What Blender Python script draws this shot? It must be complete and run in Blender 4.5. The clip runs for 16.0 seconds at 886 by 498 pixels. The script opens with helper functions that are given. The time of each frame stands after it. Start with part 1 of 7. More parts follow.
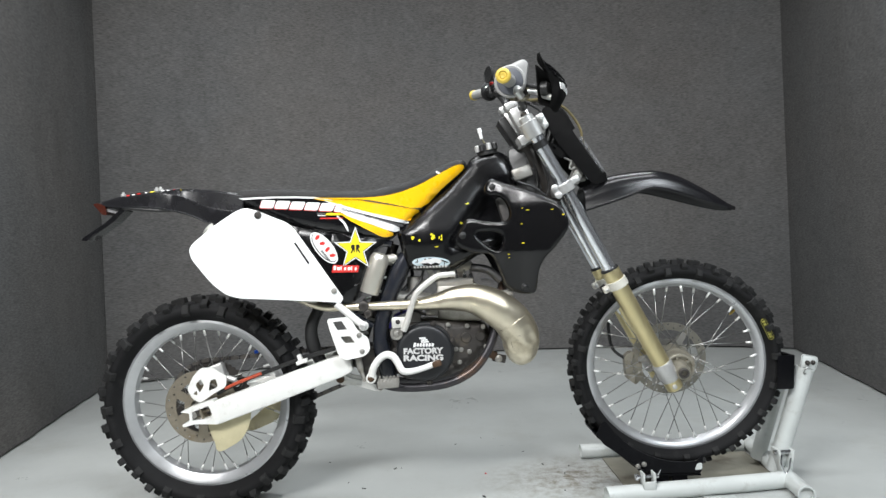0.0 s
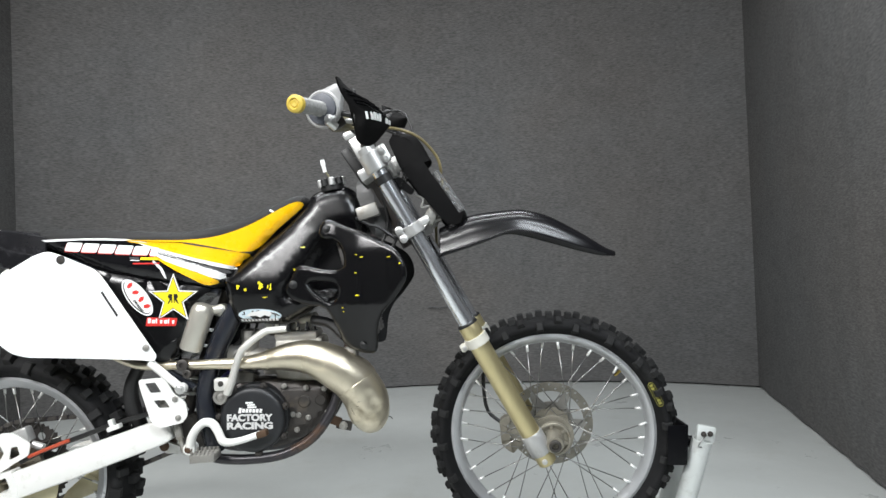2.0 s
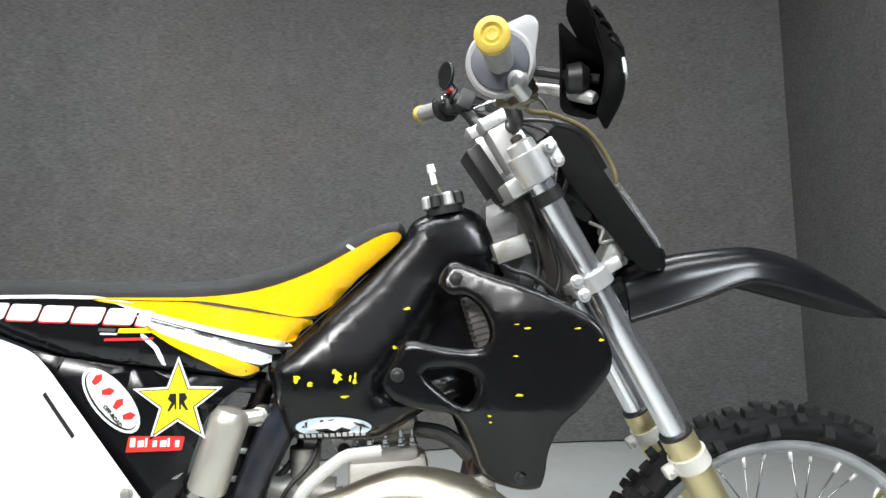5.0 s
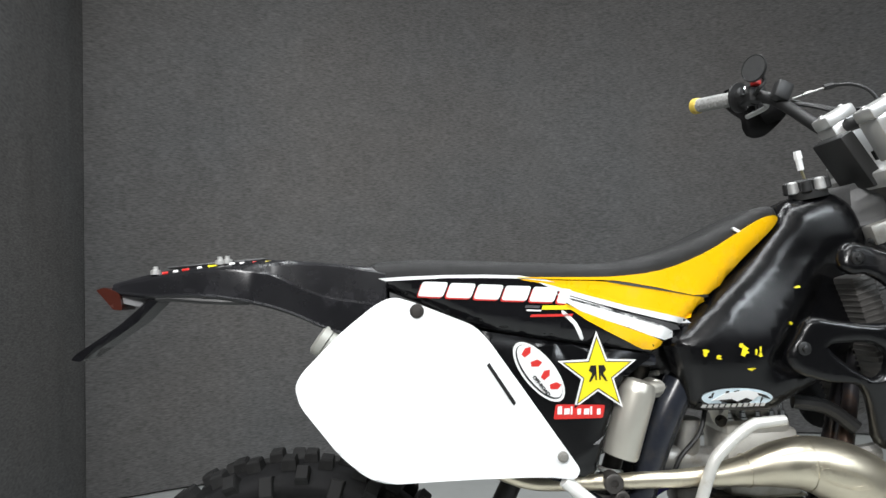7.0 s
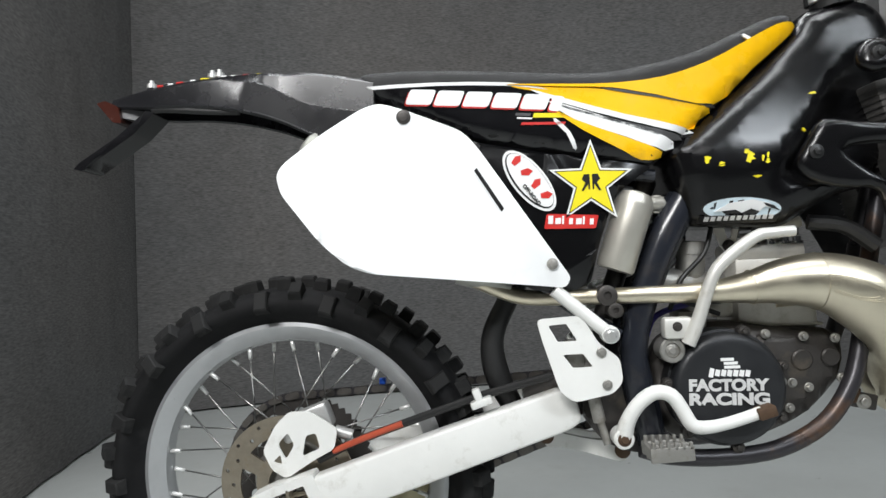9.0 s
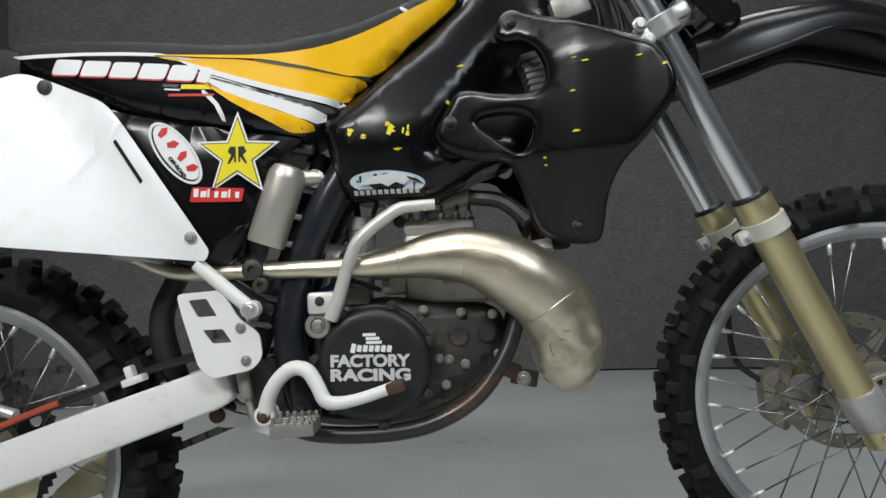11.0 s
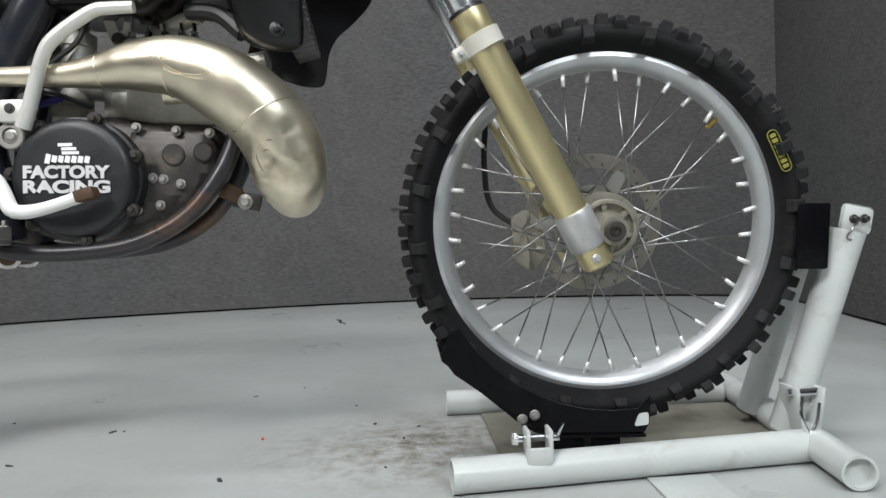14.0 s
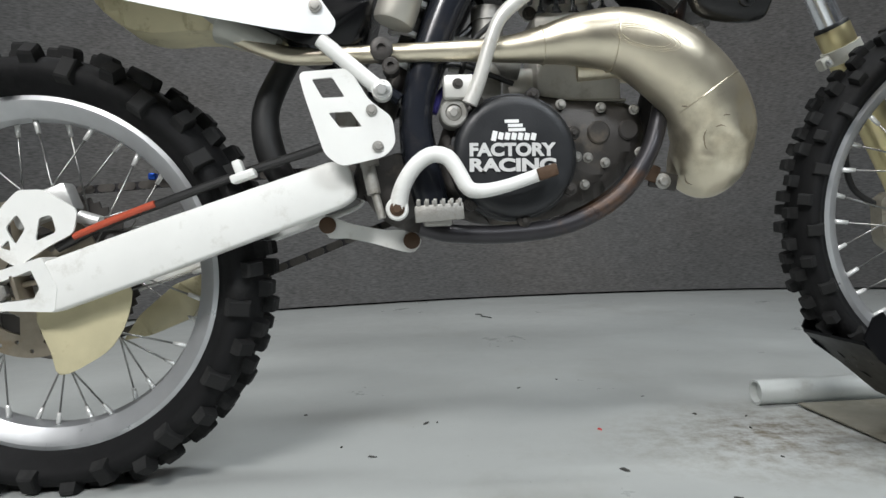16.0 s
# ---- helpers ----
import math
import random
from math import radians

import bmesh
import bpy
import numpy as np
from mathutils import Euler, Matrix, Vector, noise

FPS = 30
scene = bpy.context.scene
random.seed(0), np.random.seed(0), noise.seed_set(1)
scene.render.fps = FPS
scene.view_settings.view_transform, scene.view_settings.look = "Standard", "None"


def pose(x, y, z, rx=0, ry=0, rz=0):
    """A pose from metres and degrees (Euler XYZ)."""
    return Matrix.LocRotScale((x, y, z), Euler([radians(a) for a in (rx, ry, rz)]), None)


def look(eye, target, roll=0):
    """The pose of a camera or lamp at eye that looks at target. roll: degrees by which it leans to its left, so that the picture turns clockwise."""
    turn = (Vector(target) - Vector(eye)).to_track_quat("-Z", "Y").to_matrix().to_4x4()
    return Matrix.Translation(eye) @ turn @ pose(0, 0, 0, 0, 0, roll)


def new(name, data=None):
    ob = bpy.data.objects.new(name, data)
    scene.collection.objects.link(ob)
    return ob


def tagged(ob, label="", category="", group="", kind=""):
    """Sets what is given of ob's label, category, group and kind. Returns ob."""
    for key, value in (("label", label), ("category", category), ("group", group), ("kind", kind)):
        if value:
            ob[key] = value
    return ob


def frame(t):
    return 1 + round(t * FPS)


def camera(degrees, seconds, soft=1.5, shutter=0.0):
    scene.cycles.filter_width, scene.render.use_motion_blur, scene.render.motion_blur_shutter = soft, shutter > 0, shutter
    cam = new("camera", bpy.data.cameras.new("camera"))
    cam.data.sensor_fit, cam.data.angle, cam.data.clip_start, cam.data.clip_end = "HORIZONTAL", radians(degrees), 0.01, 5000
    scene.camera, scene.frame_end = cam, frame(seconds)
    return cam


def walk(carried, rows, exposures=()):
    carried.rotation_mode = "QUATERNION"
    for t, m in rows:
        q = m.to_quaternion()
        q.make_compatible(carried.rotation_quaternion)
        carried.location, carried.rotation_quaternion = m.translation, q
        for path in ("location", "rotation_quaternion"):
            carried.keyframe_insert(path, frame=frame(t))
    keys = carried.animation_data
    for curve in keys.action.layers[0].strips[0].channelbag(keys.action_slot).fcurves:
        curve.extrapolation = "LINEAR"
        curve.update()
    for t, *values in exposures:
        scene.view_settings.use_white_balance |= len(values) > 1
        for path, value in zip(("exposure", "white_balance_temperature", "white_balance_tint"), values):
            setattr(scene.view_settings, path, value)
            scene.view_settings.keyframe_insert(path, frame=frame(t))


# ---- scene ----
from mathutils.bvhtree import BVHTree

cam = camera(70.8, 16.0)
PATH = [
    (0, (0.724, -2.014, 0.812), (0.762, -0.015, 0.807), -2.4),
    (0.5, (0.766, -2.018, 0.837), (0.821, -0.019, 0.826), -2.5),
    (1, (0.927, -2.02, 0.861), (1.002, -0.021, 0.842), -2.7),
    (1.5, (1.084, -1.937, 0.857), (1.122, 0.063, 0.867), -2.5),
    (2, (1.221, -1.757, 0.896), (1.218, 0.243, 0.932), -2.1),
    (2.5, (1.352, -1.549, 0.917), (1.275, 0.446, 1.032), -1.5),
    (3, (1.387, -1.359, 1.001), (1.266, 0.634, 1.096), -1.3),
    (3.2, (1.378, -1.287, 1.010), (1.225, 0.703, 1.117), -1.1),
    (5.3, (0.661, -1.074, 0.974), (0.901, 0.908, 1.097), -2.3),
    (5.5, (0.576, -1.071, 0.974), (0.802, 0.912, 1.096), -2.4),
    (6, (0.396, -1.071, 0.978), (0.61, 0.914, 1.104), -2.5),
    (6.5, (0.258, -1.082, 0.974), (0.437, 0.906, 1.099), -2.5),
    (7, (0.187, -1.101, 0.969), (0.303, 0.892, 1.094), -2.5),
    (7.5, (0.185, -1.102, 0.942), (0.259, 0.893, 1.063), -2.5),
    (8, (0.196, -1.088, 0.855), (0.228, 0.909, 0.949), -2.5),
    (8.2, (0.204, -1.08, 0.812), (0.217, 0.919, 0.891), -2.5),
    (10.3, (0.596, -1.064, 0.632), (0.435, 0.929, 0.688), -1.9),
    (10.5, (0.658, -1.055, 0.638), (0.542, 0.941, 0.681), -2.0),
    (11, (0.818, -1.04, 0.626), (0.788, 0.958, 0.699), -2.2),
    (11.5, (0.99, -1.029, 0.626), (1.016, 0.969, 0.692), -2.1),
    (12, (1.13, -1.038, 0.619), (1.212, 0.96, 0.657), -2.1),
    (12.5, (1.217, -1.044, 0.574), (1.33, 0.953, 0.601), -2.1),
    (13, (1.264, -1.048, 0.488), (1.379, 0.948, 0.477), -2.0),
    (13.5, (1.259, -1.047, 0.399), (1.371, 0.949, 0.361), -1.9),
    (14, (1.175, -1.025, 0.384), (1.294, 0.971, 0.346), -1.7),
    (14.5, (1.052, -0.991, 0.388), (1.215, 1.002, 0.357), -1.9),
    (15, (0.894, -0.979, 0.393), (1.063, 1.013, 0.364), -1.9),
    (15.5, (0.739, -0.962, 0.381), (0.893, 1.032, 0.347), -2.0),
    (16, (0.538, -0.955, 0.377), (0.643, 1.042, 0.336), -2.0),
]
EXPOSURES = [(0, -0.30), (2.5, -0.29), (3.0, -0.20), (5.5, -0.07), (6.5, -0.36), (8.0, -0.62), (10.3, -0.96), (11.0, -1.16), (12.0, -1.07), (12.5, -0.85), (13.0, -0.66), (13.5, -0.54), (15.0, -0.42), (16.0, -0.58)]
walk(cam, [(t, look(eye, target, roll)) for t, eye, target, roll in PATH], EXPOSURES)

# ---- world, lamps and exposure ----
world = bpy.data.worlds.new("world")
scene.world = world
world.use_nodes = True
world.node_tree.nodes["Background"].inputs[0].default_value = (0.55, 0.6, 0.65, 1)
world.node_tree.nodes["Background"].inputs[1].default_value = 0.02
scene.view_settings.exposure = 0.0
ROOM = dict(x0=-2.6, x1=4.4, y0=-4.2, z1=3.1)


def studio_lamp(name, m, sx, sy, watts, colour=(0.97, 1.0, 1.02)):
    lamp = bpy.data.lights.new(name, "AREA")
    lamp.shape, lamp.size, lamp.size_y = "RECTANGLE", sx, sy
    lamp.energy, lamp.color = watts, colour
    ob = new(name, lamp)
    ob.matrix_world = m
    return ob


# soft lamps behind the camera, aimed at the booth, and tubes under the ceiling
for lx, watts in ((-0.75, 260), (2.3, 150)):
    studio_lamp("front_lamp", look((lx, -2.7, 2.95), (0.75 + 0.85 * (lx - 0.75), 2.2, 1.6)), 1.5, 0.7, watts, (1.0, 1.0, 1.0) if lx < 0 else (0.93, 1.0, 1.06))
for ly, watts in ((-0.7, 62), (0.6, 62)):
    studio_lamp("ceiling_lamp", pose(0.8, ly, ROOM["z1"] - 0.1), 2.6, 0.28, watts)

# ---- materials ----
def material(name, colour, rough=0.5, metal=0.0, vary=0.12, scale=30.0, bump=0.0, bump_scale=200.0, rough_vary=0.1,
             coat=0.0, stretch=(1, 1, 1), wear=None, wear_amount=0.5, wear_scale=6.0, random=0.0, transmission=0.0, spec=0.5):
    """A surface with variation at two scales, fine relief and, where given, wear of another colour."""
    m = bpy.data.materials.new(name)
    m.use_nodes = True
    nt = m.node_tree
    nd, lk = nt.nodes, nt.links
    b = nd["Principled BSDF"]
    b.inputs["Metallic"].default_value = metal
    b.inputs["Coat Weight"].default_value = coat
    b.inputs["Transmission Weight"].default_value = transmission
    b.inputs["Specular IOR Level"].default_value = spec
    tc = nd.new("ShaderNodeTexCoord")
    mp = nd.new("ShaderNodeMapping")
    mp.inputs["Scale"].default_value = stretch
    lk.new(tc.outputs["Object"], mp.inputs[0])

    def tex(s, detail=6.0, r=0.6):
        n = nd.new("ShaderNodeTexNoise")
        n.inputs["Scale"].default_value, n.inputs["Detail"].default_value, n.inputs["Roughness"].default_value = s, detail, r
        lk.new(mp.outputs[0], n.inputs["Vector"])
        return n.outputs["Fac"]

    big, fine = tex(scale * 0.12), tex(scale)
    add = nd.new("ShaderNodeMath")
    add.operation = "ADD"
    lk.new(big, add.inputs[0]), lk.new(fine, add.inputs[1])
    rng = nd.new("ShaderNodeMapRange")
    rng.inputs[1].default_value, rng.inputs[2].default_value = 0.6, 1.4
    rng.inputs[3].default_value, rng.inputs[4].default_value = 1 - vary, 1 + vary
    lk.new(add.outputs[0], rng.inputs[0])
    mul = nd.new("ShaderNodeMix")
    mul.data_type, mul.blend_type = "RGBA", "MULTIPLY"
    mul.inputs["Factor"].default_value = 1
    mul.inputs["A"].default_value = (*colour, 1)
    lk.new(rng.outputs[0], mul.inputs["B"])
    out = mul.outputs["Result"]
    if random:
        oi = nd.new("ShaderNodeObjectInfo")
        r2 = nd.new("ShaderNodeMapRange")
        r2.inputs[3].default_value, r2.inputs[4].default_value = 1 - random, 1 + random
        lk.new(oi.outputs["Random"], r2.inputs[0])
        mm = nd.new("ShaderNodeMix")
        mm.data_type, mm.blend_type = "RGBA", "MULTIPLY"
        mm.inputs["Factor"].default_value = 1
        lk.new(out, mm.inputs["A"]), lk.new(r2.outputs[0], mm.inputs["B"])
        out = mm.outputs["Result"]
    if wear:
        w = nd.new("ShaderNodeMapRange")
        w.inputs[1].default_value, w.inputs[2].default_value = 0.55, 0.68
        w.inputs[3].default_value, w.inputs[4].default_value = 0, wear_amount
        lk.new(tex(wear_scale, 9.0, 0.7), w.inputs[0])
        mx = nd.new("ShaderNodeMix")
        mx.data_type = "RGBA"
        lk.new(w.outputs[0], mx.inputs["Factor"]), lk.new(out, mx.inputs["A"])
        mx.inputs["B"].default_value = (*wear, 1)
        out = mx.outputs["Result"]
    lk.new(out, b.inputs["Base Color"])
    rr = nd.new("ShaderNodeMapRange")
    rr.inputs[1].default_value, rr.inputs[2].default_value = 0.3, 0.7
    rr.inputs[3].default_value, rr.inputs[4].default_value = max(0.03, rough - rough_vary), min(1, rough + rough_vary)
    lk.new(tex(scale * 0.4, 8.0, 0.7), rr.inputs[0])
    lk.new(rr.outputs[0], b.inputs["Roughness"])
    if bump:
        bp = nd.new("ShaderNodeBump")
        bp.inputs["Strength"].default_value, bp.inputs["Distance"].default_value = bump, 0.002
        lk.new(tex(bump_scale, 3.0), bp.inputs["Height"])
        lk.new(bp.outputs[0], b.inputs["Normal"])
    return m


BLACK = material("black_plastic", (0.0028, 0.0028, 0.0033), 0.25, vary=0.2, scale=18, rough_vary=0.015, wear=(0.010, 0.010, 0.010), wear_amount=0.25, wear_scale=14, spec=0.42)
FENDER = material("faded_black_plastic", (0.0055, 0.0055, 0.0065), 0.25, vary=0.3, scale=14, rough_vary=0.006, wear=(0.012, 0.012, 0.014), wear_amount=0.3, wear_scale=9, spec=0.34)
FRONT_DISC = material("front_brake_disc", (0.27, 0.255, 0.22), 0.42, 0.85, vary=0.2, scale=60, wear=(0.25, 0.20, 0.13), wear_amount=0.5, wear_scale=22)
DULL = material("dull_black_plastic", (0.006, 0.006, 0.0062), 0.6, vary=0.2, scale=20, spec=0.15)
SATIN_BLACK = material("satin_black_plastic", (0.009, 0.009, 0.0105), 0.25, vary=0.3, scale=14, rough_vary=0.08, wear=(0.035, 0.034, 0.038), wear_amount=0.5, wear_scale=12, spec=0.5)
GLOSSBLACK = material("glossy_black_decal", (0.006, 0.006, 0.007), 0.18, vary=0.2, scale=30, rough_vary=0.06, bump=0.08, bump_scale=30)
YELLOW = material("yellow_vinyl", (0.95, 0.525, 0.004), 0.30, vary=0.06, scale=24, bump=0.06, bump_scale=50, wear=(0.80, 0.50, 0.05), wear_amount=0.4, wear_scale=20)
VINYL = material("seat_vinyl", (0.013, 0.013, 0.013), 0.6, vary=0.25, scale=60, bump=0.35, bump_scale=700, spec=0.35)
WHITE = material("white_plastic", (0.86, 0.87, 0.87), 0.42, vary=0.03, scale=14, wear=(0.62, 0.62, 0.60), wear_amount=0.25, wear_scale=12)
CREAM = material("worn_white_paint", (0.80, 0.80, 0.77), 0.38, vary=0.05, scale=18, rough_vary=0.12, wear=(0.50, 0.48, 0.42), wear_amount=0.5, wear_scale=16, bump=0.08, bump_scale=90)
YELLOWED = material("yellowed_plastic", (0.52, 0.47, 0.30), 0.45, vary=0.25, scale=12, wear=(0.20, 0.15, 0.07), wear_amount=0.9, wear_scale=16)
NICKEL = material("nickel_pipe", (0.72, 0.655, 0.515), 0.37, 0.95, vary=0.12, scale=16, rough_vary=0.10, bump=0.10, bump_scale=28, wear=(0.34, 0.28, 0.18), wear_amount=0.45, wear_scale=9)
CHROME = material("polished_steel", (0.75, 0.76, 0.78), 0.14, 1.0, vary=0.06, scale=40, rough_vary=0.06)
STANCHION = material("chromed_stanchion", (0.88, 0.90, 0.94), 0.24, 0.96, vary=0.04, scale=40, rough_vary=0.01, stretch=(1, 1, 0.1))
GOLD = material("gold_anodised", (0.66, 0.575, 0.325), 0.40, 0.85, vary=0.10, scale=30, rough_vary=0.10, stretch=(1, 1, 0.25), wear=(0.52, 0.47, 0.33), wear_amount=0.18, wear_scale=40)
ALLOY = material("cast_alloy", (0.36, 0.35, 0.325), 0.50, 0.75, vary=0.14, scale=40, rough_vary=0.14, bump=0.25, bump_scale=350, wear=(0.22, 0.20, 0.16), wear_amount=0.6, wear_scale=22)
BARREL = material("blasted_cylinder_alloy", (0.56, 0.54, 0.49), 0.5, 0.3, vary=0.14, scale=30, bump=0.2, bump_scale=300, wear=(0.30, 0.26, 0.20), wear_amount=0.6, wear_scale=16)
NIPPLE = material("plated_nipple", (0.82, 0.82, 0.80), 0.32, 0.4, vary=0.06, scale=60)
GUARD_RING = material("off_white_nylon", (0.60, 0.585, 0.52), 0.42, vary=0.12, scale=30, wear=(0.42, 0.39, 0.30), wear_amount=0.5, wear_scale=26)
BRIGHT = material("bright_alloy", (0.60, 0.60, 0.585), 0.36, 0.6, vary=0.06, scale=30, rough_vary=0.1, wear=(0.5, 0.49, 0.46), wear_amount=0.4, wear_scale=25)
RIM = material("silver_rim", (0.47, 0.48, 0.49), 0.36, 0.62, vary=0.08, scale=40, rough_vary=0.12, wear=(0.5, 0.5, 0.5), wear_amount=0.4, wear_scale=24)
STEEL = material("spoke_steel", (0.34, 0.34, 0.33), 0.32, 1.0, vary=0.15, scale=50, wear=(0.25, 0.2, 0.14), wear_amount=0.5, wear_scale=40)
DISC = material("brake_disc", (0.33, 0.29, 0.23), 0.42, 0.85, vary=0.2, scale=60, wear=(0.26, 0.18, 0.09), wear_amount=0.6, wear_scale=18)
RUBBER = material("tyre_rubber", (0.008, 0.008, 0.0085), 0.72, vary=0.25, scale=30, bump=0.2, bump_scale=260, wear=(0.05, 0.05, 0.048), wear_amount=0.3, wear_scale=9, spec=0.22)
KNOB = material("tyre_knob", (0.013, 0.013, 0.013), 0.75, vary=0.25, scale=40, random=0.25, bump=0.2, bump_scale=260, wear=(0.05, 0.05, 0.048), wear_amount=0.4, wear_scale=14, spec=0.3)
FRAME = material("painted_frame", (0.016, 0.018, 0.024), 0.20, vary=0.2, scale=30, rough_vary=0.08, wear=(0.04, 0.036, 0.034), wear_amount=0.5, wear_scale=16)
RUSTY = material("worn_frame_tube", (0.040, 0.038, 0.042), 0.34, 0.4, vary=0.25, scale=30, wear=(0.15, 0.080, 0.042), wear_amount=0.9, wear_scale=4)
SATIN = material("satin_alloy", (0.52, 0.52, 0.51), 0.44, 0.6, vary=0.08, scale=40, rough_vary=0.08, wear=(0.3, 0.28, 0.24), wear_amount=0.4, wear_scale=25)
HUB = material("cream_cast_hub", (0.30, 0.28, 0.23), 0.45, 0.5, vary=0.25, scale=50, wear=(0.12, 0.085, 0.05), wear_amount=0.8, wear_scale=34)
MIRROR = material("dark_mirror_glass", (0.75, 0.76, 0.77), 0.06, 1.0, vary=0.02, scale=10, rough_vary=0.02)
RUST = material("rusty_steel", (0.085, 0.048, 0.026), 0.7, 0.2, vary=0.3, scale=40, bump=0.3, bump_scale=200)
CASE = material("engine_case", (0.058, 0.053, 0.049), 0.46, 0.5, vary=0.2, scale=45, bump=0.2, bump_scale=300, wear=(0.15, 0.125, 0.095), wear_amount=0.6, wear_scale=14)
COVER = material("clutch_cover_black", (0.014, 0.015, 0.017), 0.42, vary=0.2, scale=50, bump=0.15, bump_scale=320)
RADIATOR = material("radiator_core", (0.11, 0.105, 0.10), 0.5, 0.3, vary=0.25, scale=60)
GREY_GRIP = material("grey_grip_rubber", (0.27, 0.27, 0.26), 0.65, vary=0.1, scale=60, bump=0.3, bump_scale=300)
GREY = material("grey_plastic", (0.20, 0.20, 0.205), 0.42, vary=0.1, scale=40, bump=0.1, bump_scale=200)
HOSE = material("black_hose", (0.014, 0.014, 0.014), 0.45, vary=0.2, scale=60)
ORANGE = material("orange_lens", (0.045, 0.011, 0.007), 0.2, vary=0.15, scale=60)
RED = material("red_paint", (0.60, 0.03, 0.025), 0.4, vary=0.08, scale=50)
ORANGERED = material("orange_spring_cover", (0.45, 0.075, 0.035), 0.45, vary=0.15, scale=50)
BLUE = material("blue_anodised", (0.02, 0.10, 0.55), 0.3, 0.6, vary=0.1, scale=50)
STICKER_WHITE = material("white_sticker", (0.84, 0.84, 0.83), 0.35, vary=0.03, scale=50)
STICKER_YELLOW = material("yellow_sticker", (0.83, 0.70, 0.02), 0.35, vary=0.05, scale=50)
STICKER_BLACK = material("black_print", (0.01, 0.01, 0.01), 0.4, vary=0.1, scale=50)
STICKER_GREY = material("grey_print", (0.07, 0.07, 0.072), 0.4, vary=0.2, scale=80)
STICKER_BLUE = material("pale_blue_sticker", (0.66, 0.78, 0.84), 0.35, vary=0.04, scale=50)
STAND = material("white_stand_paint", (0.55, 0.575, 0.56), 0.36, vary=0.06, scale=16, rough_vary=0.12, bump=0.1, bump_scale=70, wear=(0.30, 0.29, 0.26), wear_amount=0.5, wear_scale=11)
STAND_BLACK = material("black_stand_steel", (0.004, 0.004, 0.005), 0.32, vary=0.2, scale=25, wear=(0.05, 0.05, 0.05), wear_amount=0.12, wear_scale=12, spec=0.12)
DUSTY = material("dirty_floor_plate", (0.22, 0.21, 0.17), 0.7, vary=0.25, scale=14, wear=(0.12, 0.10, 0.07), wear_amount=0.8, wear_scale=6)
CHIP = material("dark_debris", (0.05, 0.05, 0.045), 0.8, vary=0.3, scale=60, random=0.4)
GLASS = material("headlight_glass", (0.93, 0.94, 0.95), 0.03, 0.0, vary=0.04, scale=60, rough_vary=0.01, transmission=0.93)
GLASS.node_tree.nodes["Principled BSDF"].inputs["IOR"].default_value = 1.2
KICK = material("bare_lever_alloy", (0.66, 0.65, 0.61), 0.40, 0.35, vary=0.08, scale=30, wear=(0.40, 0.36, 0.28), wear_amount=0.5, wear_scale=30)
RESERVOIR = material("dull_nickel", (0.60, 0.575, 0.51), 0.42, 0.75, vary=0.06, scale=30, rough_vary=0.06)
PLAIN_WALL = material("dark_room_wall", (0.07, 0.07, 0.07), 0.8, vary=0.05, scale=4)
CEILING = material("dark_ceiling", (0.10, 0.10, 0.10), 0.8, vary=0.04, scale=5)


def backdrop_material():
    """Charcoal carpet-like cloth: a fine woven fleck over slow unevenness."""
    m = material("charcoal_cloth", (0.093, 0.091, 0.0895), 0.9, vary=0.14, scale=9, bump=0.5, bump_scale=420)
    nt = m.node_tree
    nd, lk = nt.nodes, nt.links
    b = nd["Principled BSDF"]
    b.inputs["Specular IOR Level"].default_value = 0.2
    old = b.inputs["Base Color"].links[0].from_socket
    tc = nd.new("ShaderNodeTexCoord")
    mp = nd.new("ShaderNodeMapping")
    mp.inputs["Scale"].default_value = (24, 24, 120)
    lk.new(tc.outputs["Object"], mp.inputs[0])
    n = nd.new("ShaderNodeTexNoise")
    n.inputs["Scale"].default_value, n.inputs["Detail"].default_value = 1.6, 4
    lk.new(mp.outputs[0], n.inputs["Vector"])
    r = nd.new("ShaderNodeMapRange")
    r.inputs[1].default_value, r.inputs[2].default_value = 0.3, 0.7
    r.inputs[3].default_value, r.inputs[4].default_value = 0.68, 1.32
    lk.new(n.outputs["Fac"], r.inputs[0])
    mm = nd.new("ShaderNodeMix")
    mm.data_type, mm.blend_type = "RGBA", "MULTIPLY"
    mm.inputs["Factor"].default_value = 1
    lk.new(old, mm.inputs["A"]), lk.new(r.outputs[0], mm.inputs["B"])
    # slow drift between a warmer and a cooler grey
    slow = nd.new("ShaderNodeTexNoise")
    slow.inputs["Scale"].default_value, slow.inputs["Detail"].default_value = 0.9, 5
    lk.new(tc.outputs["Object"], slow.inputs["Vector"])
    ramp = nd.new("ShaderNodeMapRange")
    ramp.inputs[1].default_value, ramp.inputs[2].default_value = 0.35, 0.65
    lk.new(slow.outputs["Fac"], ramp.inputs[0])
    tint = nd.new("ShaderNodeMix")
    tint.data_type = "RGBA"
    tint.inputs["A"].default_value, tint.inputs["B"].default_value = (0.965, 0.985, 1.0, 1), (1.04, 1.01, 0.985, 1)
    lk.new(ramp.outputs[0], tint.inputs["Factor"])
    last = nd.new("ShaderNodeMix")
    last.data_type, last.blend_type = "RGBA", "MULTIPLY"
    last.inputs["Factor"].default_value = 1
    lk.new(mm.outputs["Result"], last.inputs["A"]), lk.new(tint.outputs["Result"], last.inputs["B"])
    lk.new(last.outputs["Result"], b.inputs["Base Color"])
    return m


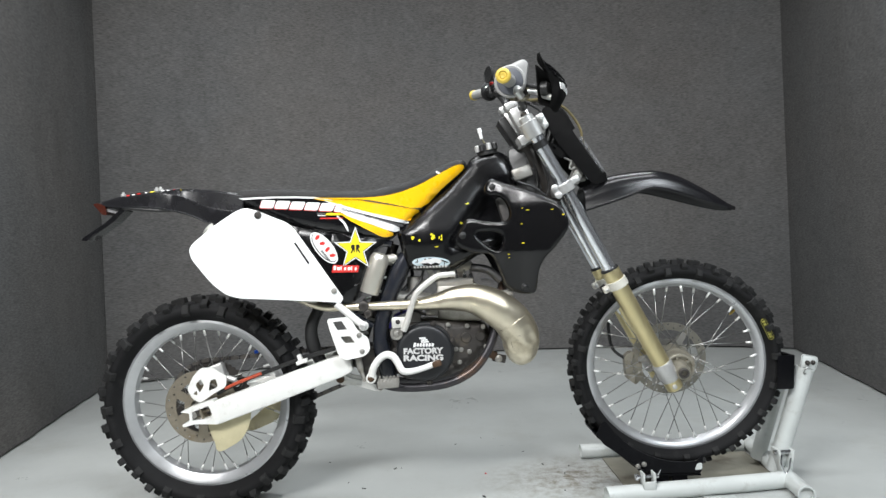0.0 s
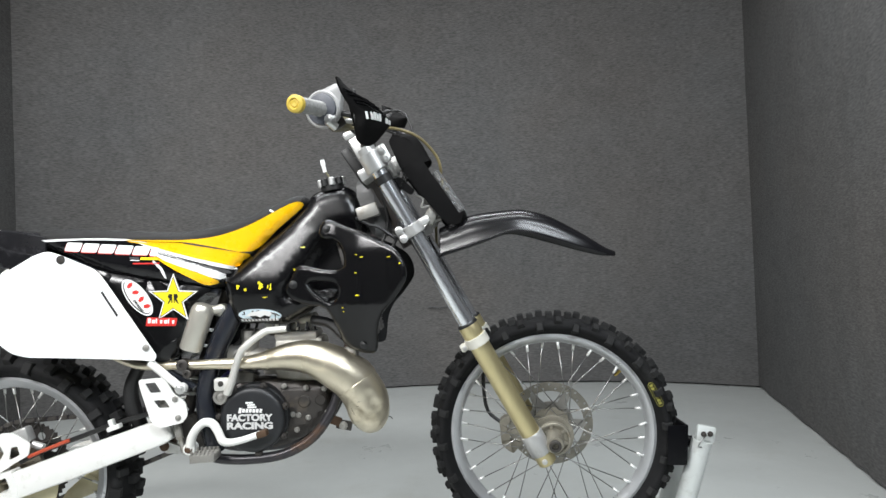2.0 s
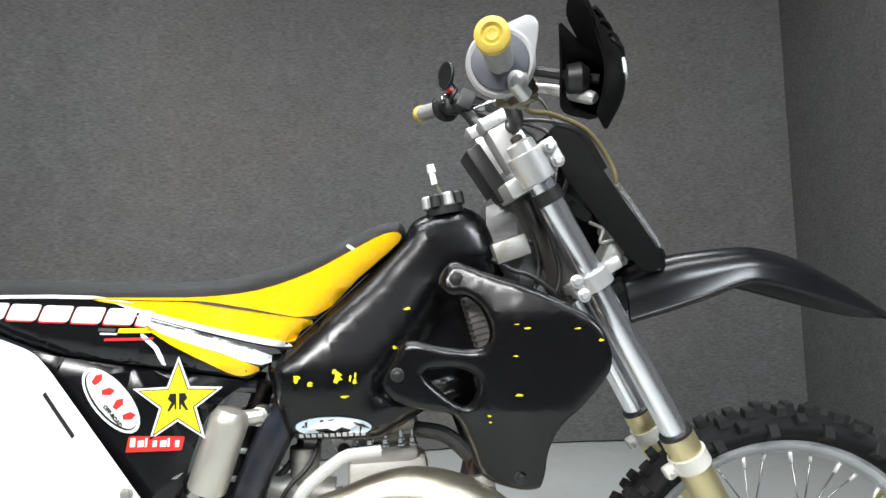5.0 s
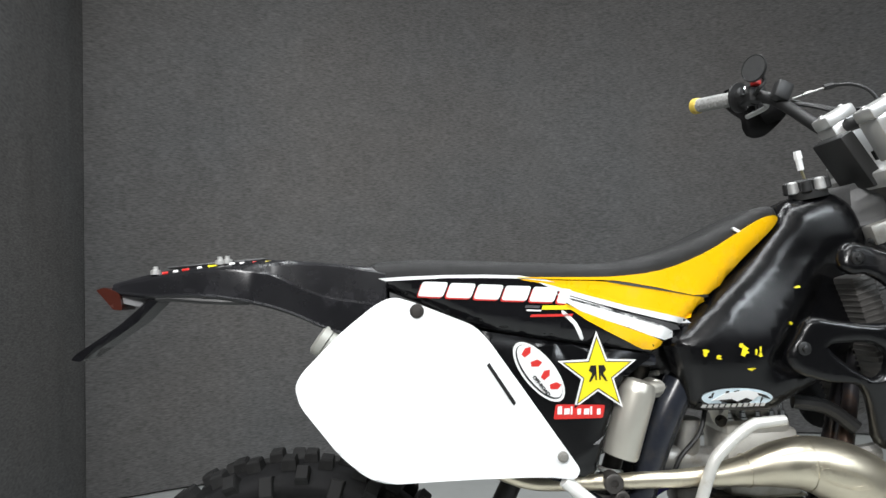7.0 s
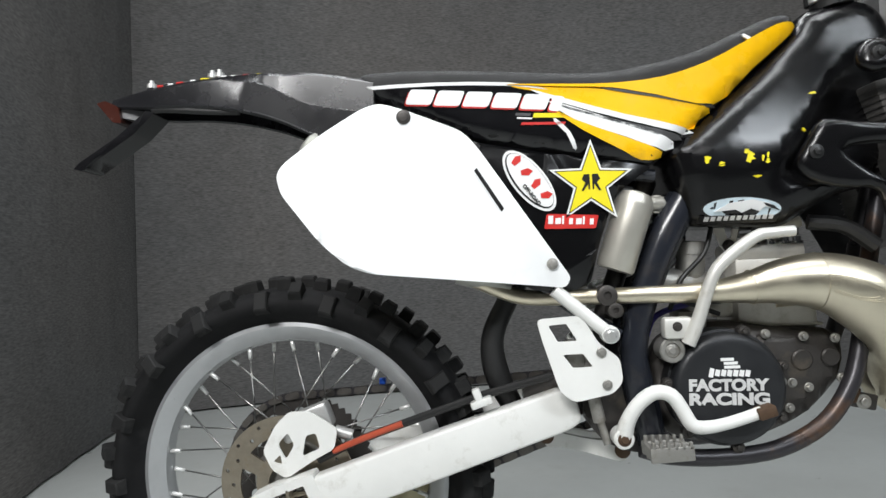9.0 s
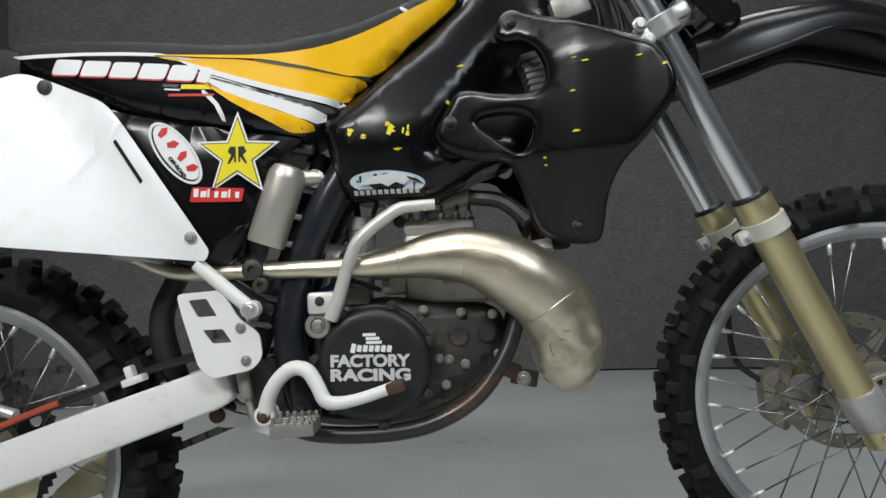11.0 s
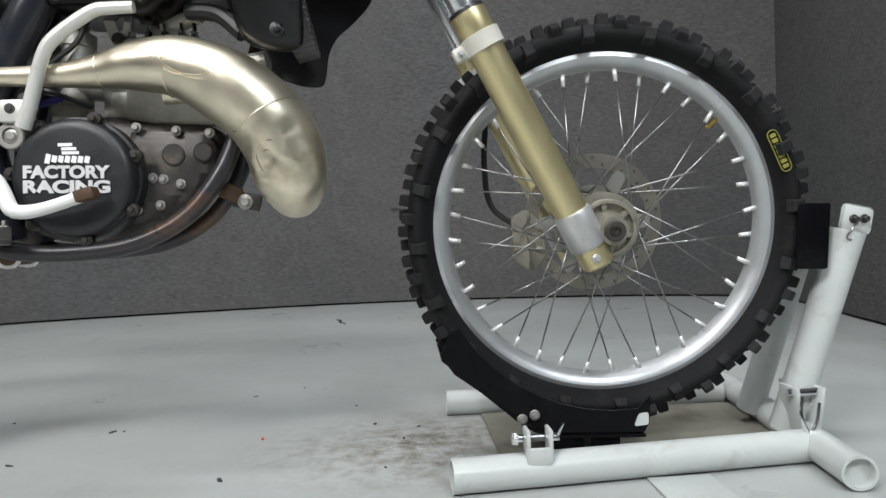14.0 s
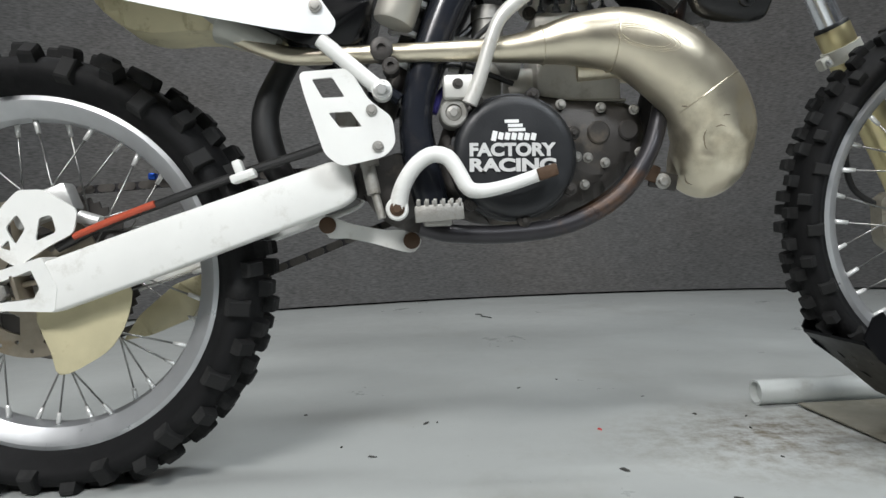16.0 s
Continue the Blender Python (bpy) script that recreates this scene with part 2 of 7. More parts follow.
def floor_material():
    """Pale grey floor paint with scuffs and a brown dirty patch near the wheel stand."""
    m = material("grey_floor_paint", (0.43, 0.447, 0.435), 0.36, vary=0.05, scale=7, rough_vary=0.12, bump=0.05, bump_scale=40,
                 wear=(0.30, 0.30, 0.27), wear_amount=0.35, wear_scale=2.2)
    nt = m.node_tree
    nd, lk = nt.nodes, nt.links
    b = nd["Principled BSDF"]
    old = b.inputs["Base Color"].links[0].from_socket
    tc = nd.new("ShaderNodeTexCoord")
    # the dirty patch: a blotch round one place of the floor
    mp = nd.new("ShaderNodeMapping")
    mp.inputs["Location"].default_value = (-1.24 * 2.5, -0.12 * 4.2, 0)
    mp.inputs["Scale"].default_value = (2.5, 4.2, 1)
    lk.new(tc.outputs["Object"], mp.inputs[0])
    ln = nd.new("ShaderNodeVectorMath")
    ln.operation = "LENGTH"
    lk.new(mp.outputs[0], ln.inputs[0])
    inside = nd.new("ShaderNodeMapRange")
    inside.inputs[1].default_value, inside.inputs[2].default_value = 0.25, 1.1
    inside.inputs[3].default_value, inside.inputs[4].default_value = 1, 0
    lk.new(ln.outputs["Value"], inside.inputs[0])
    n = nd.new("ShaderNodeTexNoise")
    n.inputs["Scale"].default_value, n.inputs["Detail"].default_value, n.inputs["Roughness"].default_value = 26, 8, 0.75
    lk.new(tc.outputs["Object"], n.inputs["Vector"])
    nr = nd.new("ShaderNodeMapRange")
    nr.inputs[1].default_value, nr.inputs[2].default_value = 0.42, 0.66
    lk.new(n.outputs["Fac"], nr.inputs[0])
    mu = nd.new("ShaderNodeMath")
    mu.operation = "MULTIPLY"
    lk.new(inside.outputs[0], mu.inputs[0]), lk.new(nr.outputs[0], mu.inputs[1])
    mx = nd.new("ShaderNodeMix")
    mx.data_type = "RGBA"
    lk.new(mu.outputs[0], mx.inputs["Factor"]), lk.new(old, mx.inputs["A"])
    mx.inputs["B"].default_value = (0.15, 0.12, 0.075, 1)
    # scattered fine specks of dirt
    s = nd.new("ShaderNodeTexNoise")
    s.inputs["Scale"].default_value, s.inputs["Detail"].default_value = 95, 2
    lk.new(tc.outputs["Object"], s.inputs["Vector"])
    sr = nd.new("ShaderNodeMapRange")
    sr.inputs[1].default_value, sr.inputs[2].default_value = 0.74, 0.78
    sr.inputs[3].default_value, sr.inputs[4].default_value = 0, 0.5
    lk.new(s.outputs["Fac"], sr.inputs[0])
    mx2 = nd.new("ShaderNodeMix")
    mx2.data_type = "RGBA"
    lk.new(sr.outputs[0], mx2.inputs["Factor"]), lk.new(mx.outputs["Result"], mx2.inputs["A"])
    mx2.inputs["B"].default_value = (0.12, 0.11, 0.09, 1)
    lk.new(mx2.outputs["Result"], b.inputs["Base Color"])
    return m


CLOTH = backdrop_material()
FLOOR = floor_material()

# ---- shape helpers ----
def part(name, bm, mat, parent=None, label="", smooth=35):
    """Links a bmesh as one mesh object under a thing or a part."""
    bmesh.ops.recalc_face_normals(bm, faces=bm.faces)
    me = bpy.data.meshes.new(name)
    bm.to_mesh(me)
    bm.free()
    return mesh_part(name, me, mat, parent, label, smooth)


def mesh_part(name, me, mat, parent=None, label="", smooth=35):
    if mat:
        me.materials.append(mat)
    if smooth:
        me.shade_smooth()
        me.set_sharp_from_angle(angle=radians(smooth))
    ob = new(name, me)
    ob.parent = parent
    return tagged(ob, label)


def thing(name, label, category, group="", kind=""):
    return tagged(new(name), label, category, group, kind)


def spline(pts, k=4, closed=False):
    """Points of any dimension, made smooth by Catmull-Rom."""
    p = [np.array(q, float) for q in pts]
    n = len(p)
    out = []
    for i in range(n if closed else n - 1):
        if closed:
            a, b, c, d = p[i - 1], p[i], p[(i + 1) % n], p[(i + 2) % n]
        else:
            b, c = p[i], p[i + 1]
            a = p[i - 1] if i else 2 * b - c
            d = p[i + 2] if i + 2 < n else 2 * c - b
        for j in range(k):
            t = j / k
            out.append(0.5 * (2 * b + (c - a) * t + (2 * a - 5 * b + 4 * c - d) * t * t + (3 * b - a - 3 * c + d) * t ** 3))
    if not closed:
        out.append(p[-1])
    return out


def rounded(pts, r, k=4):
    """A polygon with its corners rounded by about r."""
    out, n = [], len(pts)
    for i in range(n):
        a, b, c = (np.array(pts[j % n], float) for j in (i - 1, i, i + 1))
        u, v = a - b, c - b
        lu, lv = np.linalg.norm(u), np.linalg.norm(v)
        e = min(r, lu * 0.45, lv * 0.45)
        p, q = b + u / lu * e, b + v / lv * e
        for j in range(k + 1):
            t = j / k
            out.append((1 - t) ** 2 * p + 2 * t * (1 - t) * b + t * t * q)
    return out


def edge_distance(p, loops):
    """How far a point of a flat shape lies from its rims."""
    best = 1e9
    for loop in loops:
        a = np.array(loop)
        d = np.roll(a, -1, 0) - a
        t = np.clip(((p - a) * d).sum(1) / np.maximum((d * d).sum(1), 1e-12), 0, 1)
        best = min(best, np.sqrt(((a + t[:, None] * d - p) ** 2).sum(1).min()))
    return best


def sheet(outline, holes=(), step=0.02, rings=()):
    """A flat meshed shape in x and z, with holes, cut into a lattice: vertices, faces, rim loops."""
    bm = bmesh.new()
    edges = []
    for loop in (outline, *holes):
        vs = [bm.verts.new((q[0], 0, q[1])) for q in loop]
        edges += [bm.edges.new((vs[i], vs[(i + 1) % len(vs)])) for i in range(len(vs))]
    bmesh.ops.triangle_fill(bm, edges=edges, use_beauty=True)
    inner = bm.faces[:]
    for w in rings:
        made = set(bmesh.ops.inset_region(bm, faces=inner, thickness=w, use_even_offset=False, use_boundary=True)["faces"])
        inner = [f for f in inner if f.is_valid and f not in made]
    xs, zs = [q[0] for q in outline], [q[1] for q in outline]
    if step:
        for axis, lo, hi in ((0, min(xs), max(xs)), (2, min(zs), max(zs))):
            n = max(1, int((hi - lo) / step))
            for i in range(1, n):
                co, no = [0, 0, 0], [0, 0, 0]
                co[axis], no[axis] = lo + (hi - lo) * i / n, 1
                bmesh.ops.bisect_plane(bm, geom=bm.verts[:] + bm.edges[:] + bm.faces[:], plane_co=co, plane_no=no, dist=1e-5)
    return bm


def solid(outline, front, back, holes=(), step=0.02, rings=()):
    """A closed body between two surfaces y = front(x, z, d) and y = back(x, z, d); d is the way to the rim."""
    loops = [np.array([(q[0], q[1]) for q in loop], float) for loop in (outline, *holes)]
    bm = sheet(outline, holes, step, rings)
    dist = {v: edge_distance(np.array((v.co.x, v.co.z)), loops) for v in bm.verts}
    twin = {}
    for v in list(bm.verts):
        w = bm.verts.new((v.co.x, back(v.co.x, v.co.z, dist[v]), v.co.z))
        twin[v] = w
    faces, rims = list(bm.faces), [e for e in bm.edges if len(e.link_faces) == 1]
    for f in faces:
        bm.faces.new([twin[v] for v in reversed(f.verts)])
    for e in rims:
        a, b = e.verts
        bm.faces.new((a, b, twin[b], twin[a]))
    for v, w in twin.items():
        v.co.y = front(v.co.x, v.co.z, dist[v])
    return bm


def swell(d, r):
    """How far a rounded rim of radius r has fallen at the way d from its edge."""
    if d >= r:
        return 0.0
    t = 1 - d / r
    return r * (1 - math.sqrt(max(0.0, 1 - t * t)))


def pillow(outline, half, r=0.02, holes=(), step=0.02, centre=0.0, squash=1.0, rings=()):
    """A body alike on both sides of y = centre, half(x, z) thick each way, its rims rounded by r."""
    h = half if callable(half) else (lambda x, z: half)
    return solid(outline, lambda x, z, d: centre - max(0.002, h(x, z) - squash * swell(d, r)),
                 lambda x, z, d: centre + max(0.002, h(x, z) - squash * swell(d, r)), holes, step, rings)


def plate(outline, y, thick, r=0.003, holes=(), step=0.03, bend=None):
    """A panel facing the near side at y (a number or y(x, z)), with rounded rims."""
    f = y if callable(y) else (lambda x, z: y)
    return solid(outline, lambda x, z, d: f(x, z) + swell(d, r), lambda x, z, d: f(x, z) + thick, holes, step)


def decal(outline, y, lift=0.0015, holes=(), step=0.02):
    """A thin sticker lying on the surface y(x, z)."""
    f = y if callable(y) else (lambda x, z: y)
    return solid(outline, lambda x, z, d: f(x, z) - lift, lambda x, z, d: f(x, z) + 0.001, holes, step)


def frame_along(pts):
    """Directions and carried sideways axes along a line."""
    p = [Vector(q) for q in pts]
    n = len(p)
    tang = [(p[min(i + 1, n - 1)] - p[max(i - 1, 0)]).normalized() for i in range(n)]
    side = tang[0].orthogonal().normalized()
    out = []
    for i in range(n):
        side = (side - tang[i] * side.dot(tang[i])).normalized()
        out.append((p[i], tang[i], side, tang[i].cross(side)))
    return out


def tube(bm, pts, radius, seg=12, k=4, flat=1.0, caps=True):
    """A bent tube through points (x, y, z[, r]) added to bm."""
    full = [tuple(q) if len(q) == 4 else (*q, radius) for q in pts]
    if k > 1 and len(full) > 2:
        full = [tuple(q) for q in spline(full, k)]
    rings = []
    for (p, t, u, v), q in zip(frame_along([f[:3] for f in full]), full):
        rings.append([bm.verts.new(p + (u * math.cos(a) + v * math.sin(a) * flat) * q[3])
                      for a in (2 * math.pi * i / seg for i in range(seg))])
    skin(bm, rings, caps)
    return bm


def skin(bm, rings, caps=True):
    n = len(rings[0])
    for a, b in zip(rings, rings[1:]):
        for i in range(n):
            bm.faces.new((a[i], a[(i + 1) % n], b[(i + 1) % n], b[i]))
    if caps:
        bm.faces.new(list(reversed(rings[0])))
        bm.faces.new(rings[-1])


def rod(bm, a, b, r, r2=None, seg=14):
    """A straight round bar from a to b."""
    return tube(bm, [(*a, r), (*b, r if r2 is None else r2)], r, seg, 1)


def lathe(bm, profile, centre, axis=(0, 1, 0), seg=48, closed=False):
    """Turns a profile of (along, radius) about an axis through centre."""
    ax = Vector(axis).normalized()
    u = ax.orthogonal().normalized()
    v = ax.cross(u)
    c = Vector(centre)
    rings = [[bm.verts.new(c + ax * h + (u * math.cos(a) + v * math.sin(a)) * max(r, 1e-4))
              for a in (2 * math.pi * i / seg for i in range(seg))] for h, r in profile]
    if closed:
        skin(bm, rings + [rings[0]], False)
    else:
        skin(bm, rings, True)
    return bm


def block(bm, m, size, bevel=0.003):
    """A box with bevelled edges at the pose m."""
    made = bmesh.ops.create_cube(bm, size=1, matrix=m @ Matrix.Diagonal((*size, 1)))
    es = {e for v in made["verts"] for e in v.link_edges}
    if bevel:
        bmesh.ops.bevel(bm, geom=list(es), offset=bevel, segments=2, affect="EDGES", profile=0.5)
    return bm


def bolt(bm, x, y, z, r=0.007, h=0.006, axis=(0, -1, 0)):
    """A flanged hexagon bolt head standing on a surface."""
    lathe(bm, [(-0.002, r * 1.5), (0.0012, r * 1.5), (0.002, r * 1.3)], (x, y, z), axis, 16)
    lathe(bm, [(0.0, r), (h, r), (h + 0.001, r * 0.8)], (x, y, z), axis, 6)
    return bm


def bolts(name, places, mat, parent, r=0.006, h=0.005, axis=(0, -1, 0), label=""):
    """One part for each bolt head."""
    for x, y, z in places:
        b = bmesh.new()
        bolt(b, x, y, z, r, h, axis)
        part(name, b, mat, parent, label)


def relaxed(bm, rounds=3):
    """Evens out a body's sides, leaving its outline in place."""
    flat = {v: (v.co.x, v.co.z) for v in bm.verts}
    for _ in range(rounds):
        new_y = {}
        for v in bm.verts:
            near = [e.other_vert(v) for e in v.link_edges]
            w = [1 / max(1e-4, math.dist(flat[v], flat[o])) if math.dist(flat[v], flat[o]) > 1e-6 else 0 for o in near]
            t = sum(w)
            new_y[v] = v.co.y if not t else 0.5 * v.co.y + 0.5 * sum(o.co.y * k for o, k in zip(near, w)) / t
        for v, y in new_y.items():
            v.co.y = y
    return bm


def words(text, size, x, y, z, offset=0.0, shear=0.0, tilt=0.0, wide=1.0, depth=0.0008):
    """Letters of the built-in font as a mesh that faces the near side, centred at x, z."""
    cu = bpy.data.curves.new("lettering", "FONT")
    cu.body, cu.size, cu.offset, cu.shear, cu.extrude = text, size, offset, shear, depth
    cu.align_x, cu.align_y = "CENTER", "CENTER"
    ob = bpy.data.objects.new("lettering", cu)
    scene.collection.objects.link(ob)
    me = bpy.data.meshes.new_from_object(ob.evaluated_get(bpy.context.evaluated_depsgraph_get()))
    me.transform(Matrix.Translation((x, y, z)) @ pose(0, 0, 0, 90, 0, 0) @ pose(0, 0, 0, 0, 0, tilt) @ Matrix.Diagonal((wide, 1, 1, 1)))
    bpy.data.objects.remove(ob)
    bpy.data.curves.remove(cu)
    return me

# ---- room ----
WALL_TOP = ROOM["z1"]


def curtain(name, line, thick, label):
    """A hung cloth wall that follows a line on the floor."""
    pts = [Vector((q[0], q[1], 0)) for q in spline(line, 10)] if len(line) > 2 else [Vector((*q, 0)) for q in line]
    bm = bmesh.new()
    rings = []
    levels = [0.012, 0.5, 1.0, 1.5, 2.0, 2.5, WALL_TOP]
    for i, p in enumerate(pts):
        t = (pts[min(i + 1, len(pts) - 1)] - pts[max(i - 1, 0)]).normalized()
        n = Vector((-t.y, t.x, 0))
        ring = [bm.verts.new(p + Vector((0, 0, z)) + n * 0.004 * math.sin(i * 1.7 + z * 2)) for z in levels]
        ring += [bm.verts.new(p + n * thick + Vector((0, 0, z))) for z in reversed(levels)]
        rings.append(ring)
    skin(bm, rings, True)
    ob = part(name, bm, CLOTH, None, label, 50)
    return tagged(ob, "", "wall", "", "structure")


LEFT = [(-1.02, -0.45), (-1.12, 0.6), (-1.28, 1.40), (-1.41, 2.10)]
BACK = [(-1.40, 2.06), (-0.66, 2.36), (0.0, 2.54), (0.7, 2.68), (1.4, 2.72), (2.1, 2.66), (2.7, 2.52), (3.22, 2.28)]
RIGHT = [(3.235, 2.34), (2.92, 1.05), (2.77, 0.45), (2.55, -0.45)]
curtain("wall_left", list(LEFT), 0.06, "dark grey cloth side wall of a photo booth")
wall_back = curtain("wall_back", list(BACK), 0.06, "dark grey woven cloth back wall")
# a short tear low on the back wall
for x0, x1, z0, mat in ((1.09, 1.30, 0.562, STICKER_GREY),):
    bm = bmesh.new()
    tube(bm, [(x0 + (x1 - x0) * i / 6, 2.692 + 0.004 * math.sin(i * 2), z0 + 0.006 * math.sin(i * 1.9)) for i in range(7)], 0.004, 6, 2)
    part("tear", bm, mat, wall_back)
curtain("wall_right", list(RIGHT), 0.06, "dark grey cloth side wall of a photo booth")


def slab(name, x0, x1, y0, y1, z0, z1, mat, label, category):
    bm = bmesh.new()
    block(bm, pose((x0 + x1) / 2, (y0 + y1) / 2, (z0 + z1) / 2), (x1 - x0, y1 - y0, z1 - z0), 0)
    return tagged(part(name, bm, mat, None, label, 0), "", category, "", "structure")


slab("floor", ROOM["x0"], ROOM["x1"], ROOM["y0"], 4.0, -0.1, 0, FLOOR, "pale grey painted concrete floor with scuffs", "floor")
slab("ceiling", ROOM["x0"], ROOM["x1"], ROOM["y0"], 4.0, ROOM["z1"], ROOM["z1"] + 0.1, CEILING, "plain dark ceiling", "ceiling")
slab("wall_front", ROOM["x0"], ROOM["x1"], ROOM["y0"] - 0.1, ROOM["y0"], 0, ROOM["z1"], PLAIN_WALL, "plain dark grey wall", "wall")
slab("wall_west", ROOM["x0"] - 0.1, ROOM["x0"], ROOM["y0"], 4.0, 0, ROOM["z1"], PLAIN_WALL, "plain dark grey wall", "wall")
slab("wall_east", ROOM["x1"], ROOM["x1"] + 0.1, ROOM["y0"], 4.0, 0, ROOM["z1"], PLAIN_WALL, "plain dark grey wall", "wall")
slab("wall_north", ROOM["x0"], ROOM["x1"], 4.0, 4.1, 0, ROOM["z1"], PLAIN_WALL, "plain dark grey wall", "wall")

# ---- motorcycle: wheels ----
bike = thing("motorcycle", "black, yellow and white off-road motorcycle, worn, front wheel in a stand", "motorcycle")
FRONT, REAR = Vector((1.5105, 0.034, 0.397)), Vector((-0.029, 0.060, 0.338))


LEAN = {}


def turned(c, a):
    """A pose on a wheel: at its centre, leaning and steered with it, turned by a."""
    return Matrix.Translation(c) @ LEAN[tuple(c)] @ Matrix.Rotation(a, 4, "Y")


def leaned(bm, c):
    bm.transform(Matrix.Translation(c) @ LEAN[tuple(c)] @ Matrix.Translation(-c))
    return bm


LEAN[tuple(FRONT)] = Matrix.Rotation(radians(-5.3), 4, "Z") @ Matrix.Rotation(radians(6), 4, "X")
LEAN[tuple(REAR)] = Matrix.Rotation(radians(-2.5), 4, "Z") @ Matrix.Rotation(radians(3.5), 4, "X")


def knob_mesh(name, lx, ly, h, lean=0.0):
    """A tread block: x along the rim, y across, z outwards."""
    bm = bmesh.new()
    lower = [(-lx, -ly), (lx, -ly), (lx, ly), (-lx, ly)]
    a = [bm.verts.new((x * 1.12, y * 1.12, -0.006)) for x, y in lower]
    b = [bm.verts.new((x, y, h * 0.8)) for x, y in lower]
    c = [bm.verts.new((x * 0.84, y * 0.84, h + lean * y)) for x, y in lower]
    skin(bm, [a, b, c], True)
    bmesh.ops.recalc_face_normals(bm, faces=bm.faces)
    me = bpy.data.meshes.new(name)
    bm.to_mesh(me)
    bm.free()
    me.materials.append(KNOB)
    return me


def wheel(name, c, rim_r, tyre_r, half, rim_half, hub_r, hub_half, rows, knob, spokes, label, phase=0, deep=0.027):
    inner = rim_r - deep
    bm = bmesh.new()
    lathe(bm, [(-rim_half, rim_r + 0.001), (-rim_half - 0.002, rim_r - 0.006), (-rim_half + 0.001, rim_r - 0.013), (-rim_half * 0.55, inner + 0.005),
               (0, inner), (rim_half * 0.55, inner + 0.005), (rim_half - 0.001, rim_r - 0.013), (rim_half + 0.002, rim_r - 0.006), (rim_half, rim_r + 0.001),
               (rim_half * 0.7, rim_r - 0.002), (rim_half * 0.4, rim_r - 0.015), (-rim_half * 0.4, rim_r - 0.015), (-rim_half * 0.7, rim_r - 0.002)],
          c, seg=96, closed=True)
    rim = part(name + "_rim", leaned(bm, c), RIM, bike, "silver alloy wheel rim")
    # carcass
    bm = bmesh.new()
    prof = [(-rim_half * 0.85, rim_r - 0.004), (-rim_half - 0.003, rim_r + 0.006), (-half * 0.93, rim_r + (tyre_r - rim_r) * 0.40), (-half, rim_r + (tyre_r - rim_r) * 0.62),
            (-half * 0.86, tyre_r - 0.010), (-half * 0.5, tyre_r - 0.002), (0, tyre_r)]
    prof = [tuple(q) for q in spline(prof, 3)]
    prof += [(-a, r) for a, r in reversed(prof[:-1])]
    prof += [(rim_half * 0.5, rim_r - 0.004), (-rim_half * 0.5, rim_r - 0.004)]
    lathe(bm, prof, c, seg=96, closed=True)
    tyre = part(name + "_tyre", leaned(bm, c), RUBBER, bike, label)
    lx, ly, h = knob
    centre_block, shoulder = knob_mesh("knob", lx, ly, h), knob_mesh("knob", lx * 0.95, ly * 1.0, h * 1.1)
    side_block = knob_mesh("knob", lx * 1.0, ly * 1.25, h * 0.62)
    rnd = random.Random(5)
    for i in range(rows):
        a = 2 * math.pi * i / rows
        step = math.pi / rows
        sets = [(centre_block, -ly * 1.25, 0, 0), (centre_block, ly * 1.25, 0, step), (shoulder, -half * 0.74, 40, step * 0.9), (shoulder, half * 0.74, -40, step * 0.1)]
        if i % 2:
            sets[0] = (centre_block, -ly * 0.6, 0, 0)
            sets[1] = (centre_block, ly * 1.9, 0, step)
            sets[2] = (side_block, -half * 0.93, 66, step * 0.9)
            sets[3] = (side_block, half * 0.93, -66, step * 0.1)
        for me, y, roll, da in sets:
            ob = new("knob", me)
            ob.parent = tyre
            r = tyre_r - 0.001 if not roll else tyre_r - (0.011 if abs(roll) < 50 else 0.021)
            ob.matrix_basis = turned(c, a + da) @ pose(0, y, r, roll + rnd.uniform(-3, 3), 0, rnd.uniform(-3, 3))
    # hub
    bm = bmesh.new()
    w = hub_half
    lathe(bm, [(-w - 0.014, 0.020), (-w - 0.012, 0.026), (-w, 0.030), (-w + 0.001, hub_r), (-w + 0.008, hub_r), (-w + 0.012, hub_r * 0.62), (0, hub_r * 0.55),
               (w - 0.012, hub_r * 0.62), (w - 0.008, hub_r), (w - 0.001, hub_r), (w, 0.030), (w + 0.014, 0.022)], c, seg=40)
    part(name + "_hub", leaned(bm, c), HUB if name == "front" else ALLOY, bike, "yellowed cast wheel hub" if name == "front" else "")
    # spokes, four kinds turned round the axle, each with its nipple
    def spoke_mesh(side, lead):
        bm = bmesh.new()
        ha = lead * radians(62)
        a = (math.sin(ha) * (hub_r - 0.006), side * (w - 0.006), math.cos(ha) * (hub_r - 0.006))
        b = (0, side * rim_half * 0.22, inner + 0.004)
        rod(bm, a, b, 0.0015, seg=6)
        d = (Vector(a) - Vector(b)).normalized()
        rod(bm, Vector(b), Vector(b) + d * 0.022, 0.0042, 0.0034, seg=8)
        bmesh.ops.recalc_face_normals(bm, faces=bm.faces)
        me = bpy.data.meshes.new("spoke")
        bm.to_mesh(me)
        bm.free()
        me.materials.append(STEEL)
        me.materials.append(NIPPLE)
        for p in me.polygons:
            p.material_index = 1 if len(p.vertices) == 8 or min((me.vertices[k].co - Vector(b)).length for k in p.vertices) < 0.0245 and max((me.vertices[k].co - Vector(b)).length for k in p.vertices) < 0.027 else 0
        me.shade_smooth()
        return me

    kinds = [spoke_mesh(-1, 1), spoke_mesh(1, 1), spoke_mesh(-1, -1), spoke_mesh(1, -1)]
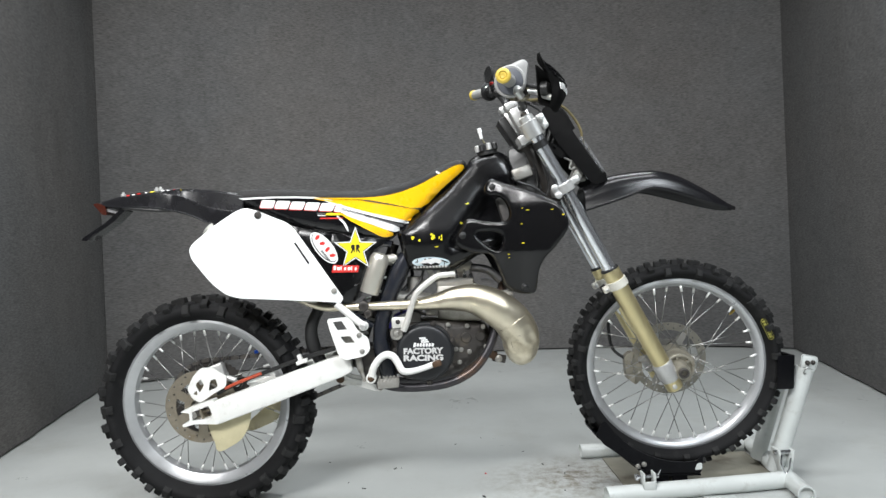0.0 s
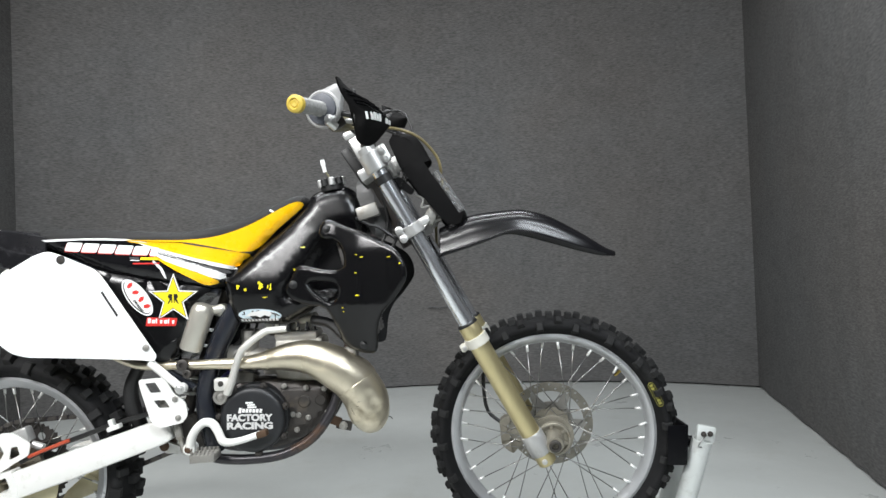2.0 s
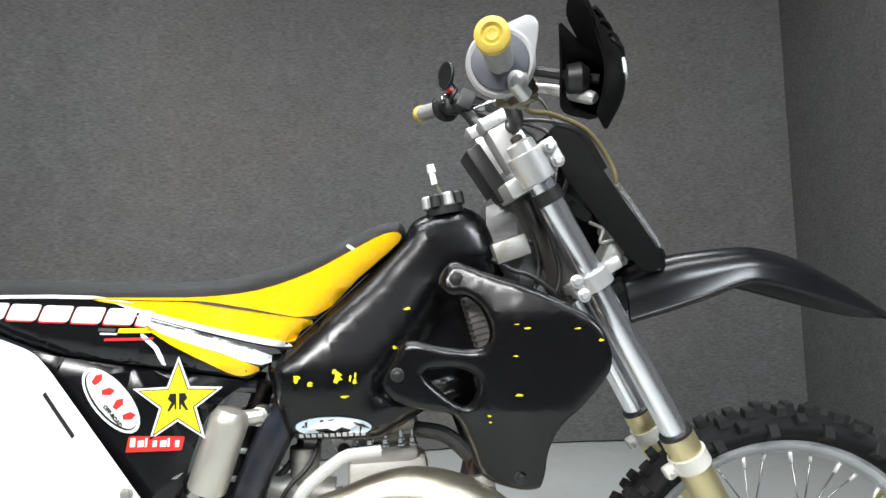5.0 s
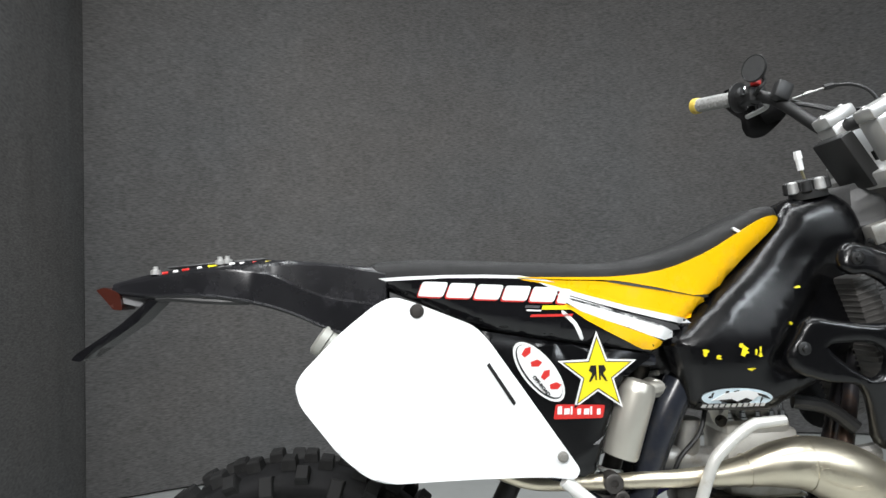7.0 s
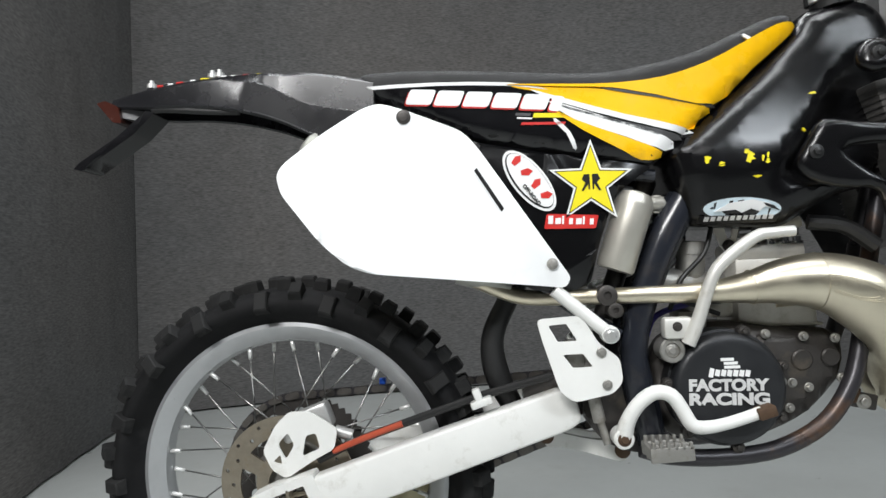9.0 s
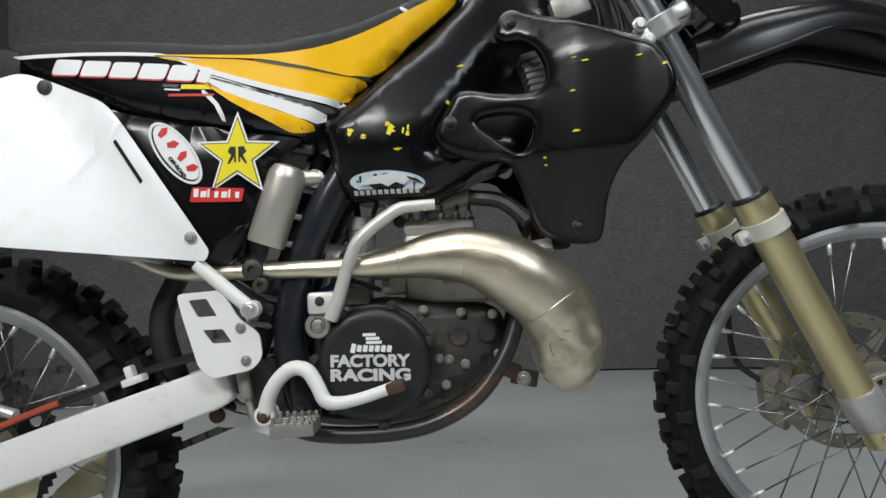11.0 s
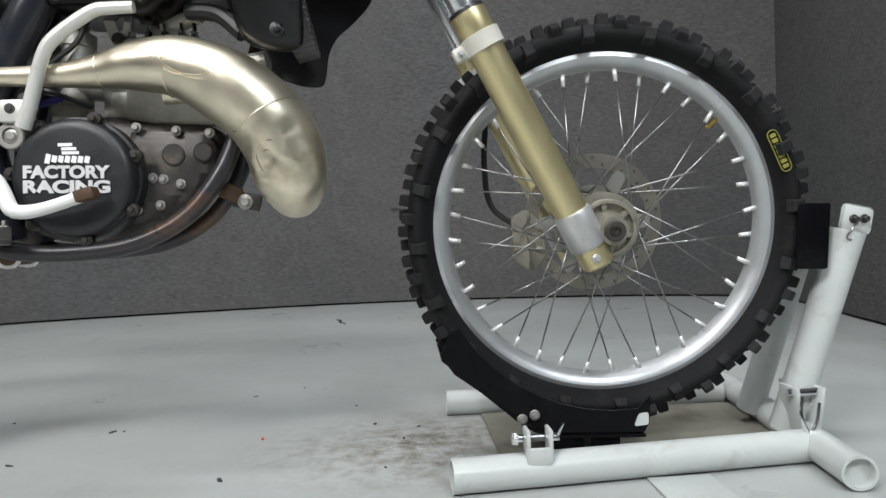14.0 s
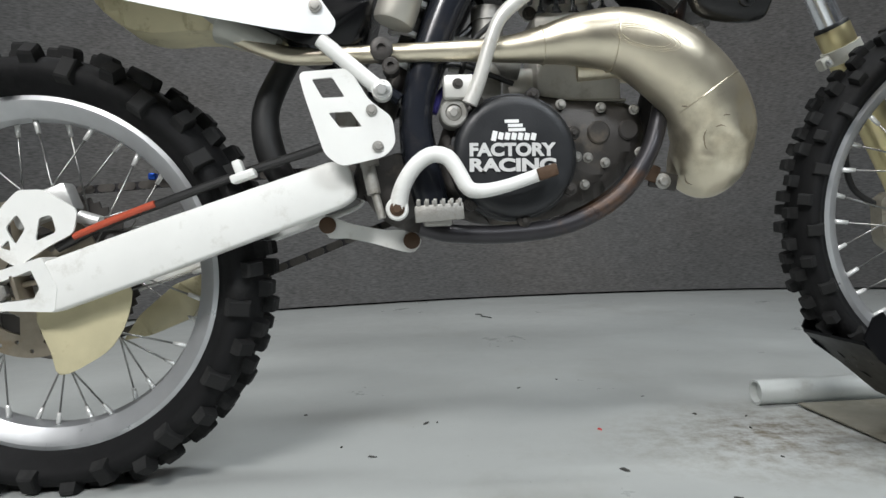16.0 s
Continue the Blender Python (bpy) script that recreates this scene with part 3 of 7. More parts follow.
    for i in range(spokes):
        ob = new("spoke", kinds[(0, 1, 2, 3)[i % 4]])
        ob.parent = rim
        ob.matrix_basis = turned(c, radians(phase) + 2 * math.pi * (i + 0.12 * (i // 2 % 2)) / spokes)
    return rim, tyre


frim, ftyre = wheel("front", FRONT, 0.286, 0.333, 0.042, 0.020, 0.058, 0.036, 40, (0.0090, 0.0095, 0.0160), 36, "black knobbly front tyre", 5)
rrim, rtyre = wheel("rear", REAR, 0.273, 0.334, 0.058, 0.030, 0.066, 0.042, 34, (0.0115, 0.0135, 0.0195), 36, "black knobbly rear tyre, dusty", 0, 0.036)


def ring_outline(r, n=64, cx=0.0, cz=0.0, wave=0.0, waves=0):
    return [(cx + (r + wave * math.cos(waves * a)) * math.cos(a), cz + (r + wave * math.cos(waves * a)) * math.sin(a)) for a in (2 * math.pi * i / n for i in range(n))]


def brake_disc(name, c, y, r, label):
    holes = []
    for i in range(28):
        a = 2 * math.pi * i / 28
        rr = r - (0.010 if i % 2 else 0.022)
        holes.append(ring_outline(0.0034, 8, c.x + rr * math.cos(a), c.z + rr * math.sin(a)))
    for i in range(6):
        a0 = 2 * math.pi * i / 6
        arc = [(c.x + q * math.cos(a0 + t), c.z + q * math.sin(a0 + t)) for q, ts in ((r - 0.034, (-0.34, -0.17, 0, 0.17, 0.34)), (r - 0.062, (0.28, 0, -0.28))) for t in ts]
        holes.append(arc)
    holes.append(ring_outline(0.034, 24, c.x, c.z))
    bm = solid(ring_outline(r, 72, c.x, c.z), lambda x, z, d: y, lambda x, z, d: y + 0.004, holes, 0)
    return part(name, leaned(bm, c), DISC, bike, label)


brake_disc("rear_brake_disc", REAR, REAR.y - 0.062, 0.118, "drilled steel brake disc with brown tarnish")
fdisc_y = FRONT.y + 0.060
holes = [ring_outline(0.098, 64, FRONT.x, FRONT.z)]
for i in range(36):
    a = 2 * math.pi * i / 36
    rr = 0.117 if i % 2 else 0.105
    holes.append(ring_outline(0.0034, 8, FRONT.x + rr * math.cos(a), FRONT.z + rr * math.sin(a)))
bm = solid(ring_outline(0.124, 72, FRONT.x, FRONT.z), lambda x, z, d: fdisc_y, lambda x, z, d: fdisc_y + 0.004, holes, 0)
fdisc = part("front_brake_disc", leaned(bm, FRONT), FRONT_DISC, bike, "drilled steel brake disc with brown tarnish")
carrier = []
for i in range(96):
    a = 2 * math.pi * i / 96
    r = 0.068 + 0.034 * max(0.0, min(1.0, 0.5 + 2.6 * (math.cos(6 * a) - 0.62)))
    carrier.append((FRONT.x + r * math.cos(a), FRONT.z + r * math.sin(a)))
bm = solid(carrier, lambda x, z, d: fdisc_y - 0.005, lambda x, z, d: fdisc_y - 0.001, [ring_outline(0.046, 40, FRONT.x, FRONT.z)], 0)
part("disc_carrier", leaned(bm, FRONT), ALLOY, fdisc, "cast alloy disc carrier")
bm = bmesh.new()
tube(bm, [(FRONT.x + 0.748 * r, FRONT.y, FRONT.z + 0.664 * r, w) for r, w in ((0.262, 0.004), (0.243, 0.004), (0.239, 0.003))], 0.004, 8, 1)
part("valve", leaned(bm, FRONT), material("brass_cap", (0.5, 0.36, 0.08), 0.35, 1.0), bike, "brass tyre valve")
# badge moulded on the front tyre: an oval outline in yellow, its brand lettering as bars
BADGE = material("faded_yellow_print", (0.27, 0.25, 0.05), 0.5, vary=0.2, scale=60)
badge_c = (FRONT.x + 0.3035 * math.cos(radians(22.5)), FRONT.z + 0.3035 * math.sin(radians(22.5)))


def stadium(l, r, n=8):
    return [(l * s + r * math.cos(a), r * math.sin(a)) for s, a0 in ((1, -90), (-1, 90)) for a in (radians(a0 + 180 * i / n) for i in range(n + 1))]


TY = FRONT.y - 0.0415
outer, innerl = stadium(0.028, 0.0088), stadium(0.0277, 0.0078)
ca, sa = math.cos(radians(115)), math.sin(radians(115))
turn2 = lambda pts: [(badge_c[0] + u * ca - v * sa, badge_c[1] + u * sa + v * ca) for u, v in pts]
mark = part("tyre_badge", leaned(decal(turn2(outer), TY, 0.0016, [turn2(innerl)], 0), FRONT), BADGE, ftyre, "faded yellow oval outline with lettering bars")
bm = bmesh.new()
for i in range(7):
    u = -0.027 + 0.009 * i
    q = turn2([(u - 0.003, -0.0045), (u + 0.003, -0.0045), (u + 0.003, 0.0045), (u - 0.003, 0.0045)])
    vs = [bm.verts.new((x, TY - 0.0014, z)) for x, z in q]
    ws = [bm.verts.new((x, TY + 0.0015, z)) for x, z in q]
    skin(bm, [vs, ws], True)
part("badge_bars", leaned(bm, FRONT), BADGE, ftyre)

# ---- motorcycle: bodywork ----
def seat_half(x, z):
    """Half the width of the seat and side covers along the bike."""
    return float(np.interp(x, [0.12, 0.2, 0.35, 0.6, 0.72, 0.85], [0.080, 0.082, 0.083, 0.076, 0.062, 0.044]))


def seat_side(x, z):
    return -seat_half(x, z)


SEAT = [(0.124, 0.988), (0.132, 1.014), (0.226, 1.016), (0.372, 1.007), (0.502, 0.999), (0.588, 1.008), (0.676, 1.030), (0.754, 1.064), (0.808, 1.086), (0.840, 1.086),
        (0.842, 1.055), (0.775, 1.000), (0.700, 0.936), (0.640, 0.886), (0.594, 0.846), (0.560, 0.850), (0.43, 0.873), (0.303, 0.901), (0.200, 0.947), (0.133, 0.977)]
seat_line = spline(SEAT, 4, True)
seat = part("seat", relaxed(pillow(seat_line, seat_half, 0.020, step=0.014, rings=(0.002, 0.003, 0.005, 0.008))), VINYL, bike, "black grippy vinyl seat top")


def on_seat(name, pts, mat, label="", smooth=3, lift=0.002, parent=None):
    line = spline(pts, smooth, True) if smooth else pts
    rim = [np.array(seat_line)[:, :2]]
    def y(x, z):
        return -(seat_half(x, z) - swell(edge_distance(np.array((x, z)), rim), 0.020))
    return part(name, decal(line, y, lift, step=0.014), mat, parent or seat, label)


# lower side cover, glossy black below the yellow
on_seat("side_cover", [(0.140, 0.985), (0.37, 0.978), (0.45, 0.955), (0.56, 0.92), (0.66, 0.897), (0.645, 0.886), (0.600, 0.850), (0.560, 0.853), (0.43, 0.876), (0.303, 0.903), (0.202, 0.948), (0.142, 0.976)],
        GLOSSBLACK, "glossy black side cover with a scuffed shine", 2, 0.0015)
on_seat("yellow_panel", [(0.365, 0.981), (0.45, 0.978), (0.529, 0.976), (0.610, 0.983), (0.690, 1.008), (0.765, 1.046), (0.806, 1.066), (0.832, 1.070), (0.834, 1.054), (0.765, 0.996), (0.697, 0.939), (0.6, 0.955), (0.53, 0.969), (0.45, 0.974)],
        YELLOW, "bright yellow seat side", 3, 0.0055)
on_seat("yellow_panel", [(0.371, 0.978), (0.45, 0.973), (0.519, 0.967), (0.60, 0.951), (0.690, 0.933), (0.672, 0.915), (0.650, 0.899), (0.55, 0.926), (0.462, 0.950), (0.42, 0.966)], YELLOW, "", 3, 0.003)
on_seat("white_stripe", [(0.40, 0.972), (0.44, 0.960), (0.55, 0.926), (0.652, 0.900), (0.644, 0.892), (0.55, 0.917), (0.455, 0.947)], STICKER_WHITE, "white stripe", 2, 0.0035)
on_seat("white_stripe", [(0.430, 0.952), (0.50, 0.930), (0.570, 0.905), (0.628, 0.880), (0.612, 0.866), (0.55, 0.890), (0.47, 0.921)], STICKER_WHITE, "", 2, 0.003)
on_seat("yellow_stripe", [(0.432, 0.942), (0.47, 0.921), (0.55, 0.889), (0.608, 0.864), (0.598, 0.853), (0.573, 0.853), (0.545, 0.868), (0.48, 0.905)], YELLOW, "", 2, 0.003)
on_seat("grey_mesh_stripe", [(0.452, 0.944), (0.55, 0.914), (0.636, 0.890), (0.628, 0.882), (0.55, 0.909), (0.46, 0.938)], STICKER_GREY, "dark grey dotted band", 2, 0.003)
on_seat("white_line", [(0.138, 0.989), (0.25, 0.990), (0.37, 0.984), (0.43, 0.970), (0.37, 0.979), (0.25, 0.985), (0.15, 0.984)], STICKER_WHITE, "", 2, 0.0035)
on_seat("white_arc", [(0.440, 0.924), (0.462, 0.902), (0.472, 0.876), (0.466, 0.876), (0.456, 0.899), (0.438, 0.918)], STICKER_WHITE, "", 2, 0.003)
on_seat("dark_seam", [(0.520, 0.973), (0.60, 0.957), (0.690, 0.940), (0.690, 0.934), (0.60, 0.951), (0.52, 0.967)], STICKER_GREY, "", 2, 0.0042)
on_seat("white_seam", [(0.752, 1.052), (0.77, 1.040), (0.79, 1.030), (0.79, 1.026), (0.77, 1.035), (0.75, 1.047)], STICKER_WHITE, "", 2, 0.0042)
# the maker's word as six plain slanted blocks in white with a red edge
for i in range(6):
    x0 = 0.201 + 0.0455 * i
    z0 = 0.9575 - 0.0041 * i
    w, h, sl = 0.0415, 0.0235, 0.010
    if i == 5:
        w = 0.018
    for dx, mat, lift, nm in ((-0.0022, RED, 0.003, "letter_edge"), (0.0, STICKER_WHITE, 0.0036, "letter_block")):
        on_seat(nm, rounded([(x0 + dx, z0 + dx), (x0 + w + dx, z0 - 0.003 + dx), (x0 + w + sl + dx, z0 + h - 0.003 + dx), (x0 + sl + dx, z0 + h + dx)], 0.005, 3), mat, "", 0, lift)
for z0, x0, x1, h, mat in ((0.930, 0.404, 0.452, 0.0035, STICKER_YELLOW), (0.933, 0.376, 0.400, 0.0022, STICKER_GREY), (0.927, 0.378, 0.402, 0.0012, STICKER_WHITE), (0.9175, 0.384, 0.454, 0.0020, RED)):
    on_seat("print_bar", [(x0, z0 - h), (x1, z0 - 0.002 - h), (x1 + 0.002, z0 - 0.002 + h), (x0 + 0.002, z0 + h)], mat, "", 0, 0.003)
# round badge on the rear of the seat top
bm = bmesh.new()
lathe(bm, [(0, 0.014), (0.001, 0.014)], (0.176, -0.052, 1.0035), (0, -0.55, 0.83), 24)
part("seat_badge", bm, STICKER_GREY, seat, "small grey round badge")

# airbox panel behind the seat covers
def box_half(x, z):
    return 0.082


AIRBOX = [(0.20, 0.925), (0.303, 0.896), (0.43, 0.872), (0.594, 0.842), (0.565, 0.825), (0.530, 0.797), (0.503, 0.725), (0.483, 0.650), (0.40, 0.650), (0.25, 0.72)]
airbox = part("airbox", pillow(rounded(AIRBOX, 0.02), box_half, 0.012, step=0.05), BLACK, bike, "black plastic airbox side")
AY = -0.0835
PLATE = [(0.08, 0.907), (0.134, 0.948), (0.162, 0.959), (0.2, 0.946), (0.292, 0.906), (0.315, 0.878), (0.45, 0.671), (0.442, 0.655), (0.151, 0.688), (0.119, 0.7), (0.08, 0.735), (0.025, 0.809), (0.018, 0.836), (0.027, 0.854)]


def plate_y(x, z):
    """The panel stands off towards its lower rear corner."""
    return float(np.interp(x + 0.75 * (z - 0.837), [0.0, 0.03, 0.15, 0.26, 0.32], [-0.190, -0.182, -0.132, -0.096, -0.104]))


panel = part("number_panel", plate(rounded(PLATE, 0.022, 5), plate_y, 0.004, 0.003, step=0.04), WHITE, bike, "plain white side number panel with a few scuffs")
for x, z, r in ((0.199, 0.934, 0.012), (0.422, 0.693, 0.009)):
    bm = bmesh.new()
    lathe(bm, [(-0.003, r), (0.0005, r * 0.95), (0.001, r * 0.7), (0.003, r * 0.6), (0.0035, r * 0.25)], (x, plate_y(x, z) - 0.001, z), (0, -1, 0), 20)
    part("panel_bolt", bm, CASE if r > 0.01 else ALLOY, panel, "grey steel bolt")
slot = [(0.307, 0.843), (0.311, 0.847), (0.351, 0.782), (0.347, 0.777)]
part("panel_slot", decal(slot, plate_y, 0.001, step=0), STICKER_BLACK, panel, "dark moulded slot")

# stickers on the airbox
def oval(cx, cz, a, b, tilt, n=28):
    t = radians(tilt)
    return [(cx + a * math.cos(q) * math.cos(t) - b * math.sin(q) * math.sin(t), cz + a * math.cos(q) * math.sin(t) + b * math.sin(q) * math.cos(t)) for q in (2 * math.pi * i / n for i in range(n))]


oval_st = part("oval_sticker", decal(oval(0.394, 0.826, 0.059, 0.026, -53), AY, 0.001, step=0), STICKER_WHITE, airbox, "white oval sticker with red marks")
for i in range(4):
    c = (0.373 + 0.0148 * i, 0.858 - 0.0190 * i)
    part("red_mark", decal(oval(c[0] + 0.002, c[1] + 0.001, 0.0105, 0.0062, -53 + (60 if i % 2 else 100), 5), AY, 0.0016, step=0), RED, oval_st)
part("oval_line", decal(oval(0.394, 0.826, 0.054, 0.0225, -53), AY, 0.0014, [oval(0.395, 0.827, 0.0525, 0.0208, -53)], 0), STICKER_BLACK, oval_st)
mesh_part("small_lettering", words("OFF-ROAD", 0.0082, 0.3965, AY - 0.0018, 0.8035, 0.0002, 0.0, -53), STICKER_BLACK, oval_st)


def star(cx, cz, r, r2, tilt=0):
    return [(cx + (r if i % 2 == 0 else r2) * math.sin(math.pi * i / 5 + tilt), cz + (r if i % 2 == 0 else r2) * math.cos(math.pi * i / 5 + tilt)) for i in range(10)]


st = part("star_sticker", decal(star(0.4905, 0.8185, 0.069, 0.0285, 0.03), AY, 0.001, step=0), STICKER_WHITE, airbox, "yellow star sticker with a white and black edge")
part("star_edge", decal(star(0.4905, 0.8185, 0.0610, 0.0248, 0.03), AY, 0.0015, step=0), STICKER_BLACK, st)
part("star_face", decal(star(0.4905, 0.8185, 0.0570, 0.0230, 0.03), AY, 0.002, step=0), STICKER_YELLOW, st)
for sx in (-1, 1):
    q = [(0.4905 + sx * 0.002, 0.808), (0.4905 + sx * 0.0045, 0.808), (0.4905 + sx * 0.0045, 0.817), (0.4905 + sx * 0.012, 0.806), (0.4905 + sx * 0.0155, 0.806),
         (0.4905 + sx * 0.009, 0.819), (0.4905 + sx * 0.0145, 0.824), (0.4905 + sx * 0.011, 0.832), (0.4905 + sx * 0.002, 0.832)]
    part("star_mark", decal(q, AY, 0.0026, step=0), STICKER_BLACK, st)
rt = part("red_sticker", decal(rounded([(0.414, 0.7485), (0.419, 0.772), (0.500, 0.767), (0.495, 0.7465)], 0.003), AY, 0.001, step=0), RED, airbox, "small red sticker with white bars")
for i, w in enumerate((0.010, 0.012, 0.004, 0.008, 0.012, 0.004, 0.008)):
    x = 0.4205 + 0.0108 * i
    z = 0.7625 - 0.0006 * i
    part("white_mark", decal([(x, z - 0.0065), (x + w * 0.75, z - 0.0065), (x + w * 0.75 + 0.001, z + (0.0065 if i in (0, 2, 5) else 0.003)), (x + 0.001, z + (0.0065 if i in (0, 2, 5) else 0.003))], AY, 0.0016, step=0), STICKER_WHITE, rt)

# rear mudguard: a shell with a sharp crease along its side
MUD = [(-0.2934, 1.0, 0.992, 0.9905, 0.985, 0.03), (-0.2274, 1.013, 1.002, 1.0, 0.977, 0.046), (-0.1595, 1.021, 1.01, 1.008, 0.975, 0.053), (-0.1013, 1.026, 1.014, 1.011, 0.968, 0.057), (-0.0382, 1.027, 1.016, 1.005, 0.953, 0.061), (0.0054, 1.024, 1.016, 0.984, 0.937, 0.064), (0.0403, 1.02, 1.015, 0.968, 0.92, 0.066), (0.083, 1.015, 1.009, 0.957, 0.903, 0.068), (0.1509, 1.005, 0.995, 0.945, 0.89, 0.07)]
bm = bmesh.new()
rings = []
for x, top, edge, crease, lip, w in spline(MUD, 4):
    k = 0.012 * min(1.0, (edge - crease) / 0.03)
    half_line = [(w * 1.05, lip), (w, lip + 0.003), (w * 0.99, crease - 0.002), (w - k, crease + 0.002), (w * 0.95 - k, edge), (w * 0.88 - k, edge + 0.005), (w * 0.60, top), (w * 0.3, top - 0.001)]
    outer = [(-u, v) for u, v in half_line] + [(u, v) for u, v in reversed(half_line)]
    ring = [(x, u - 0.028, v) for u, v in outer] + [(x + 0.002, u * 0.94 - 0.028, v - 0.004) for u, v in reversed(outer)]
    rings.append([bm.verts.new(q) for q in ring])
skin(bm, rings, True)
mud = part("rear_mudguard", bm, SATIN_BLACK, bike, "dull black plastic rear mudguard with a sharp crease", 22)


def mud_top(x):
    return float(np.interp(x, [m[0] for m in MUD], [m[1] for m in MUD]))


for x, l, mat in ((-0.205, 0.012, RED), (-0.188, 0.010, STICKER_WHITE), (-0.172, 0.014, RED), (-0.150, 0.010, STICKER_WHITE), (-0.128, 0.022, STICKER_YELLOW), (-0.098, 0.012, STICKER_WHITE), (-0.082, 0.010, STICKER_WHITE), (-0.060, 0.014, RED), (-0.036, 0.020, STICKER_YELLOW), (-0.014, 0.014, STICKER_YELLOW), (0.012, 0.020, STICKER_WHITE)):
    bm = bmesh.new()
    block(bm, pose(x, -0.068, mud_top(x) - 0.003, 32, -4, 12), (l * 0.75, 0.005, 0.0022), 0)
    part("sticker_mark", bm, mat, mud)
for x, z in ((-0.222, 1.015), (-0.119, 1.027), (-0.107, 1.028)):
    bm = bmesh.new()
    lathe(bm, [(-0.004, 0.008), (0.003, 0.008), (0.004, 0.004), (0.009, 0.004)], (x, -0.062, z), (0, 0, 1), 10)
    part("mudguard_bolt", bm, BRIGHT, mud, "bright bolt")
bm = bmesh.new()
block(bm, pose(-0.13, -0.028, 1.0265, 0, -3, 0), (0.16, 0.04, 0.003), 0.001)
part("mudguard_sticker", bm, STICKER_GREY, mud, "dark sticker strip")
LAMP = [(-0.3157, 0.99), (-0.3011, 0.994), (-0.2788, 0.983), (-0.274, 0.955), (-0.2885, 0.957), (-0.305, 0.978)]
part("tail_lamp", pillow(rounded(LAMP, 0.004), 0.030, 0.005, step=0.02, centre=-0.04), ORANGE, bike, "dark red-brown tail lamp lens")
part("tail_bracket", pillow(rounded([(-0.291, 0.983), (-0.234, 0.975), (-0.250, 0.960), (-0.284, 0.968)], 0.003), 0.024, 0.003, step=0, centre=-0.035), GREY, bike, "grey lamp bracket")
FLAP = [(-0.2274, 0.972), (-0.2138, 0.968), (-0.2487, 0.934), (-0.336, 0.877), (-0.3516, 0.88), (-0.3438, 0.889), (-0.2769, 0.931)]
part("plate_flap", pillow(rounded(FLAP, 0.004), 0.030, 0.002, step=0.02, centre=-0.045), FENDER, bike, "thin black plastic plate holder hanging from the tail")
bm = bmesh.new()
tube(bm, [(-0.218, -0.070, 0.972), (-0.19, -0.073, 0.971), (-0.13, -0.078, 0.964), (-0.07, -0.078, 0.960)], 0.005, 8)
part("wiring_loom", bm, HOSE, mud)

# fuel tank
TANK = [(0.842, 1.062), (0.862, 1.090), (0.905, 1.108), (0.950, 1.112), (0.985, 1.088), (1.000, 1.035), (1.010, 0.94), (0.99, 0.86), (0.92, 0.80), (0.870, 0.782), (0.817, 0.752), (0.785, 0.738), (0.72, 0.742), (0.652, 0.748),
        (0.636, 0.79), (0.627, 0.832), (0.622, 0.866), (0.655, 0.893), (0.715, 0.944), (0.785, 1.005)]


def tank_half(x, z):
    u = float(np.interp(z, [0.74, 0.79, 0.825, 0.86, 0.95, 1.0, 1.12], [0.084, 0.097, 0.106, 0.104, 0.080, 0.066, 0.045]))
    # the tank steps in behind the shroud, past a slanting edge
    beyond = (x - 0.775) * 0.80 - (z - 0.823) * 0.60
    u *= 1 - float(np.interp(beyond, [-0.012, 0.0, 0.030, 0.042], [0.0, 0.06, 0.42, 0.48])) * float(np.interp(z, [0.80, 0.825, 0.96, 1.03], [0.0, 1.0, 1.0, 0.0]))
    return u * float(np.interp(x, [0.62, 0.72, 0.9], [0.86, 0.97, 1.0]))


tank_line = spline(TANK, 3, True)
tank = part("fuel_tank", relaxed(pillow(tank_line, tank_half, 0.04, step=0.014, squash=0.75, rings=(0.003, 0.005, 0.008, 0.010, 0.012)), 2), BLACK, bike, "satin black plastic fuel tank with yellow chips", 50)


def on_tank(name, pts, mat, label="", lift=0.0015, smooth=0):
    rim = [np.array(tank_line)[:, :2]]
    def y(x, z):
        return -(tank_half(x, z) - 0.75 * swell(edge_distance(np.array((x, z)), rim), 0.04))
    return part(name, decal(spline(pts, smooth, True) if smooth else pts, y, lift, step=0.02), mat, tank, label)


rnd = random.Random(11)
for x, z, w, h in ((0.668, 0.845, 0.009, 0.008), (0.690, 0.838, 0.008, 0.003), (0.689, 0.834, 0.006, 0.002), (0.731, 0.846, 0.011, 0.012), (0.727, 0.855, 0.007, 0.006), (0.750, 0.842, 0.004, 0.007), (0.758, 0.848, 0.003, 0.008),
                   (0.757, 0.838, 0.005, 0.005), (0.742, 0.815, 0.009, 0.003), (0.842, 0.945, 0.008, 0.003), (0.82, 0.885, 0.006, 0.004)):
    pts = [(x + w * (0.25 + 0.7 * rnd.random()) * math.cos(a), z + h * (0.25 + 0.7 * rnd.random()) * math.sin(a)) for a in (2 * math.pi * i / 11 for i in range(11))]
    on_tank("paint_chip", pts, STICKER_YELLOW, "")
ov = on_tank("oval_badge", oval(0.722, 0.766, 0.061, 0.0195, -3), STICKER_BLACK, "pale blue and black oval badge", 0.0015)
on_tank("badge_field", oval(0.722, 0.7668, 0.0585, 0.0172, -3), STICKER_BLUE, "", 0.0021)
on_tank("badge_wing", [(0.680, 0.764), (0.70, 0.776), (0.735, 0.7805), (0.760, 0.774), (0.775, 0.764), (0.755, 0.769), (0.748, 0.762), (0.735, 0.767), (0.722, 0.761), (0.712, 0.766)], STICKER_WHITE, "", 0.0026)
on_tank("badge_crescent", [(0.752, 0.775), (0.768, 0.770), (0.7785, 0.762), (0.766, 0.766), (0.756, 0.770)], STICKER_BLACK, "", 0.0028)
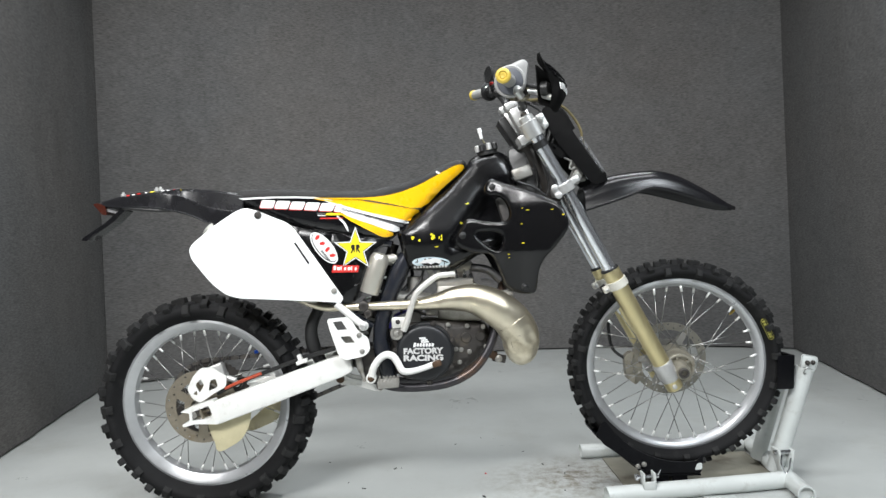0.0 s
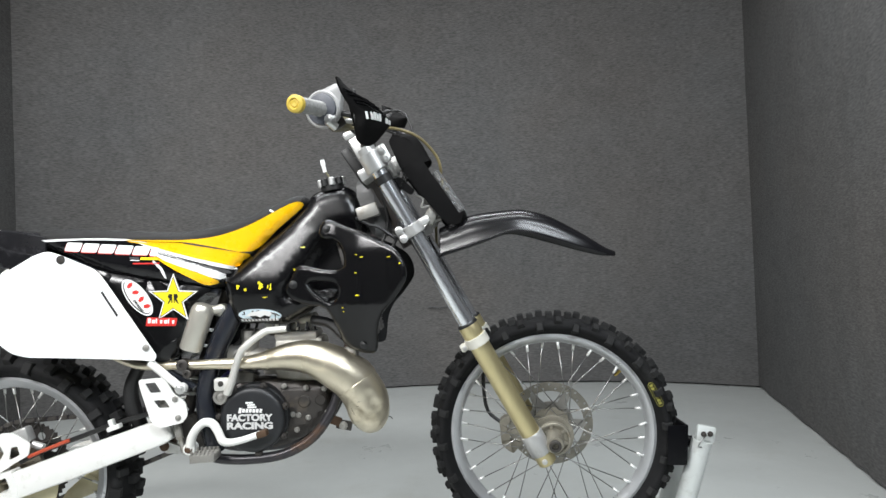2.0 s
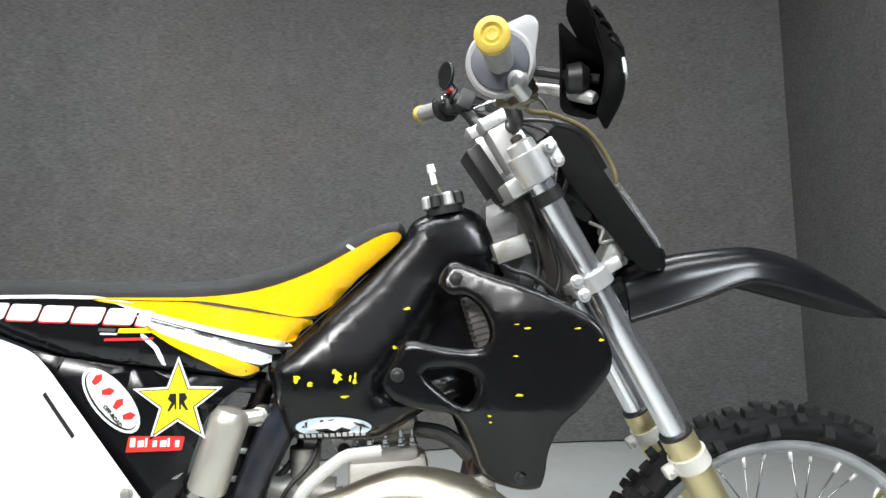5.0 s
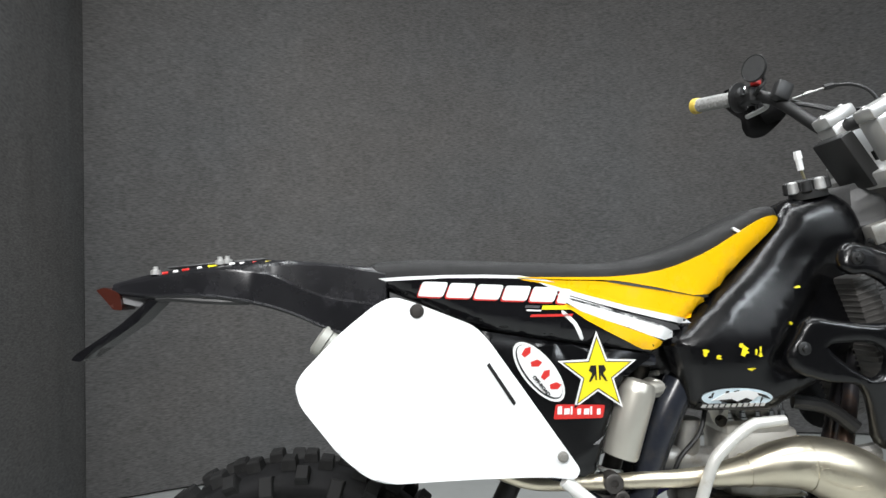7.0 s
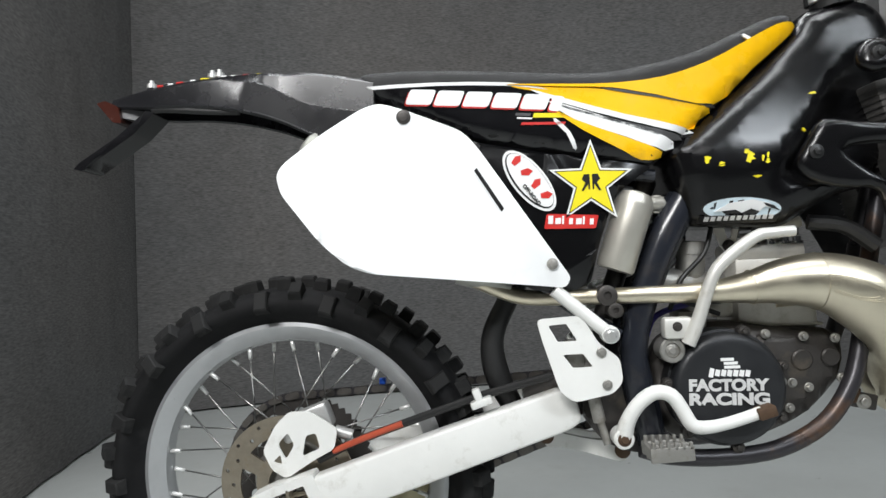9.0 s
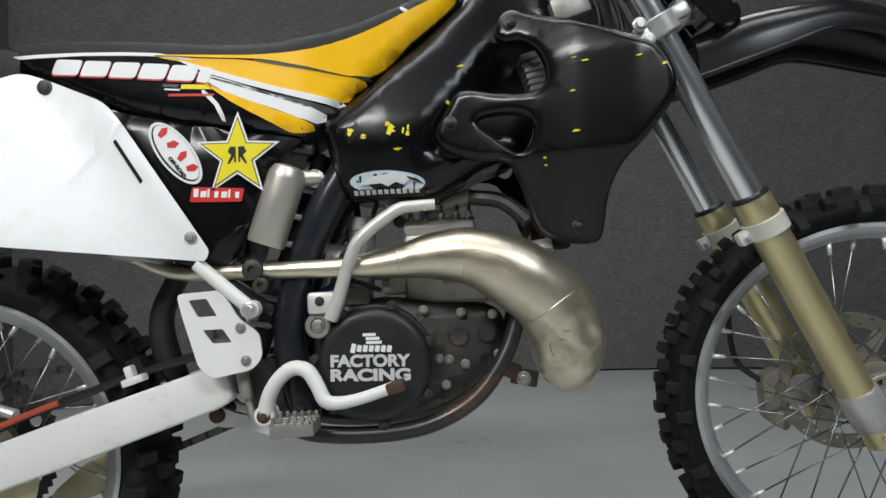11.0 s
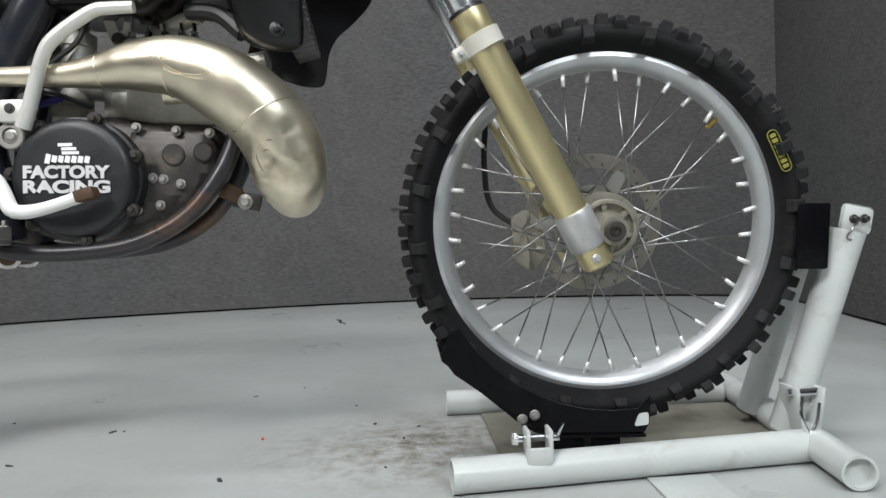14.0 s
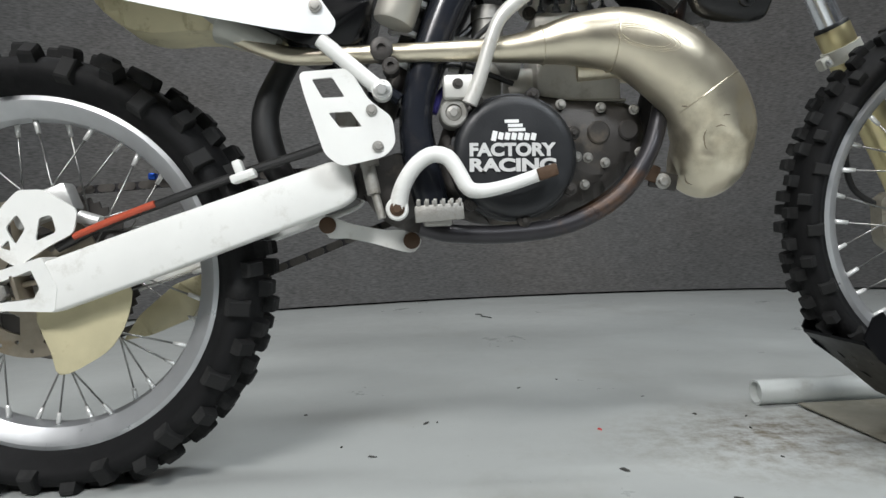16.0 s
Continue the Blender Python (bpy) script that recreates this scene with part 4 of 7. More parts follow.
on_tank("badge_band", [(0.660, 0.748), (0.660, 0.759), (0.778, 0.755), (0.778, 0.745)], STICKER_BLACK, "", 0.0026)
for i in range(11):
    x = 0.668 + 0.0096 * i
    on_tank("badge_bar", [(x, 0.7505), (x + 0.0065, 0.750), (x + 0.0065, 0.7565), (x, 0.757)], STICKER_WHITE, "", 0.0032)
# filler cap with eight lobes and its breather
bm = bmesh.new()
cap_axis = Vector((-0.16, -0.05, 1)).normalized()
cap_c = Vector((0.916, -0.018, 1.112))
lathe(bm, [(-0.01, 0.032), (0.004, 0.032), (0.006, 0.026), (0.022, 0.026), (0.026, 0.021)], cap_c, cap_axis, 32)
u = cap_axis.orthogonal().normalized()
v = cap_axis.cross(u)
cap = part("filler_cap", bm, HOSE, bike, "black lobed filler cap with silver grip lobes")
for i in range(8):
    a = 2 * math.pi * i / 8 + 0.2
    bm = bmesh.new()
    p = cap_c + (u * math.cos(a) + v * math.sin(a)) * 0.0295
    lathe(bm, [(0.002, 0.007), (0.004, 0.0095), (0.022, 0.0085), (0.025, 0.005)], p, cap_axis, 12)
    part("cap_lobe", bm, SATIN if i % 2 else HOSE, cap)
bm = bmesh.new()
rod(bm, cap_c + cap_axis * 0.022, Vector((0.898, -0.030, 1.157)), 0.0028, seg=8)
part("breather_pipe", bm, material("clear_yellowed_hose", (0.30, 0.28, 0.18), 0.35), cap)
bm = bmesh.new()
rod(bm, Vector((0.899, -0.030, 1.152)), Vector((0.893, -0.032, 1.180)), 0.0055, seg=10)
rod(bm, Vector((0.895, -0.0315, 1.172)), Vector((0.892, -0.033, 1.186)), 0.0075, 0.0065, seg=6)
part("breather_valve", bm, STICKER_WHITE, cap)

# radiator shroud with its two openings
SHROUD = [(0.892, 0.978), (0.900, 1.004), (0.920, 1.016), (0.962, 0.997), (1.020, 0.973), (1.070, 0.948), (1.106, 0.922), (1.124, 0.885), (1.122, 0.847), (1.090, 0.802), (1.060, 0.768), (1.044, 0.728), (1.040, 0.680), (1.030, 0.660), (0.990, 0.662),
          (0.948, 0.682), (0.930, 0.731), (0.905, 0.782), (0.860, 0.790), (0.815, 0.806), (0.797, 0.832), (0.815, 0.866), (0.838, 0.896), (0.885, 0.888), (0.930, 0.882), (0.956, 0.887), (0.962, 0.910), (0.950, 0.944), (0.928, 0.962), (0.908, 0.962)]
WIN_LOW = [(0.862, 0.846), (0.895, 0.853), (0.925, 0.850), (0.941, 0.835), (0.938, 0.812), (0.924, 0.796), (0.900, 0.808)]


def shroud_y(x, z):
    """The panel flares outwards to the front and tucks in at its foot and top."""
    y = float(np.interp(x, [0.79, 0.84, 0.94, 1.0, 1.08, 1.125], [-0.114, -0.122, -0.148, -0.178, -0.199, -0.222]))
    y += 0.46 * max(0, 0.79 - z) * (x > 0.9) + 0.22 * max(0, z - 0.93)
    return y


shroud_lines = [spline(SHROUD, 3, True), spline(WIN_LOW, 3, True)]
shroud = part("radiator_shroud", relaxed(solid(shroud_lines[0], lambda x, z, d: shroud_y(x, z) + swell(d, 0.012), lambda x, z, d: shroud_y(x, z) + 0.014 + swell(d, 0.010) * 0.2, shroud_lines[1:], 0.013, (0.0015, 0.0025, 0.004, 0.005)), 1),
              BLACK, bike, "moulded satin black radiator shroud with openings", 60)
for x, z in ((0.917, 0.988), (0.822, 0.846), (1.004, 0.684)):
    bm = bmesh.new()
    yy = shroud_y(x, z)
    lathe(bm, [(-0.004, 0.011), (0.001, 0.011), (0.002, 0.009)], (x, yy - 0.0005, z), (0, -1, 0), 20)
    lathe(bm, [(0.0, 0.006), (0.005, 0.006), (0.006, 0.004)], (x, yy - 0.0015, z), (0, -1, 0), 6)
    part("shroud_bolt", bm, HOSE, shroud)
for x, z, w, h in ((0.996, 0.815, 0.010, 0.003), (1.081, 0.910, 0.006, 0.002), (1.012, 0.912, 0.008, 0.0018), (0.955, 0.783, 0.004, 0.002), (1.110, 0.893, 0.005, 0.003), (0.995, 0.872, 0.006, 0.0015), (0.957, 0.773, 0.004, 0.0015), (0.998, 0.918, 0.005, 0.001)):
    pts = [(x + w * (0.25 + 0.7 * rnd.random()) * math.cos(a), z + h * (0.3 + 0.7 * rnd.random()) * math.sin(a)) for a in (2 * math.pi * i / 9 for i in range(9))]
    part("paint_chip", decal(pts, shroud_y, 0.0012, step=0), STICKER_YELLOW, shroud)
far = part("radiator_shroud", solid(shroud_lines[0], lambda x, z, d: -shroud_y(x, z) - swell(d, 0.014), lambda x, z, d: -shroud_y(x, z) - 0.012, shroud_lines[1:], 0.03), DULL, bike, "dull inner side of the far radiator shroud", 60)
# radiators with fine fins behind the shrouds
for s in (-1, 1):
    bm = bmesh.new()
    block(bm, pose(0.985, s * 0.062, 0.83, 0, -14, 0), (0.040, 0.055, 0.27), 0.004)
    rad = part("radiator", bm, RADIATOR, bike, "grey finned radiator core")
    bm = bmesh.new()
    block(bm, Matrix.Identity(4), (0.043, 0.058, 0.0022), 0)
    first = part("radiator_fin", bm, RADIATOR, rad, "", 0)
    for i in range(26):
        ob = first if i == 0 else new("radiator_fin", first.data)
        ob.parent = rad
        ob.matrix_basis = pose(0.985, s * 0.062, 0.83, 0, -14, 0) @ pose(0, 0, -0.125 + 0.010 * i)

# front mudguard
FEND = [(1.211, 0.984, 0.909, 0.062), (1.278, 1.01, 0.928, 0.07), (1.331, 1.02, 0.944, 0.073), (1.398, 1.025, 0.966, 0.072), (1.444, 1.023, 0.962, 0.07), (1.511, 1.002, 0.942, 0.064), (1.599, 0.951, 0.913, 0.052), (1.651, 0.917, 0.898, 0.034), (1.682, 0.903, 0.895, 0.01)]
SECTION = [(-1.12, 0.0), (-1.02, 0.03), (-0.98, 0.10), (-0.95, 0.40), (-0.86, 0.70), (-0.66, 0.90), (-0.52, 0.97), (-0.44, 1.0), (-0.36, 0.985), (0.0, 0.965)]
SECTION += [(-u, v) for u, v in reversed(SECTION[:-1])]
bm = bmesh.new()
rings = []
for x, top, low, w in spline(FEND, 5):
    yc = -0.020 - 0.10 * (x - 1.2)
    outer = [(x, yc + u * w, low + (top - low) * v) for u, v in SECTION]
    inner = [(x - 0.002, yc + u * w * 0.96, low + (top - low) * v - 0.004) for u, v in SECTION]
    rings.append([bm.verts.new(q) for q in outer + inner[::-1]])
skin(bm, rings, True)
fend = part("front_mudguard", bm, FENDER, bike, "dull black plastic front mudguard, long and pointed", 50)

# ---- motorcycle: fork, bars and headlight ----
def on_fork(z, y=0.0, ahead=0.0):
    """A point on the fork's line at height z; ahead: metres in front of it."""
    return Vector((1.042 + (1.165 - z) * 0.531 + 0.09 * (y + 0.098), y + 0.016 - 0.104 * (z - 0.74), z)) + Vector((0.883, 0, 0.469)) * ahead


FORK_AXIS = (on_fork(0.70) - on_fork(1.2)).normalized()
for s in (-1, 1):
    y = 0.098 * s
    bm = bmesh.new()
    rod(bm, on_fork(1.185, y), on_fork(0.60, y), 0.0215, seg=28)
    st = part("fork_tube", bm, STANCHION, bike, "bright chromed fork tube")
    bm = bmesh.new()
    prof = [(0.0, 0.0275), (0.004, 0.0285), (0.036, 0.0285), (0.040, 0.0278), (0.33, 0.0275), (0.395, 0.0262), (0.44, 0.0262), (0.445, 0.020)]
    lathe(bm, prof, on_fork(0.722, y), FORK_AXIS, 32)
    sl = part("fork_slider", bm, GOLD, bike, "gold anodised fork slider, scratched")
    bm = bmesh.new()
    lathe(bm, [(-0.006, 0.0235), (-0.004, 0.0275), (0.001, 0.0285)], on_fork(0.722, y), FORK_AXIS, 28)
    part("fork_seal", bm, HOSE, sl)
    # white guard ring with its lug
    bm = bmesh.new()
    lathe(bm, [(0.036, 0.0290), (0.037, 0.0325), (0.062, 0.0325), (0.063, 0.0290)], on_fork(0.722, y), FORK_AXIS, 32)
    block(bm, Matrix.Translation(on_fork(0.678, y - 0.0, -0.036)) @ pose(0, 0, 0, 0, -28, 0), (0.028, 0.020, 0.022), 0.005)
    ring = part("fork_guard_ring", bm, GUARD_RING, sl, "off-white plastic guard ring")
    bm = bmesh.new()
    bolt(bm, *on_fork(0.676, y - 0.011, -0.038), 0.004, 0.004)
    part("ring_bolt", bm, BRIGHT, ring)
    # axle lug
    bm = bmesh.new()
    lathe(bm, [(0.345, 0.029), (0.349, 0.031), (0.405, 0.031), (0.409, 0.0285)], on_fork(0.722, y), FORK_AXIS, 28)
    lug = part("axle_lug", bm, SATIN, sl, "bright cast axle lug")
    bm = bmesh.new()
    out = LEAN[tuple(FRONT)].to_3x3() @ Vector((0, s, 0))
    ax = FRONT + out * 0.084
    lathe(bm, [(-0.036, 0.044), (-0.034, 0.0475), (-0.022, 0.0475), (-0.020, 0.046), (-0.020, 0.041), (-0.030, 0.039)], ax, out, 40)
    lathe(bm, [(-0.034, 0.030), (-0.016, 0.027), (0.008, 0.025), (0.022, 0.022)], ax, out, 28)
    turn = LEAN[tuple(FRONT)].to_3x3().to_4x4()
    for k in range(6):
        block(bm, Matrix.Translation(ax - out * 0.028) @ turn @ pose(0, 0, 0, 0, 60 * k + 20, 0) @ pose(0.034, 0, 0), (0.018, 0.011, 0.009), 0.002)
    boss = part("axle_boss", bm, HUB, lug, "cream cast axle boss")
    bm = bmesh.new()
    lathe(bm, [(0.014, 0.0165), (0.028, 0.0165), (0.030, 0.0145), (0.030, 0.009), (0.022, 0.0085)], ax, out, 24)
    part("axle_end", bm, CASE, boss, "dark hollow axle end")
    bm = bmesh.new()
    bolt(bm, *on_fork(0.345, y - 0.029, -0.004), 0.005, 0.004)
    part("pinch_bolt", bm, BRIGHT, lug)
bm = bmesh.new()
rod(bm, turned(FRONT, 0) @ Vector((0, -0.10, 0)), turned(FRONT, 0) @ Vector((0, 0.10, 0)), 0.011)
part("front_axle", bm, STEEL, bike)
# yoke clamps
for z, h, name, lab in ((0.980, 0.030, "lower_yoke", "bright alloy lower fork clamp"), (1.160, 0.052, "upper_yoke", "bright alloy upper fork clamp")):
    up = name == "upper_yoke"
    bm = bmesh.new()
    for s in (-1, 1):
        y = 0.098 * s
        lathe(bm, [(-h / 2, 0.029), (-h / 2 + 0.002, 0.031), (h / 2 - 0.002, 0.031), (h / 2, 0.029)], on_fork(z, y), FORK_AXIS, 28)
        block(bm, Matrix.Translation(on_fork(z + (0.004 if up else 0), y - 0.006, 0.036 if up else -0.030)) @ pose(0, 0, 0, 0, -28, 0), (0.024, 0.030, h * 0.8 + 0.004), 0.004)
        if not up:
            block(bm, Matrix.Translation(on_fork(z + 0.004, y + s * 0.004, 0.038)) @ pose(0, 0, 0, 0, -28, 0), (0.030, 0.02, 0.022), 0.005)
    block(bm, Matrix.Translation(on_fork(z - (0.010 if up else 0), 0, -0.020 if up else -0.010)) @ pose(0, 0, 0, 0, -28, 0), (0.080 if up else 0.062, 0.20, h * 0.6), 0.005)
    yoke = part(name, bm, BRIGHT, bike, lab)
    bolts("clamp_bolt", [on_fork(z + dz, -0.124, 0.036 if up else -0.030) for dz in (-0.011, 0.011)], BRIGHT, yoke, 0.0072)
# fork caps, collar and bar mounts
for s in (-1, 1):
    y = 0.098 * s
    bm = bmesh.new()
    lathe(bm, [(-0.010, 0.008), (-0.009, 0.015), (-0.006, 0.0225), (0.02, 0.024)], on_fork(1.192, y), FORK_AXIS, 24)
    cap = part("fork_cap", bm, BRIGHT, bike)
    bm = bmesh.new()
    lathe(bm, [(-0.020, 0.006), (-0.018, 0.010), (-0.008, 0.010)], on_fork(1.192, y), FORK_AXIS, 6)
    part("cap_nut", bm, CASE, cap)
    bm = bmesh.new()
    lathe(bm, [(-0.011, 0.0225), (-0.010, 0.0245), (0.010, 0.0245), (0.011, 0.0225)], on_fork(1.114, y), FORK_AXIS, 24)
    part("fork_collar", bm, HOSE, bike, "black rubber collar")
bm = bmesh.new()
rod(bm, on_fork(1.15, 0, -0.03), on_fork(0.96, 0, -0.03), 0.030, seg=24)
part("steering_head", bm, CASE, bike, "dark metal steering head")
for y, z, a in ((-0.064, 1.243, -0.008), (0.040, 1.258, -0.014)):
    bm = bmesh.new()
    block(bm, Matrix.Translation(on_fork(z - 0.040, y, a)) @ pose(0, 0, 0, 0, -28, 0), (0.052, 0.044, 0.078), 0.004)
    mount = part("bar_clamp", bm, BRIGHT, bike, "bright alloy handlebar clamp")
    bm = bmesh.new()
    block(bm, Matrix.Translation(on_fork(z + 0.003, y, a)) @ pose(0, 0, 0, 0, -28, 0), (0.062, 0.044, 0.022), 0.005)
    part("clamp_cap", bm, BRIGHT, mount)
    bolts("clamp_bolt", [on_fork(z + 0.0115, y, a + e) for e in (-0.022, 0.022)], BRIGHT, mount, 0.005, 0.004, (-0.469, 0, 0.883))

RG, LG = Vector((0.921, -0.462, 1.234)), Vector((0.912, 0.378, 1.390))
bar_c = on_fork(1.236, 0, -0.006)
RI, LI = Vector((0.966, -0.300, 1.256)), Vector((0.966, 0.248, 1.372))
bm = bmesh.new()
tube(bm, [RG + (RI - RG) * 0.06, RI, RI.lerp(bar_c, 0.28) + Vector((0.008, 0, 0.002)), bar_c + Vector((0.012, -0.10, -0.004)), bar_c + Vector((0, -0.05, 0)), bar_c + Vector((0, 0.05, 0.004)), bar_c + Vector((0.012, 0.10, 0.010)), LI.lerp(bar_c, 0.28) + Vector((0.008, 0, 0.006)), LI, LG + (LI - LG) * 0.06],
     0.0125, 14, 5)
bars = part("handlebar", bm, HOSE, bike, "black handlebar")
GRIP_END = material("worn_yellow_rubber", (0.62, 0.45, 0.07), 0.55, vary=0.15, scale=60, wear=(0.42, 0.33, 0.12), wear_amount=0.7, wear_scale=60, bump=0.4, bump_scale=160)


def along(g, d, l, r, a):
    """A point round the bar: l along it, r out from it, at angle a."""
    u = d.cross(Vector((0, 0, 1))).normalized()
    return g + d * l + (u * math.cos(a) + d.cross(u) * math.sin(a)) * r


for g, i, l1 in ((RG, RI, 0.118), (LG, LI, 0.125)):
    d = (i - g).normalized()
    bm = bmesh.new()
    rings = []
    n, m = 36, 24
    for k in range(n + 1):
        l = 0.012 + (l1 - 0.012) * k / n
        # a woven relief of small staggered blocks
        rings.append([bm.verts.new(along(g, d, l, 0.0172 - (0.0016 if (k % 3 == 2 or (q + 3 * (k // 3 % 2)) % 6 == 5) else 0), 2 * math.pi * q / m)) for q in range(m)])
    skin(bm, rings, True)
    grip = part("grip", bm, GREY_GRIP, bars, "grey rubber grip with a woven relief", 25)
    bm = bmesh.new()
    lathe(bm, [(-0.002, 0.003), (-0.003, 0.006), (-0.001, 0.009), (-0.005, 0.012), (-0.004, 0.016), (-0.001, 0.0190), (0.012, 0.0190), (0.015, 0.0165)], g, d, 24)
    part("grip_end", bm, GRIP_END, grip, "worn yellow grip end")
# throttle housing: a dark flange before a pale grey drum
d = (RI - RG).normalized()
bm = bmesh.new()
lathe(bm, [(0.128, 0.028), (0.126, 0.040), (0.130, 0.0435), (0.138, 0.0435), (0.144, 0.039), (0.168, 0.024), (0.172, 0.014)], RG, d, 36)
PALE_PLASTIC = material("pale_grey_plastic", (0.34, 0.34, 0.335), 0.42, vary=0.1, scale=40)
drum = part("throttle_housing", bm, PALE_PLASTIC, bars, "pale grey throttle drum")
bm = bmesh.new()
lathe(bm, [(0.118, 0.018), (0.121, 0.0345), (0.126, 0.036), (0.129, 0.034)], RG, d, 32)
part("throttle_flange", bm, material("slate_plastic", (0.085, 0.09, 0.105), 0.4, vary=0.1, scale=40), drum, "slate grey flange")
bm = bmesh.new()
u = d.cross(Vector((0, 0, 1))).normalized()
v = d.cross(u)
lobe = Vector((0.036, 0.0, 0.042))
lobe = (lobe.dot(u), lobe.dot(v))
rings = []
for l, grow in ((0.131, -0.003), (0.133, 0.0), (0.150, 0.0), (0.154, -0.006)):
    ring = []
    for k in range(40):
        e = (math.cos(2 * math.pi * k / 40), math.sin(2 * math.pi * k / 40))
        # outline of a large disc and the smaller one of the cable wheel beside it
        o, r = ((0.0, 0.0), 0.0415) if 0.0415 > e[0] * lobe[0] + e[1] * lobe[1] + 0.014 else (lobe, 0.014)
        ring.append(bm.verts.new(RG + d * l + u * (o[0] + (r + grow) * e[0]) + v * (o[1] + (r + grow) * e[1])))
    rings.append(ring)
skin(bm, rings, True)
part("cable_wheel_cover", bm, PALE_PLASTIC, drum)
bm = bmesh.new()
block(bm, Matrix.Translation(RG + d * 0.150 + Vector((0.022, 0, -0.030))) @ pose(0, 0, 0, 0, -30, 18), (0.036, 0.030, 0.030), 0.005)
part("cable_box", bm, CASE, drum)
# front brake cylinder and lever
bm = bmesh.new()
rod(bm, (0.960, -0.330, 1.222), (1.000, -0.262, 1.226), 0.013)
block(bm, pose(0.986, -0.288, 1.228, 0, 0, 30), (0.032, 0.052, 0.030), 0.004)
cyl = part("brake_cylinder", bm, material("olive_metal", (0.19, 0.17, 0.11), 0.45, 0.6, vary=0.25, scale=40), bars, "worn olive brake master cylinder")
bm = bmesh.new()
rod(bm, (0.968, -0.352, 1.222), (0.985, -0.338, 1.208), 0.010)
bolt(bm, 0.974, -0.350, 1.224, 0.009, 0.008)
part("lever_pivot", bm, BRIGHT, cyl)
bm = bmesh.new()
tube(bm, [(0.992, -0.300, 1.232, 0.006), (1.024, -0.313, 1.225, 0.0062), (1.045, -0.340, 1.209, 0.0078), (1.060, -0.360, 1.199, 0.0085), (1.064, -0.365, 1.196, 0.006)], 0.007, 10)
part("brake_lever", bm, BRIGHT, cyl)
bm = bmesh.new()
tube(bm, [(LI.x + 0.030, LI.y - 0.02, LI.z - 0.014), (LI.x + 0.060, LI.y + 0.02, LI.z - 0.02), (LI.x + 0.060, LI.y + 0.10, LI.z - 0.02)], 0.0058, 10)
part("clutch_lever", bm, BRIGHT, bars)
bm = bmesh.new()
block(bm, Matrix.Translation(LI + Vector((0.020, -0.105, -0.022))) @ pose(0, 0, 0, 0, 25, 0), (0.034, 0.026, 0.040), 0.005)
perch = part("clutch_perch", bm, HOSE, bars, "black clutch perch")
bm = bmesh.new()
tube(bm, [(1.000, 0.130, 1.330), (1.030, 0.118, 1.338), (1.056, 0.108, 1.345)], 0.0024, 8)
rod(bm, (1.022, 0.122, 1.336), (1.034, 0.117, 1.339), 0.0046, seg=10)
part("cable_adjuster", bm, STEEL, perch, "bright steel cable adjuster")
bm = bmesh.new()
tube(bm, [(1.054, 0.109, 1.345, 0.0062), (1.070, 0.104, 1.348, 0.0062), (1.076, 0.103, 1.348, 0.0036), (1.106, 0.090, 1.344, 0.0036), (1.130, 0.070, 1.315, 0.0036), (1.145, 0.055, 1.24, 0.0036), (1.115, 0.045, 1.13, 0.0036)], 0.0036, 8)
part("clutch_cable", bm, HOSE, perch)
# left switch, its red button and the round mirror
bm = bmesh.new()
d2 = (LI - LG).normalized()
lathe(bm, [(0.122, 0.020), (0.124, 0.034), (0.130, 0.034), (0.132, 0.022), (0.165, 0.022), (0.166, 0.014)], LG, d2, 24)
block(bm, Matrix.Translation(LI + Vector((0.006, -0.02, -0.004))), (0.040, 0.046, 0.036), 0.006)
sw = part("switch_housing", bm, HOSE, bars, "black switch housing")
bm = bmesh.new()
block(bm, Matrix.Translation(LI + Vector((0.0, -0.046, 0.016))), (0.020, 0.012, 0.010), 0.002)
part("red_switch", bm, RED, sw, "red switch button")
bm = bmesh.new()
block(bm, Matrix.Translation(LI + Vector((-0.014, -0.022, 0.006))), (0.012, 0.016, 0.018), 0.002)
part("chrome_switch", bm, CHROME, sw)
mc = Vector((0.953, 0.180, 1.413))
mn = Vector((-0.91, -0.41, 0.05)).normalized()
bm = bmesh.new()
lathe(bm, [(-0.005, 0.014), (-0.004, 0.027), (0.002, 0.0300), (0.0045, 0.0295), (0.0045, 0.027), (0.003, 0.0265)], mc, mn, 32)
mir = part("mirror", bm, HOSE, bars, "small round black mirror")
bm = bmesh.new()
lathe(bm, [(0.0032, 0.0268), (0.0038, 0.0268)], mc, mn, 32)
part("mirror_glass", bm, MIRROR, mir)
bm = bmesh.new()
tube(bm, [mc + Vector((0.012, 0.0, -0.012)), mc + Vector((0.020, 0.0, -0.028)), mc + Vector((0.010, 0.005, -0.042)), (0.965, 0.207, 1.364)], 0.0042, 8)
part("mirror_stem", bm, HOSE, mir)

MATTE = material("matt_black_plastic", (0.006, 0.0058, 0.0058), 0.72, vary=0.2, scale=30, rough_vary=0.04, wear=(0.010, 0.010, 0.010), wear_amount=0.4, wear_scale=18, spec=0.08)


